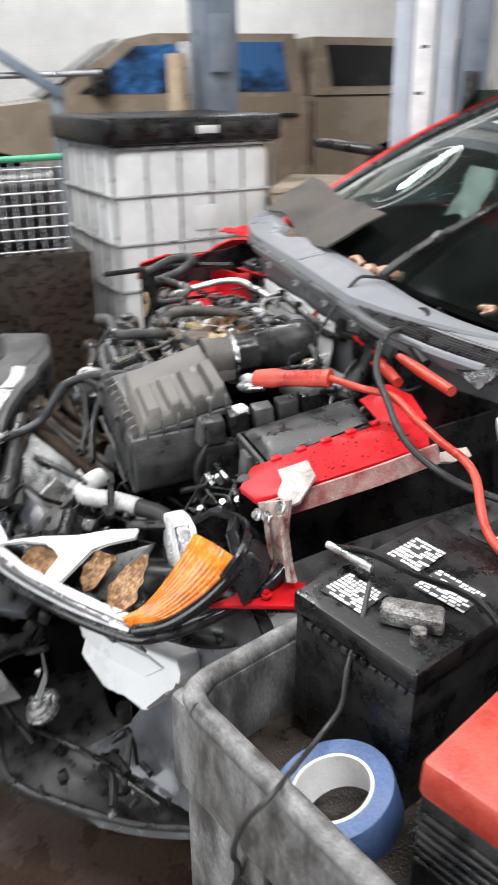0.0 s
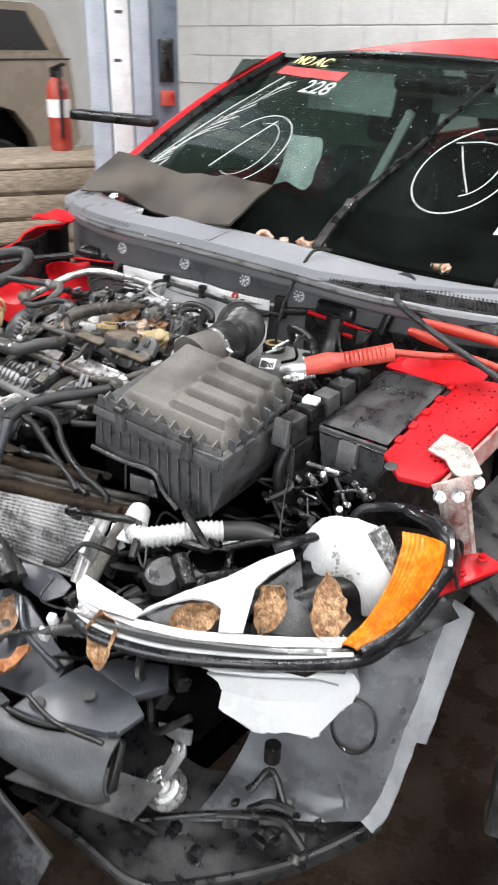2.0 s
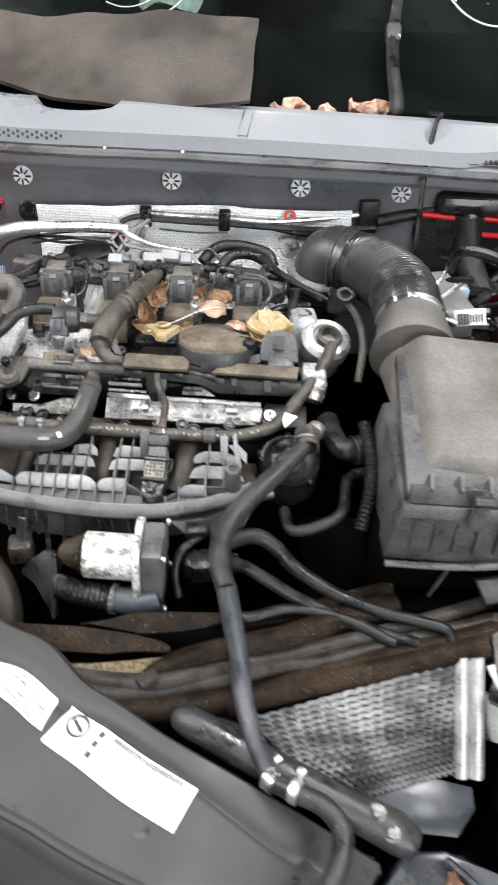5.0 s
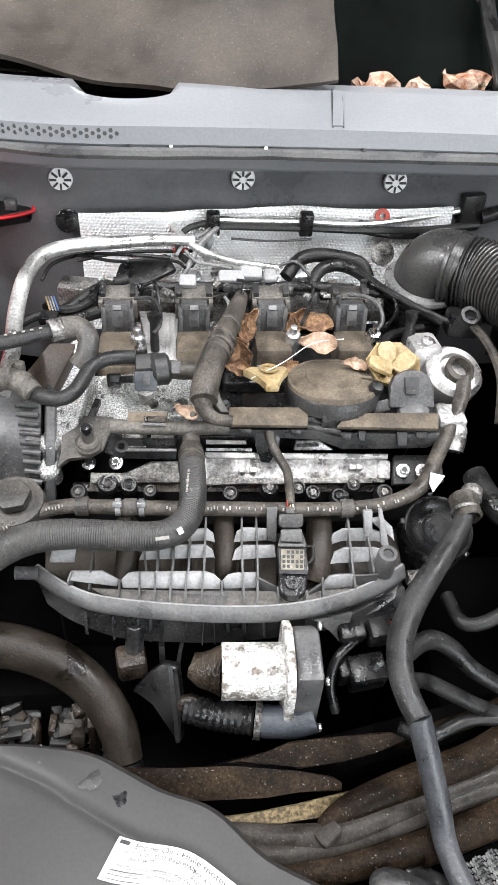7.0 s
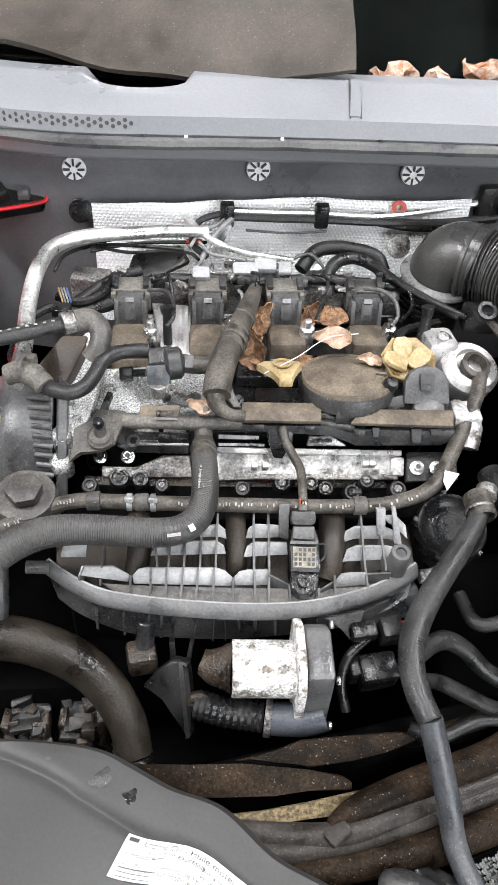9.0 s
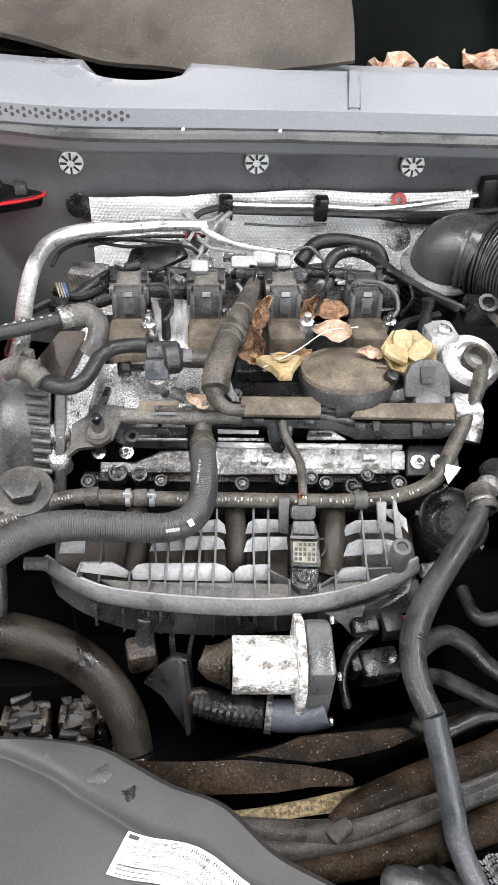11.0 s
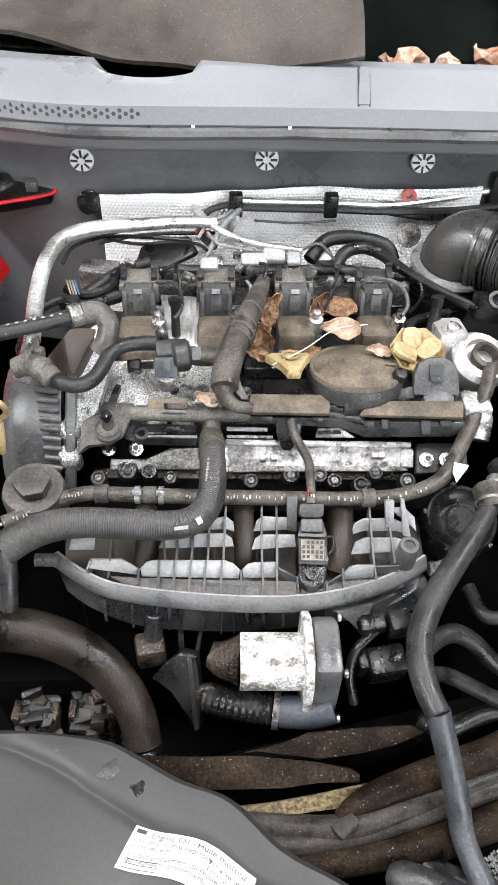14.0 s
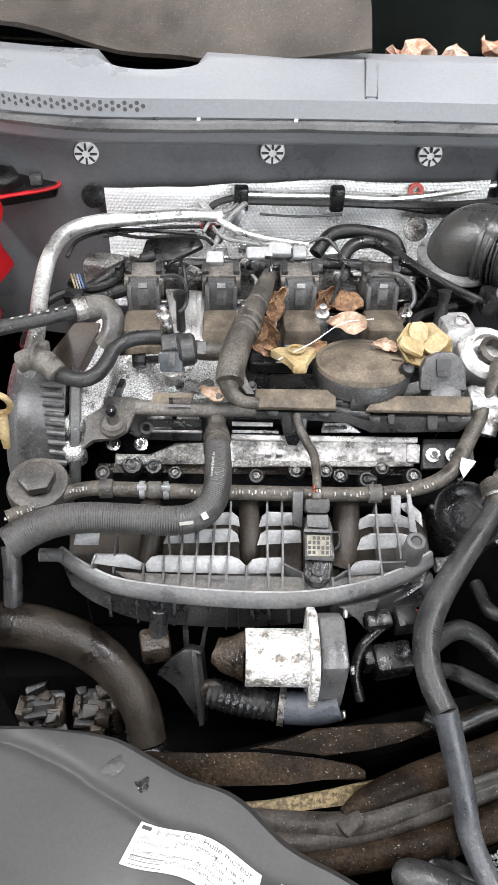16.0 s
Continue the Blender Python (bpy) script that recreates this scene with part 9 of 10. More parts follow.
    part("clip", box(B(), tuple(p), (0.02, 0.03, 0.014), (10, 0, 20 * k), bevel=0.004), rng.choice((BLACK, DARK)), fc_)
# core box in near-black, painted shade below the carrier
part("lower_core", box(B(), (0.22, -0.82, 0.46), (0.56, 0.26, 0.18), (0, 0, -6), bevel=0.03), TRIMSHADE, fc_)
LEAFB = mat("dark_orange_leaf", (0.24, 0.075, 0.025), 0.6, col2=(0.5, 0.24, 0.1), scale=50, bump=0.5)
for c, sz, r, k, m in (((0.352, -0.838, 0.66), 0.06, (35, 10, 30), 21, None), ((0.425, -0.875, 0.638), 0.045, (20, -10, -20), 22, LEAFB), ((0.29, -0.885, 0.645), 0.04, (20, 0, 70), 23, LEAFB)):
    leaf(c, sz, r, k, m or LEAF)

# headlight
hl = thing("headlight", "broken headlight without its lens, with leaves inside", "headlight", (0.75, -0.6, 0.66))
HL, HR, HT = Vector((0.543, -0.839, 0.795)), Vector((0.893, -0.619, 0.762)), Vector((0.736, -0.523, 0.862))
HN = (HR - HL).cross(HT - HL).normalized()


def on_lamp(a, b, d=0.0):
    return HL + (HR - HL) * a + (HT - HL) * b + HN * (d + 0.03 * math.sin(max(0, min(1, a)) * math.pi))


lower = [(0.0, 0.0), (0.1, -0.12), (0.22, -0.19), (0.36, -0.215), (0.52, -0.2), (0.7, -0.14), (0.86, -0.06), (1.0, 0.0)]
CLEAR = mat("smeared_clear_trim", (0.16, 0.16, 0.16), 0.2, metal=0.5, col2=(0.55, 0.55, 0.55), scale=90, lo=0.42, hi=0.6, bump=0.4)
part("rim", slab([(0.5422, -0.8351, 0.797), (0.5667, -0.8325, 0.7891), (0.6272, -0.8081, 0.7774), (0.6942, -0.7706, 0.7691), (0.7978, -0.6956, 0.7637), (0.8755, -0.629, 0.7641), (0.8847, -0.6297, 0.7604), (0.8019, -0.7045, 0.7583), (0.6998, -0.7807, 0.7626), (0.6345, -0.8201, 0.7695), (0.5782, -0.8433, 0.7801), (0.5506, -0.8474, 0.7885)], 0.01, 0.001), CLEAR, hl, "smeared bright trim rim")
part("rim_bead", tube(B(), [(0.549, -0.8477, 0.7901), (0.5787, -0.8439, 0.7808), (0.6352, -0.8213, 0.7698), (0.7007, -0.7825, 0.7626), (0.8027, -0.7065, 0.7582), (0.8854, -0.6319, 0.7603)], 0.0035, seg=8), WHITE, hl)
part("trim_band", slab([(0.5415, -0.8312, 0.8036), (0.5807, -0.8195, 0.7942), (0.6215, -0.8018, 0.7869), (0.6899, -0.7633, 0.7785), (0.7536, -0.7155, 0.7758), (0.8185, -0.6643, 0.7743), (0.8678, -0.6207, 0.7752), (0.8677, -0.638, 0.7676), (0.7981, -0.6974, 0.7674), (0.6952, -0.7728, 0.7724), (0.6284, -0.8102, 0.7807), (0.5681, -0.8345, 0.7923), (0.5441, -0.8377, 0.7998)], 0.006, 0.001), WHITE, hl, "white trim band")
part("trim_blade", slab([(0.5314, -0.8293, 0.8174), (0.5319, -0.8112, 0.8251), (0.5785, -0.8022, 0.8118), (0.6271, -0.7909, 0.7988), (0.6266, -0.8076, 0.7917), (0.5855, -0.8271, 0.7983), (0.5462, -0.8406, 0.8069)], 0.008, 0.001), WHITE, hl, "white trim blade")
part("trim_arm", slab([(0.7372, -0.5825, 0.847), (0.75, -0.5918, 0.8382), (0.7327, -0.6338, 0.8262), (0.7273, -0.6603, 0.8166), (0.7536, -0.7187, 0.7814), (0.7259, -0.7406, 0.782), (0.7096, -0.7128, 0.8002), (0.6907, -0.7162, 0.8057), (0.6673, -0.7313, 0.8077), (0.6411, -0.7645, 0.8029), (0.6285, -0.793, 0.7951), (0.6238, -0.8059, 0.7911), (0.6299, -0.7805, 0.8001), (0.6547, -0.733, 0.8117), (0.6886, -0.6779, 0.8232), (0.7125, -0.6246, 0.8378)], 0.008, 0.001), WHITE, hl, "white forked trim arm")
part("outer_rim", tube(B(), [(0.5562, -0.8506, 0.7758), (0.5814, -0.8482, 0.7676), (0.637, -0.8239, 0.7577), (0.7024, -0.7845, 0.7508), (0.8042, -0.7072, 0.747), (0.8873, -0.6325, 0.749), (0.9108, -0.589, 0.7593), (0.9255, -0.5293, 0.78), (0.9307, -0.4634, 0.8069), (0.9243, -0.4069, 0.834), (0.9039, -0.3842, 0.8515), (0.8702, -0.3867, 0.8629)], 0.0105, seg=10), CARGLOSS, hl, "glossy black outer rim")
CLOUD = mat("cloudy_white_lens", (0.72, 0.72, 0.71), 0.3, col2=(0.88, 0.88, 0.87), scale=18, lo=0.3, hi=0.5, bump=0.1, grain=0.06)
bw = part("reflector", slab([(0.7235, -0.539, 0.8137), (0.7284, -0.5396, 0.8477), (0.7425, -0.54, 0.8706), (0.7635, -0.5402, 0.8842), (0.8021, -0.5401, 0.8938), (0.8379, -0.54, 0.8974), (0.8608, -0.5394, 0.8755), (0.8825, -0.5386, 0.8457), (0.8819, -0.5376, 0.7946), (0.8664, -0.5371, 0.764), (0.849, -0.5368, 0.7477), (0.8266, -0.5369, 0.745), (0.7936, -0.5372, 0.7493), (0.7518, -0.5374, 0.7435)], 0.03, 0.004), CLOUD, hl, "clouded white reflector plate")
rngl = random.Random(12)
prA, prB = [(0.7888, -0.5403, 0.8494), (0.7838, -0.5387, 0.7718)]
prC, prD = [(0.7939, -0.539, 0.787), (0.8277, -0.5396, 0.8251)]
for k in range(34):
    a, b = (Vector(prA), Vector(prB)) if k % 2 else (Vector(prC), Vector(prD))
    c = a.lerp(b, rngl.random()) + Vector((rngl.uniform(-0.008, 0.008), 0, rngl.uniform(-0.006, 0.006)))
    part("print", box(B(), tuple(c), (rngl.uniform(0.002, 0.006), rngl.uniform(0.002, 0.004), 0.002), (28, -12, rngl.uniform(0, 90))), PRINTG, bw)
part("side_frame", slab([(0.8371, -0.544, 0.8995), (0.8537, -0.5442, 0.9124), (0.8892, -0.543, 0.8633), (0.8864, -0.5426, 0.8437)], 0.02, 0.001), CLEAR, hl)
part("clear_lens_edge", slab([(0.8241, -0.6304, 0.7686), (0.8395, -0.6022, 0.7753), (0.8663, -0.5777, 0.7761), (0.8828, -0.5682, 0.7742), (0.8753, -0.6003, 0.7629), (0.8406, -0.6264, 0.7643)], 0.004, 0.001), LENS, hl, "broken clear lens piece")
part("grey_bezel", slab([(0.717, -0.6285, 0.7882), (0.7367, -0.5554, 0.813), (0.7678, -0.5918, 0.7856), (0.8017, -0.6148, 0.763), (0.8393, -0.6163, 0.7484), (0.7417, -0.6838, 0.755)], 0.006, 0.001), GREY, hl)
part("grey_cone", slab([(0.6132, -0.7686, 0.7653), (0.6355, -0.7276, 0.775), (0.6726, -0.6936, 0.7762), (0.7034, -0.6904, 0.7662), (0.7101, -0.7119, 0.7543), (0.63, -0.7658, 0.7603)], 0.006, 0.001), GREY, hl)
part("bulb_unit", crumple(lathe(B(), [(0.03, -0.03), (0.034, 0.0), (0.026, 0.015), (0, 0.02)], facing([(0.5818, -0.6993, 0.7842)][0], (0.1, -0.4, 1)), 20), 0.004, 0.02), DARK, hl)
part("bulb_unit", cyl(B(), *[(0.5913, -0.676, 0.8139), (0.6328, -0.6982, 0.7888)], 0.014, seg=18), BLACK, hl)
amb_i = smooth([(0.87, -0.637, 0.771), (0.884, -0.603, 0.8), (0.892, -0.566, 0.85), (0.889, -0.535, 0.893), (0.881, -0.521, 0.91)], 5)
amb_o = smooth([(0.886, -0.63, 0.77), (0.912, -0.582, 0.79), (0.93, -0.535, 0.828), (0.937, -0.495, 0.868), (0.929, -0.474, 0.888)], 5)
amb = sheet(B(), lambda u, v: amb_i[round(u * 20)].lerp(amb_o[round(u * 20)], v) + HN * (0.006 * math.sin(v * math.pi) + 0.0006 * math.sin(v * 60)), 20, 30, 0.004)
part("amber_rim", tube(B(), [p + Vector((0.008, 0.004, -0.004)) for p in amb_o] + [Vector((0.9, -0.47, 0.91)), Vector((0.85, -0.45, 0.9))], 0.01, seg=10, k=1), CARGLOSS, hl)
part("amber_lens", amb, AMBER, hl, "amber side lens")
top = smooth([on_lamp(0.08, 0.72, -0.01), on_lamp(0.1, 1.0, -0.005), (0.79, -0.462, 0.885), (0.86, -0.435, 0.897), (0.925, -0.46, 0.9), (0.95, -0.5, 0.87)], 6)
part("housing_top", sheet(B(), lambda u, v: top[round(u * 30)] + Vector((0.01 * v, 0.06 * v * (1 - 0.5 * u), 0.012 * math.sin(v * 3.1) - 0.05 * v)), 30, 6, 0.005), CARGLOSS, hl, "glossy black housing top")
part("housing_edge", tube(B(), top, 0.008, seg=8), CARGLOSS, hl)
part("housing_back", sheet(B(), lambda u, v: on_lamp(-0.05 + 1.0 * u, -0.15 + 1.05 * v * (0.55 + 0.45 * (1 - abs(u - 0.45) * 1.4)), -0.075 + 0.03 * math.sin(u * 9) * math.sin(v * 7)), 24, 16, 0.006), BLACK, hl, "black inner housing")
part("inner_floor", sheet(B(), lambda u, v: on_lamp(lower[0][0] + u, -0.04 - 0.14 * math.sin(u * math.pi), -0.002 - 0.075 * v), 20, 4, 0.004), GREY, hl)
WALNUT = mat("pale_speckled_leaf", (0.17, 0.08, 0.035), 0.7, col2=(0.45, 0.28, 0.15), scale=90, lo=0.42, hi=0.58, bump=0.8, grain=0.4)
for c, sz, rot, seed in (((0.6828, -0.7286, 0.7779), 0.062, (0, 10, -60), 33), ((0.7487, -0.6498, 0.7788), 0.06, (0, -10, 170), 31), ((0.819, -0.6076, 0.7989), 0.07, (0, 15, 10), 32), ((0.5995, -0.8445, 0.7671), 0.06, (0, 0, 185), 34)):
    leaf(c, sz, rot, seed, WALNUT, (0.3, -0.75, 0.6))


# washer tank, horn, liner and bumper
MILK = mat("milky_white_tank", (0.86, 0.86, 0.86), 0.35, col2=(0.92, 0.92, 0.92), scale=9, bump=0.02, grain=0.03)
wt_ = thing("washer_tank", "white moulded plastic washer fluid tank", "fluid tank", (0.76, -0.6, 0.48))
TA, TC = Vector((0.654, -0.69, 0.621)), Vector((0.745, -0.635, 0.505))
part("tank", slab([(0.6568, -0.7047, 0.6169), (0.6544, -0.6974, 0.6432), (0.734, -0.6417, 0.6389), (0.8521, -0.5532, 0.6494), (0.8649, -0.55, 0.6315), (0.8674, -0.5548, 0.6126), (0.8561, -0.5657, 0.6043), (0.855, -0.5735, 0.5838), (0.8394, -0.5867, 0.5779), (0.8336, -0.6042, 0.5388), (0.8211, -0.6153, 0.5326), (0.7861, -0.6345, 0.55), (0.7719, -0.6461, 0.546), (0.7619, -0.6567, 0.5358), (0.7453, -0.668, 0.5378), (0.7031, -0.6878, 0.5688), (0.6662, -0.7054, 0.595)], 0.09, 0.006), MILK, wt_)
part("tank_step", slab([(0.6651, -0.6988, 0.6392), (0.7374, -0.6484, 0.6346), (0.81, -0.5949, 0.6383), (0.8415, -0.5749, 0.6305), (0.8175, -0.6024, 0.6006), (0.7442, -0.6562, 0.5973), (0.6835, -0.6939, 0.6148)], 0.01, 0.004), MILK, wt_)
part("pump", cyl(B(), TC + Vector((0.02, 0, -0.005)), TC + Vector((0.02, 0, -0.04)), 0.014, seg=16), BLACK, wt_)
part("red_hose", tube(B(), [TA + Vector((-0.005, 0.0, 0.01)), TA + Vector((-0.01, -0.002, -0.05)), TA + Vector((0.0, 0.0, -0.1))], 0.006, seg=8), REDP, wt_)
hn = thing("horn", "round silver horn on a bent bracket", "horn", (0.652, -0.772, 0.4))
HC = Vector((0.654, -0.774, 0.44))
HD = (0.1, -0.5, 0.86)
part("disc", lathe(B(), [(0.0, -0.02), (0.03, -0.018), (0.036, -0.008), (0.037, 0.0), (0.034, 0.004), (0.027, 0.005), (0.026, 0.012), (0.02, 0.014), (0.018, 0.01), (0.014, 0.011), (0.013, 0.018), (0.008, 0.02), (0.0, 0.021)], facing(HC, HD), 40), mat("dull_silver_horn", (0.3, 0.3, 0.29), 0.3, metal=0.8, col2=(0.5, 0.5, 0.48), scale=30), hn)
part("nut", lathe(B(), [(0.007, 0.02), (0.007, 0.028), (0.003, 0.03), (0.003, 0.036), (0, 0.036)], facing(HC, HD), 6), STEEL, hn)
part("bracket", fin([HC + Vector((0.0, -0.012, 0.022)), HC + Vector((0.008, 0.0, 0.05)), HC + Vector((0.018, 0.012, 0.085)), HC + Vector((0.018, 0.014, 0.1))], 0.012, 0.004), GALV, hn, "bent grey bracket")
part("bracket", slab([HC + Vector((-0.008, -0.005, 0.03)), HC + Vector((0.012, -0.005, 0.028)), HC + Vector((0.032, 0.012, 0.085)), HC + Vector((0.03, 0.014, 0.105)), HC + Vector((0.008, 0.014, 0.105)), HC + Vector((0.008, 0.01, 0.08))], 0.004, 0.0005), GALV, hn, "bent grey bracket")
part("bracket_head", slab([(0.6271, -0.762, 0.5557), (0.6988, -0.762, 0.5859), (0.6951, -0.762, 0.5526), (0.6745, -0.762, 0.5432), (0.6355, -0.762, 0.5396)], 0.004, 0.0005), GALV, hn)
bolt(tuple(HC + Vector((0.022, 0.004, 0.1))), 0.008, hn, d=(0, -1, 0.4))
lm = thing("wheel_liner", "grey scuffed plastic wheel arch liner, torn at the edge", "wheel liner", (0.9, -0.5, 0.3))


LINER_ROWS = [smooth(r, 6) for r in (
    [(0.7, -0.5, 0.74), (0.84, -0.47, 0.74), (0.9, -0.42, 0.745), (0.925, -0.381, 0.735)],
    [(0.68, -0.54, 0.58), (0.83, -0.515, 0.58), (0.9, -0.485, 0.59), (0.927, -0.468, 0.58)],
    [(0.68, -0.565, 0.46), (0.8, -0.545, 0.46), (0.88, -0.522, 0.47), (0.922, -0.501, 0.47)],
    [(0.67, -0.61, 0.36), (0.78, -0.562, 0.37), (0.865, -0.524, 0.36), (0.915, -0.531, 0.38)],
    [(0.66, -0.72, 0.305), (0.74, -0.645, 0.31), (0.84, -0.57, 0.31), (0.902, -0.551, 0.345)])]


def liner_at(u, v):
    col = []
    for r in LINER_ROWS:
        k = min(int(u * (len(r) - 1)), len(r) - 2)
        col.append(r[k].lerp(r[k + 1], u * (len(r) - 1) - k))
    col = smooth(col, 6)
    k = min(int(v * (len(col) - 1)), len(col) - 2)
    return col[k].lerp(col[k + 1], v * (len(col) - 1) - k)


def flange_at(u, v):
    w = 1.0 if v < 0.36 else 0.62
    return liner_at(1.0, v) + Vector((0.042 * u * w, -0.012 * u * w - 0.002 * math.sin(v * 18), -0.002))


part("arch", crumple(sheet(B(), liner_at, 40, 40, 0.004), 0.003, 0.08), LINER, lm)
part("edge_flange", crumple(sheet(B(), flange_at, 4, 60, 0.004), 0.0015, 0.02), mat("pale_scuffed_liner", (0.3, 0.305, 0.315), 0.4, col2=(0.42, 0.425, 0.435), scale=12, bump=0.05, grain=0.08), lm, "pale scuffed edge flange")
part("liner_ridge", tube(B(), [liner_at(0.3, 0.45), liner_at(0.48, 0.62), liner_at(0.62, 0.78), liner_at(0.72, 0.86)], 0.005, seg=8), LINER, lm)
for a, b in ((0.82, 0.3), (0.86, 0.42), (0.9, 0.2)):
    part("liner_hole", lathe(B(), [(0, 0.004), (0.006, 0.004), (0.007, 0.003)], facing(tuple(liner_at(a, b)), (0.3, -0.9, 0.3)), 12), INK, lm)
part("cap_ring", lathe(B(), [(0.046, 0), (0.05, 0.003), (0.046, 0.005), (0.044, 0.002)], facing((0.853, -0.53, 0.517), (0.25, -0.95, 0.2)) @ Matrix.Diagonal((0.8, 1.05, 1, 1)), 28), DARK, lm)
part("arch_top", crumple(sheet(B(), lambda u, v: Vector((0.885 + 0.28 * v, -0.44 + 0.85 * u + 0.03 * v, 0.81 + 0.08 * math.sin(min(1, u * 1.2) * 1.6) - 0.2 * v * v - 0.02 * v)), 20, 14, 0.004), 0.003, 0.05), DARK, lm, "dark wet upper arch")
drops = B()
rngd = random.Random(5)
for i in range(240):
    u, v = rngd.random() * 0.6, rngd.random() * 0.8
    p = Vector((0.885 + 0.28 * v, -0.44 + 0.85 * u + 0.03 * v, 0.8105 + 0.08 * math.sin(min(1, u * 1.2) * 1.6) - 0.2 * v * v - 0.02 * v))
    r = rngd.uniform(0.0015, 0.005)
    lathe(drops, [(r, 0), (r * 0.7, r * 0.35), (0, r * 0.45)], pose(*p), 6)
part("water_film", drops, CARGLOSS, lm)["kind"] = "stuff"
bu = thing("bumper_cover", "dark grey bumper cover torn loose and hanging low", "bumper", (0.6, -0.8, 0.26))
BUM = smooth([(0.02, -0.96, 0.46), (0.2, -0.95, 0.42), (0.372, -0.905, 0.37), (0.54, -0.87, 0.32), (0.6709, -0.8539, 0.3), (0.7405, -0.7611, 0.27), (0.8154, -0.656, 0.265), (0.8626, -0.5787, 0.275), (0.8925, -0.5258, 0.29), (0.9066, -0.4965, 0.305)], 5)
nb = len(BUM) - 1
part("lip", tube(B(), BUM, 0.009, seg=8), DARK, bu)
part("inner_skin", crumple(sheet(B(), lambda u, v: BUM[round(u * nb)] + Vector((-0.05 * v, 0.2 * v * (0.5 + 0.5 * (1 - u)) + 0.06 * v, 0.005 * v + 0.04 * v * v)), nb, 8, 0.005), 0.004, 0.08), DARK, bu)
part("outer_skin", sheet(B(), lambda u, v: BUM[round(u * nb)] + Vector((0.012 * v * (u > 0.6), -0.004 * v, -0.014 * v)), nb, 3, 0.005), BLACK, bu)
for i in range(12):
    t = 0.45 + 0.045 * i
    p = BUM[int(t * nb)] + Vector((rng.uniform(-0.06, -0.01), rng.uniform(0.02, 0.12), 0.035))
    part("clip", box(B(), tuple(p), (rng.uniform(0.015, 0.035), 0.016, 0.016), tuple(rng.uniform(-30, 30) for _ in range(3)), bevel=0.003), rng.choice((BLACK, DARK, ALU if i in (3, 7) else BLACK)), bu)
for p, q in (((0.62, -0.8, 0.36), (0.82, -0.62, 0.36)), ((0.7, -0.74, 0.38), (0.86, -0.6, 0.34)), ((0.5, -0.86, 0.42), (0.66, -0.8, 0.36))):
    part("bumper_wire", tube(B(), [p, ((p[0] + q[0]) / 2, (p[1] + q[1]) / 2 - 0.02, (p[2] + q[2]) / 2 + 0.03), q], 0.005, seg=8), BLACK, bu)

rngb = random.Random(17)
for k in range(4):
    p = Vector((rngb.uniform(0.68, 0.8), rngb.uniform(-0.74, -0.64), rngb.uniform(0.33, 0.4)))
    q = [p, p + Vector((rngb.uniform(0.01, 0.05), rngb.uniform(0.0, 0.04), rngb.uniform(0.0, 0.05))), p + Vector((rngb.uniform(0.04, 0.1), rngb.uniform(0.0, 0.06), rngb.uniform(-0.03, 0.02)))]
    part("loose_lead", tube(B(), q, rngb.choice((0.004, 0.006, 0.009)), seg=8), rngb.choice((BLACK, RUBBER, DARK)), bu)
for k in range(12):
    c = (rngb.uniform(0.7, 0.86), rngb.uniform(-0.7, -0.6), rngb.uniform(0.315, 0.345))
    part("clip", crumple(box(B(), c, (rngb.uniform(0.012, 0.035), rngb.uniform(0.01, 0.022), rngb.uniform(0.01, 0.02)), tuple(rngb.uniform(-30, 30) for _ in range(3)), bevel=0.003), 0.002, 0.012), rngb.choice((BLACK, BLACK, DARK, ALUD)), bu)

# ---- driver's side of the bay ----
fb = thing("fuse_box", "black plastic fuse box with a curved lid", "fuse box", (0.71, -0.27, 0.75))
def fuse_at(u, v):
    l = Vector((0.641, -0.367, 0.948)).lerp(Vector((0.643, -0.16, 0.985)), v)
    r = Vector((0.76, -0.361, 0.946)).lerp(Vector((0.772, -0.187, 1.0)), v)
    return l.lerp(r, u) + Vector((0, 0, 0.012 * (math.sin(max(0, min(1, u * 1.0)) * math.pi) ** 0.5 * min(1, v / 0.06, (1 - v) / 0.06))))
part("lid", sheet(B(), fuse_at, 20, 24, 0.006), DARK, fb)
plate(fb, "front", ((0.638, -0.372, 0.946), (0.764, -0.366, 0.944), (0.757, -0.352, 0.85), (0.645, -0.358, 0.85)), 0.006, GREY)
plate(fb, "side", ((0.766, -0.366, 0.944), (0.777, -0.185, 0.998), (0.772, -0.185, 0.87), (0.76, -0.352, 0.85)), 0.006, BLACK)
plate(fb, "inner_side", ((0.641, -0.16, 0.983), (0.637, -0.37, 0.944), (0.645, -0.36, 0.85), (0.648, -0.16, 0.87)), 0.006, BLACK)
part("lid_seam", tube(B(), [(0.638, -0.374, 0.935), (0.7, -0.375, 0.937), (0.764, -0.369, 0.933)], 0.003, seg=6), BLACK, fb)
part("latch", box(B(), (0.7, -0.38, 0.912), (0.036, 0.016, 0.05), (-6, 0, 2), bevel=0.004), RIBM, fb)
part("foot", box(B(), (0.705, -0.28, 0.8), (0.11, 0.16, 0.12), bevel=0.01), TRIMSHADE, fb)
rl = thing("relay_carrier", "black relay carrier with grey plugs", "relay box", (0.615, -0.33, 0.8))
for k in range(5):
    part("relay", box(B(), (0.607 + 0.003 * k, -0.41 + 0.045 * k, 0.945 + 0.008 * k), (0.036, 0.036, 0.045), (6, 0, -4), bevel=0.004), (DARK, BLACK, GREY, DARK, BLACK)[k], rl)
part("grey_plug", box(B(), (0.6, -0.433, 0.94), (0.034, 0.014, 0.05), (-8, 0, 0), bevel=0.006), GREY, rl)
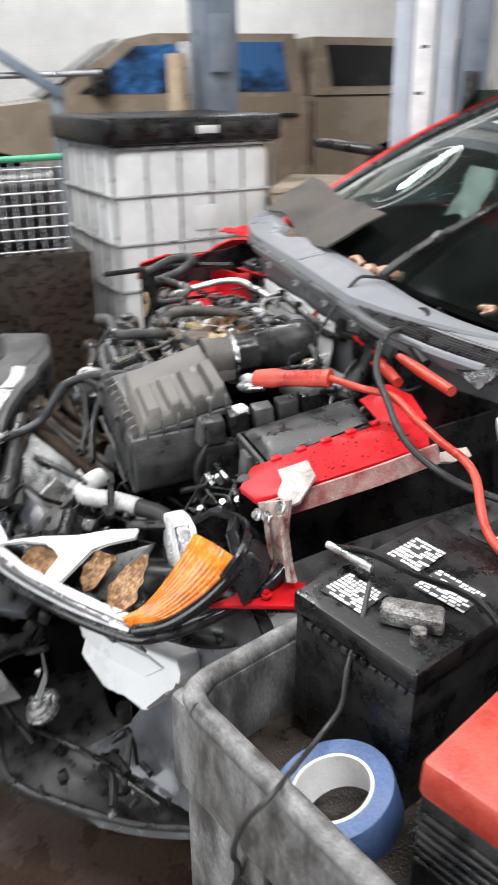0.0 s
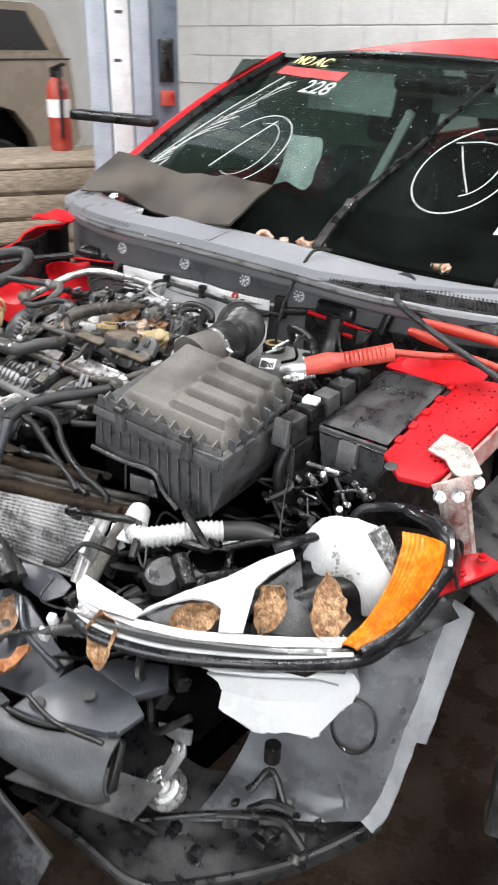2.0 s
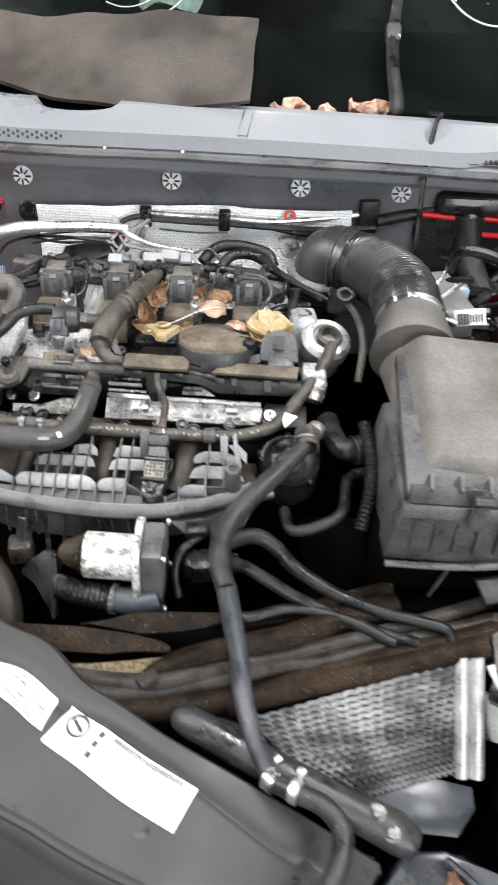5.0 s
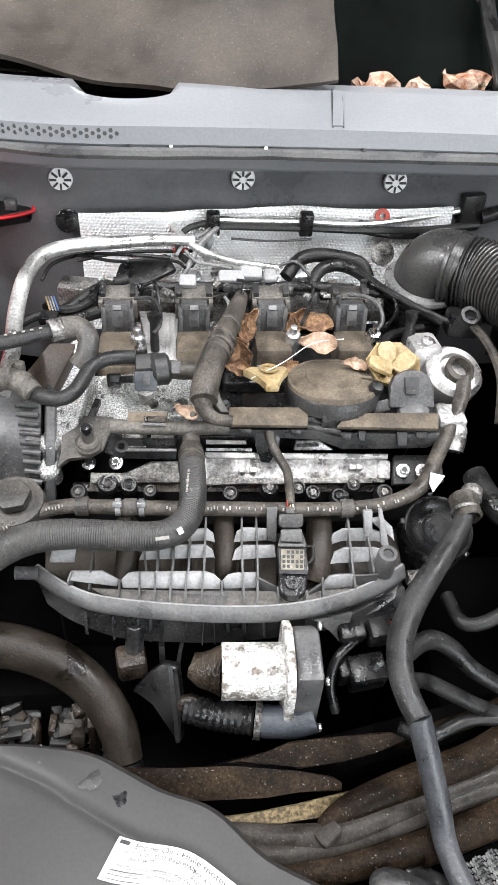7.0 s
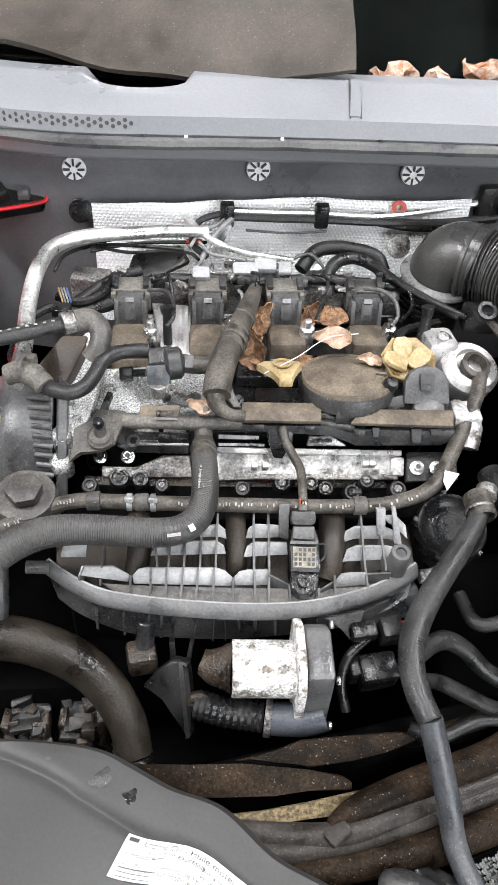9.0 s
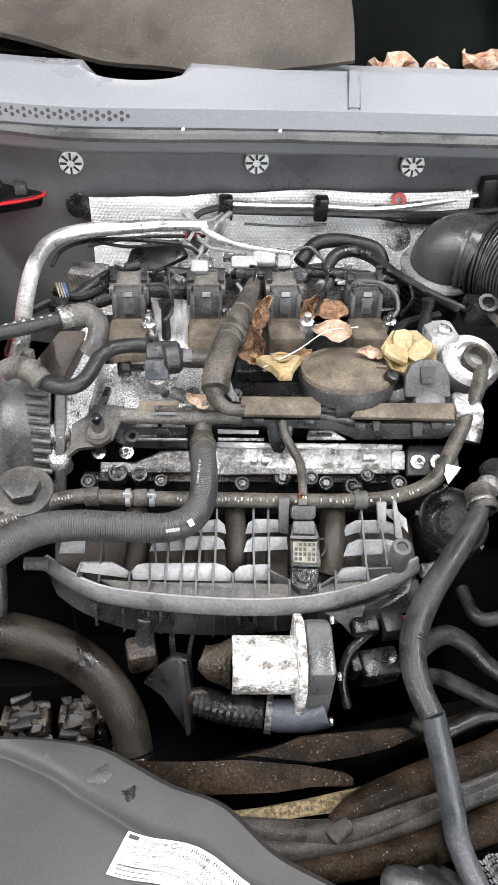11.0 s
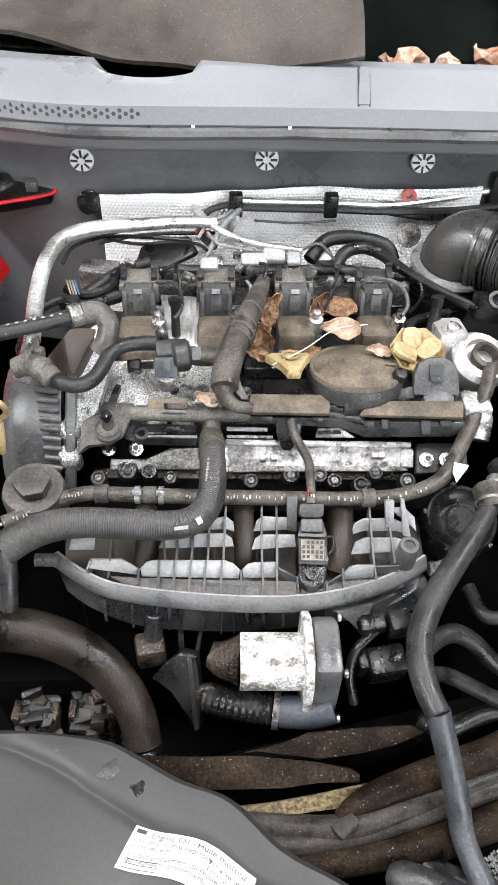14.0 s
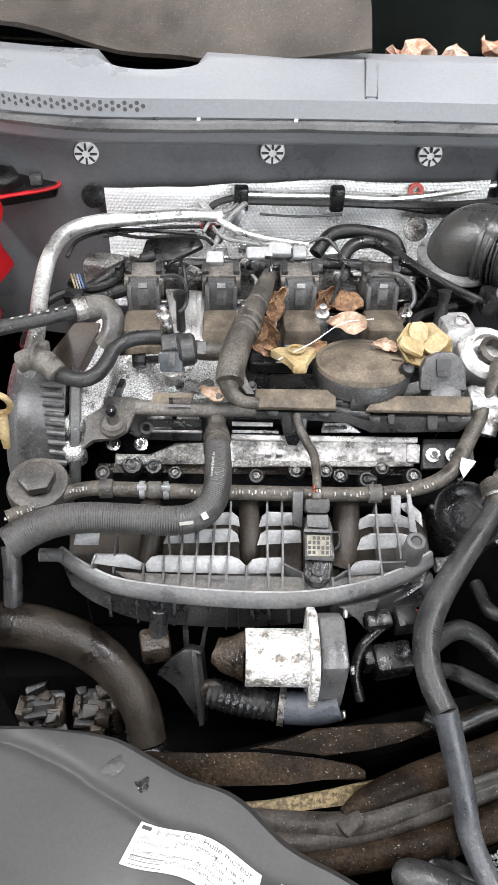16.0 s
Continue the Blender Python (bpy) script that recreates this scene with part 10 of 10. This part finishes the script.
part("white_block", box(B(), (0.607, -0.36, 0.975), (0.028, 0.022, 0.016), (5, 0, 10), bevel=0.003), WHITE, rl)
part("cable", tube(B(), [(0.61, -0.42, 0.92), (0.605, -0.44, 0.87), (0.61, -0.43, 0.8)], 0.011, seg=10), RUBBER, rl)
part("column", box(B(), (0.61, -0.34, 0.85), (0.035, 0.18, 0.14), bevel=0.006), BLACK, rl)
rng = random.Random(21)
bayw = thing("bay_wiring", "black wiring and silver bolts below the fuse box", "wiring", (0.68, -0.42, 0.7))
for i in range(26):
    p = Vector((rng.uniform(0.57, 0.76), rng.uniform(-0.46, -0.38), rng.uniform(0.78, 0.88)))
    pts = [p]
    for j in range(3):
        p = p + Vector((rng.uniform(-0.05, 0.05), rng.uniform(-0.04, 0.03), rng.uniform(-0.05, 0.03)))
        pts.append(p)
    part("wire", tube(B(), pts, rng.choice((0.0025, 0.004, 0.006)), seg=7, k=5), rng.choice((BLACK, RUBBER, DARK)), bayw)
for i in range(8):
    c = (rng.uniform(0.62, 0.78), rng.uniform(-0.47, -0.4), rng.uniform(0.84, 0.89))
    part("bolt", cyl(B(), c, (c[0] + rng.uniform(-0.02, 0.02), c[1] - 0.01, c[2] + 0.018), 0.006, seg=10), STEEL, bayw)
part("rod", tube(B(), [(0.648, -0.42, 0.895), (0.68, -0.42, 0.897), (0.71, -0.417, 0.897)], 0.004, seg=8), STEEL, bayw)

br = thing("brake_reservoir", "grey brake fluid reservoir with a yellow-topped cap", "fluid tank", (0.37, -0.1, 0.85))
part("tank", box(B(), (0.375, -0.118, 0.905), (0.1, 0.12, 0.05), (0, 0, 12), bevel=0.01, seg=3), mat("cloudy_grey_tank", (0.15, 0.15, 0.14), 0.4, col2=(0.21, 0.21, 0.2), scale=9, grain=0.08), br)
cp = part("cap", lathe(B(), [(0.024, -0.015), (0.024, 0.006), (0.021, 0.009), (0, 0.009)], pose(0.344, -0.11, 0.936), 24), BLACK, br, "black ridged cap")
part("cap_mark", lathe(B(), [(0.012, 0.0105), (0.02, 0.0105), (0.02, 0.0112), (0.012, 0.0112)], pose(0.344, -0.11, 0.936), 24), YELLOW, cp)
part("float_lead", tube(B(), [(0.348, -0.11, 0.945), (0.346, -0.1, 1.0), (0.35, -0.06, 1.07), (0.36, -0.02, 1.125), (0.372, 0.01, 1.13), (0.365, 0.05, 1.12)], 0.0035, seg=6), RUBBER, br)
part("blue_bottle", box(B(), (0.42, -0.09, 0.9), (0.03, 0.04, 0.06), bevel=0.008), mat("pale_blue_plastic", (0.35, 0.45, 0.5), 0.4), br, "pale blue plastic bottle")
bay = thing("battery_tray", "black battery tray with a white barcode label", "battery tray", (0.48, -0.1, 0.7))
part("tray", box(B(), (0.48, -0.14, 0.78), (0.18, 0.24, 0.07), bevel=0.012), BLACK, bay)
lb = part("label", box(B(), (0.476, -0.02, 0.826), (0.05, 0.024, 0.012), (25, 0, 0), bevel=0.001), PAPER, bay, "white barcode label")
for k in range(8):
    part("bar", box(B(), (0.459 + 0.003 * k, -0.0265, 0.8325), (0.0015, 0.012, 0.001), (25, 0, 0)), INK, lb)
for i in range(20):
    p = Vector((rng.uniform(0.4, 0.58), rng.uniform(-0.2, 0.0), rng.uniform(0.84, 0.98)))
    pts = [p]
    for j in range(3):
        p = p + Vector((rng.uniform(-0.06, 0.06), rng.uniform(-0.04, 0.04), rng.uniform(-0.04, 0.04)))
        pts.append(p)
    part("wire", tube(B(), pts, rng.choice((0.003, 0.005, 0.008)), seg=8, k=5), rng.choice((BLACK, RUBBER, DARK)), bay)
for i in range(6):
    c = (rng.uniform(0.42, 0.56), rng.uniform(-0.2, -0.05), rng.uniform(0.85, 0.93))
    part("bolt", cyl(B(), c, (c[0] + rng.uniform(-0.02, 0.02), c[1] - 0.01, c[2] + 0.02), 0.006, seg=10), STEEL, bay)
part("strut_hose", tube(B(), [(0.43, 0.0, 1.0), (0.437, -0.012, 0.985), (0.44, -0.03, 0.95), (0.45, -0.06, 0.92), (0.47, -0.09, 0.9)], 0.02, seg=14), RUBBER, bay)
part("hose_cap", lathe(B(), [(0.02, 0), (0.018, 0.012), (0.008, 0.02), (0, 0.021)], facing((0.435, -0.005, 1.0), (0, -0.6, 0.8)), 18), CARGLOSS, bay)
part("strut_cap", box(B(), (0.43, -0.014, 1.016), (0.096, 0.022, 0.034), (-12, 0, 0), bevel=0.0105, seg=4), CARGLOSS, bay, "gritty black strut cover")
tag_ = part("paper_tag", box(B(), (0.409, -0.22, 0.949), (0.04, 0.0012, 0.021), (-32, -12, -4), bevel=0.0004), PAPER, bay, "small white printed tag")
for k in range(9):
    part("tag_print", box(B(), (0.395 + 0.0036 * k, -0.2212 - 0.0002 * k, 0.9455 + 0.0007 * k), (0.0022 if k > 3 else 0.003, 0.0008, 0.014 if k < 4 else 0.011 - 0.002 * (k % 2)), (-32, -12, -4)), INK, tag_)
for a, b in (((0.36, -0.19, 0.945), (0.405, -0.16, 0.965)), ((0.37, -0.15, 0.95), (0.41, -0.1, 0.985))):
    part("guide_pin", tube(B(), [a, b], 0.003, seg=8, k=2), STEEL, bay)
part("grey_connector", box(B(), (0.505, -0.02, 0.965), (0.026, 0.02, 0.06), (0, 0, 10), bevel=0.004), PANEL, bay)
part("loom", tube(B(), [(0.3, -0.02, 0.985), (0.38, -0.005, 1.0), (0.47, 0.0, 1.03), (0.54, 0.0, 1.05), (0.6, -0.02, 1.06), (0.68, -0.03, 1.05)], 0.009, seg=10), RUBBER, bay)
for p, q in (((0.365, -0.02, 0.999), (0.412, -0.02, 0.996)), ((0.455, -0.02, 0.997), (0.52, -0.018, 0.992)), ((0.448, -0.022, 0.973), (0.482, -0.022, 0.972))):
    part("red_edge", tube(B(), [p, q], 0.0045, seg=8, k=3), RED, car, "red painted body edge")
part("grille_mesh", sheet(B(), lambda u, v: Vector((0.5 + 0.3 * u, 0.1 - 0.055 * u - 0.07 * v * (1 - 0.4 * u), 1.09 - 0.03 * v - 0.02 * u)), 6, 4, 0.003), BLACK, car, "black perforated scuttle grille")
gm = B()
for i in range(38):
    for j in range(8):
        u, v = (i + 0.5 * (j % 2)) / 38, j / 8 + 0.06
        p = Vector((0.5 + 0.3 * u, 0.1 - 0.055 * u - 0.07 * v * (1 - 0.4 * u), 1.0925 - 0.03 * v - 0.02 * u))
        lathe(gm, [(0.0032, 0.0), (0.0036, 0.0012), (0.0022, 0.0012), (0.002, 0.0)], facing(tuple(p), (0, -0.35, 1)), 6)
part("perforation", gm, DARK, car)["kind"] = "stuff"
gm = B()
for i in range(22):
    for j in range(3):
        p = cowl_profile(0.06 + 0.0098 * (i + 0.5 * (j % 2)), 0.315 + 0.026 * j) + Vector((0, -0.003, -0.002))
        lathe(gm, [(0.0, 0.0034), (0.0024, 0.0033), (0.0028, 0.002)], facing(tuple(p + Vector((0, 0.002, 0.002))), (0, -0.9, 0.25)), 6)
part("perforation", gm, INK, car)["kind"] = "stuff"
gm = B()
for i in range(56):
    for j in range(9):
        p = cowl_full(0.68 + 0.0056 * (i + 0.5 * (j % 2)), 0.14 + 0.024 * j) + Vector((0, 0.004, -0.0085))
        lathe(gm, [(0.0, 0.0042), (0.0024, 0.004), (0.0029, 0.002)], facing(tuple(p), (0, -0.3, 1)), 6)
part("scuttle_mesh", gm, DARK, car)["kind"] = "stuff"
# seams and dirt edge of the scuttle panel
for u in (0.4575, 0.4665):
    part("scuttle_seam", tube(B(), [cowl_profile(u - 0.025 * v, v) + Vector((0, -0.0015, 0.0045)) for v in (0.07, 0.12, 0.18, 0.24, 0.295)], 0.0009, seg=5), GREY, car)
part("seam_cap", sheet(B(), lambda u, v: cowl_profile(0.4575 + 0.009 * u - 0.025 * v * 0.3, 0.07 + 0.22 * v) + Vector((0, -0.001, 0.0035)), 2, 10, 0.002), COWL, car)
part("scuttle_seal", crumple(tube(B(), [cowl_full(u, 0.68) + Vector((0, -0.004, 0)) for u in (0, 0.2, 0.4, 0.6, 0.8, 1.0)], 0.007, seg=8, k=10), 0.001, 0.02), RIBM, car, "grey rubber bonnet seal")
part("dirt_ledge", sheet(B(), lambda u, v: cowl_full(u * 0.8, 0.42 + 0.1 * v) + Vector((0, -0.003, 0.0035)), 160, 4, 0.001), mat("crusted_dirt", (0.045, 0.044, 0.043), 0.8, col2=(0.15, 0.149, 0.148), scale=60, lo=0.4, hi=0.6, bump=0.5), car, "crusted dirt along the scuttle ledge")
for x, m in ((-0.13, INK), (-0.085, PAPER), (0.02, PAPER), (0.13, DARK), (0.3, DARK)):
    p = cowl_full((x + 0.5) / 1.32, 0.66)
    part("seal_clip", box(B(), (p.x, p.y - 0.005, p.z + 0.002), (0.004, 0.004, 0.012), (0, 8, 0), bevel=0.001), m, car)
part("bonnet_hook", lathe(B(), [(0.0145, 0), (0.0145, 0.003), (0.012, 0.004), (0, 0.003)], facing((-0.212, -0.016, 0.974), (0, -1, 0.4)), 20), BLACK, car)
part("left_ledge", slab([(-0.3757, 0.0241, 1), (-0.3156, 0.0248, 1), (-0.288, 0.0169, 0.997), (-0.2677, 0.0081, 0.99), (-0.2554, 0.0011, 0.985), (-0.2552, -0.006, 0.98), (-0.3111, -0.025, 0.98), (-0.3664, -0.0433, 0.98)], 0.02, 0.003), BLACK, car, "black plastic side trim")
part("ledge_clip", box(B(), (-0.2773, -0.0143, 0.994), (0.014, 0.012, 0.012), bevel=0.002), GREY, car)
part("ledge_cover", crumple(slab([(-0.3707, 0.0086, 1.008), (-0.3032, -0.0033, 1.006), (-0.2925, -0.0162, 1), (-0.3138, -0.031, 0.995), (-0.3649, -0.034, 0.995)], 0.02, 0.004), 0.003, 0.02), BLACK, car)
part("left_red_edge", tube(B(), [(-0.366, -0.0474, 0.978), (-0.3114, -0.0254, 0.978), (-0.2798, -0.0146, 0.978), (-0.2569, -0.0042, 0.979), (-0.2535, -0.0007, 0.983), (-0.2536, 0.001, 0.988)], 0.0026, seg=8), RED, car)

# jump leads
jl = thing("jump_leads", "red and black jump leads with a red clamp", "jump leads", (0.7, -0.1, 0.95))
GRIP = mat("orange_red_grip", (0.36, 0.028, 0.018), 0.42, col2=(0.48, 0.06, 0.035), scale=14)
ga, gb = Vector((0.56, -0.315, 1.014)), Vector((0.678, -0.218, 1.046))
part("clamp_grip", tube(B(), [ga, ga.lerp(gb, 0.25), ga.lerp(gb, 0.4), ga.lerp(gb, 0.7), gb], [0.013, 0.0155, 0.012, 0.0125, 0.0135], seg=12, flat=1.3), GRIP, jl, "red plastic clamp grip")
for k in range(10):
    p = ga.lerp(gb, 0.45 + 0.05 * k)
    part("grip_ridge", lathe(B(), [(0.0125, -0.0015), (0.0155, 0), (0.0125, 0.0015)], facing(tuple(p), tuple(gb - ga)), 14), GRIP, jl)
part("clamp_jaw", tube(B(), [(0.519, -0.322, 0.995), (0.538, -0.322, 1.004), (0.565, -0.31, 1.012)], [0.011, 0.012, 0.008], seg=10), GALV, jl, "bright metal jaw")
part("clamp_jaw", tube(B(), [(0.53, -0.332, 0.985), (0.55, -0.326, 0.992), (0.575, -0.305, 1.0)], [0.008, 0.01, 0.007], seg=10), STEEL, jl)
part("jaw_bolt", cyl(B(), (0.55, -0.335, 1.0), (0.56, -0.345, 1.0), 0.007, seg=10), STEEL, jl)
part("red_cable", tube(B(), [gb, (0.7449, -0.1926, 1.05), (0.7937, -0.1585, 1.05), (0.8726, -0.1604, 1.045), (0.944, -0.1596, 1.04), (1.033, -0.1553, 1.03), (1.15, -0.2, 1.0), (1.3, -0.2, 1.0), (1.42, -0.22, 0.99)], 0.0065, seg=10), GRIP, jl)
part("black_cable", tube(B(), [(0.56, 0.01, 1.08), (0.6, -0.07, 1.085), (0.72, -0.153, 1.075), (0.82, -0.18, 1.052), (0.9, -0.195, 1.03), (0.95, -0.17, 1.0), (1.0, -0.13, 0.98), (1.08, -0.08, 0.98), (1.2, -0.04, 1.0), (1.32, -0.02, 1.0)], 0.006, seg=10), HOSE, jl)
for a, b in (((0.656, -0.073, 1.061), (0.823, -0.066, 1.058)), ((0.6489, -0.1073, 1.05), (0.7316, -0.1149, 1.045))):
    part("loose_grip", tube(B(), [a, tuple(Vector(a).lerp(Vector(b), 0.4)), b], [0.0075, 0.0105, 0.0095], seg=10), GRIP, jl, "red clamp grip")
part("black_clamp", tube(B(), [(0.545, 0.02, 1.09), (0.56, 0.0, 1.07), (0.56, -0.02, 1.04), (0.55, -0.03, 1.0)], 0.011, seg=10), BLACK, jl, "black clamp")
part("spring", tube(B(), [(0.53, 0.02, 1.1), (0.56, 0.03, 1.11), (0.585, 0.02, 1.1), (0.58, 0.0, 1.085)], 0.006, seg=8), BLACK, jl)

# stones and leaves on the screen base
for p, sz, k in (((0.17, 0.062, 1.119), 0.034, 1), ((0.15, 0.066, 1.112), 0.022, 2), ((0.22, 0.07, 1.113), 0.026, 3), ((0.272, 0.08, 1.12), 0.038, 4), ((0.3, 0.1, 1.114), 0.028, 5), ((0.56, 0.16, 1.11), 0.026, 6), ((0.58, 0.15, 1.11), 0.028, 7), ((0.76, 0.17, 1.1), 0.042, 8)):
    stone((p[0], p[1] + 0.008, p[2] - 0.008), sz, k, k * 40)
# wing drops, tag holes
wh_ = B()
for i in range(90):
    x, y = rng.uniform(0.79, 0.88), rng.uniform(-0.4, -0.15)
    r = rng.uniform(0.001, 0.0028)
    lathe(wh_, [(r, 0), (r * 0.7, r * 0.4), (0, r * 0.5)], WM @ pose(x, y, 0.0125), 6)
part("water_film", wh_, mat("dark_wet_drop", (0.12, 0.005, 0.006), 0.15), car)["kind"] = "stuff"
part("rail_hole", lathe(B(), [(0, 0.0006), (0.01, 0.0006), (0.011, 0)], WM @ pose(0.8, -0.425, 0.0125), 16), INK, car)

# ---- cart and what lies in it ----
ct = thing("service_cart", "grey plastic service cart with worn rounded edges", "cart", (1.5, -0.2, 0))
cmx = pose(1.169, -0.635, 0, 0, 0, 20)


def cput(bm):
    bm.transform(cmx)
    return bm


part("tray", cput(box(B(), (0.45, 0.28, 0.765), (0.86, 0.52, 0.025), bevel=0.008)), RUST, ct, "dark wet tray floor")
for c, s in (((0.45, 0.014, 0.82), (0.9, 0.028, 0.14)), ((0.45, 0.546, 0.82), (0.9, 0.028, 0.14)), ((0.014, 0.28, 0.82), (0.028, 0.5, 0.14)), ((0.886, 0.28, 0.82), (0.028, 0.5, 0.14))):
    part("tray_wall", cput(box(B(), c, s, bevel=0.009)), CARTM, ct)
part("tray_lip", cput(tube(B(), [(0.05, 0.012, 0.89), (0.45, 0.008, 0.89), (0.85, 0.012, 0.89)], 0.014, seg=10)), CARTM, ct)
part("tray_lip", cput(tube(B(), [(0.012, 0.05, 0.89), (0.008, 0.28, 0.89), (0.012, 0.51, 0.89)], 0.014, seg=10)), CARTM, ct)
part("tray_lip", cput(tube(B(), [(0.05, 0.012, 0.89), (0.022, 0.022, 0.89), (0.012, 0.05, 0.89)], 0.014, seg=10)), CARTM, ct)
for x, y in ((0.06, 0.05), (0.84, 0.05), (0.06, 0.51), (0.84, 0.51)):
    part("leg", cput(box(B(), (x, y, 0.4), (0.1, 0.08, 0.72), bevel=0.012)), CARTM, ct)
    part("caster", cput(cyl(B(), (x - 0.015, y, 0.04), (x + 0.015, y, 0.04), 0.04, seg=20)), RUBBER, ct, "black caster")
part("lower_shelf", cput(box(B(), (0.45, 0.28, 0.25), (0.86, 0.54, 0.04), bevel=0.01)), CARTM, ct)
part("under_rib", cput(box(B(), (0.14, 0.02, 0.73), (0.05, 0.02, 0.09), bevel=0.004)), CARTM, ct)

btm = pose(1.158, -0.475, 0.7785, 0, 0, 21)


def bput(bm, m=None):
    bm.transform(m or btm)
    return bm


bt = thing("car_battery", "black car battery with torn white labels and a lifting strap", "battery", (1.25, -0.35, 0.78))
part("case", bput(box(B(), (0.094, 0.13, 0.09), (0.184, 0.256, 0.18), bevel=0.005)), BLACK, bt)
part("cover", bput(box(B(), (0.094, 0.13, 0.196), (0.19, 0.262, 0.03), bevel=0.006)), BLACK, bt)
for k in range(12):
    part("rim_notch", bput(box(B(), (0.016 + 0.0142 * k, -0.001, 0.178), (0.008, 0.004, 0.006))), DARK, bt)
for c, s in (((0.05, 0.05, 0.2125), (0.06, 0.05, 0.001)), ((0.12, 0.14, 0.2125), (0.07, 0.05, 0.001)), ((0.045, 0.17, 0.2125), (0.05, 0.06, 0.001))):
    lb = part("label", bput(box(B(), c, s, (0, 0, 5))), INK, bt, "black label with worn white print")
    for k in range(8):
        x = -0.48
        while x < 0.42:
            w = rng.uniform(0.05, 0.16) * (2 if k in (2, 3) else 1)
            if rng.random() < 0.86:
                part("print", bput(box(B(), (c[0] + s[0] * (x + w / 2), c[1] - s[1] * 0.44 + s[1] * 0.125 * k, c[2] + 0.0008), (s[0] * w, s[1] * rng.uniform(0.07, 0.1), 0.0005), (0, 0, 5 + rng.uniform(-3, 3)))), PAPER, lb)
            x += w + 0.03
part("terminal", bput(cyl(B(), (0.155, 0.04, 0.21), (0.155, 0.04, 0.228), 0.009)), ALUD, bt)
part("terminal", bput(cyl(B(), (0.155, 0.22, 0.21), (0.155, 0.22, 0.228), 0.009)), ALUD, bt)
part("clamp", bput(crumple(box(B(), (0.13, 0.06, 0.222), (0.07, 0.035, 0.022), (0, 0, 30), bevel=0.006), 0.004, 0.02)), ALUD, bt, "corroded terminal clamp")
part("strap", bput(tube(B(), [(-0.02, 0.09, 0.222), (0.03, 0.1, 0.235), (0.1, 0.1, 0.242), (0.17, 0.12, 0.236), (0.24, 0.1, 0.22)], 0.011, seg=8, flat=0.4)), RUBBER, bt, "black lifting strap")
part("clip_end", bput(cyl(B(), (-0.03, 0.085, 0.225), (0.05, 0.08, 0.232), 0.005)), STEEL, bt)
b2 = thing("spare_battery", "black battery with white and yellow labels", "battery", (1.2, -0.2, 0.78))
m2 = pose(1.14, -0.19, 0.7785, 0, 0, 21)
part("case", bput(box(B(), (0.094, 0.07, 0.105), (0.25, 0.16, 0.21), bevel=0.005), m2), BLACK, b2)
for c, s, m in (((0.03, 0.1, 0.2115), (0.09, 0.05, 0.001), PAPER), ((0.13, 0.1, 0.2115), (0.08, 0.06, 0.001), PAPER), ((0.12, 0.03, 0.2115), (0.05, 0.03, 0.001), YELLOW), ((0.04, 0.03, 0.2115), (0.08, 0.05, 0.001), PAPER)):
    lb = part("label", bput(box(B(), c, s), m2), m, b2, "printed label")
    for k in range(5):
        part("print", bput(box(B(), (c[0], c[1] - s[1] * 0.38 + s[1] * 0.18 * k, c[2] + 0.001), (s[0] * (0.5 + 0.07 * ((k * 5) % 7)), 0.003, 0.0005)), m2), INK, lb)
b3_ = thing("red_battery", "black ribbed battery with a faded red top", "battery", (1.5, -0.38, 0.78))
m3 = pose(1.436, -0.45, 0.7785, 0, 0, 25.5)
part("case", bput(box(B(), (0.1, 0.11, 0.09), (0.2, 0.25, 0.18), bevel=0.005), m3), BLACK, b3_)
part("top", bput(box(B(), (0.1, 0.11, 0.2), (0.205, 0.255, 0.045), bevel=0.008), m3), REDP, b3_, "faded red plastic top")
for k in range(6):
    part("rib", bput(box(B(), (-0.002, 0.11, 0.16 - 0.012 * k), (0.004, 0.24, 0.005), bevel=0.001, seg=1), m3), DARK, b3_)
    part("rib", bput(box(B(), (0.1, -0.017, 0.16 - 0.012 * k), (0.19, 0.004, 0.005), bevel=0.001, seg=1), m3), DARK, b3_)
tp = thing("tape_roll", "roll of blue masking tape on a paper core", "tape roll", (1.335, -0.485, 0.78))
tpm = facing((1.335, -0.49, 0.835), (-0.12, -0.28, 1))
part("tape", lathe(B(), [(0.046, -0.024), (0.067, -0.024), (0.068, -0.022), (0.068, 0.022), (0.067, 0.024), (0.046, 0.024), (0.046, -0.024)], tpm, 44), BLUEP, tp)
part("core", lathe(B(), [(0.0425, -0.024), (0.0458, -0.024), (0.0458, 0.0245), (0.0425, 0.0245), (0.0425, -0.024)], tpm, 44), PAPER, tp, "white paper core")
solid("charger_lead", tube(B(), [(1.199, -0.3968, 1.01), (1.231, -0.4215, 0.985), (1.248, -0.4437, 0.94), (1.254, -0.4517, 0.89), (1.265, -0.4796, 0.865), (1.312, -0.5316, 0.88), (1.366, -0.5778, 0.915), (1.352, -0.5997, 0.87), (1.315, -0.603, 0.78), (1.277, -0.5968, 0.65), (1.25, -0.75, 0.3)], 0.0032, seg=8), HOSEG, "thin grey lead hanging over the cart edge", "cable")

# set the car and all that lies in and beside it to its slight lean
for ob in list(scene.objects):
    if ob.parent is None and ob not in GARAGE and ob.type in ("MESH", "EMPTY"):
        ob.matrix_basis = CAR @ ob.matrix_basis
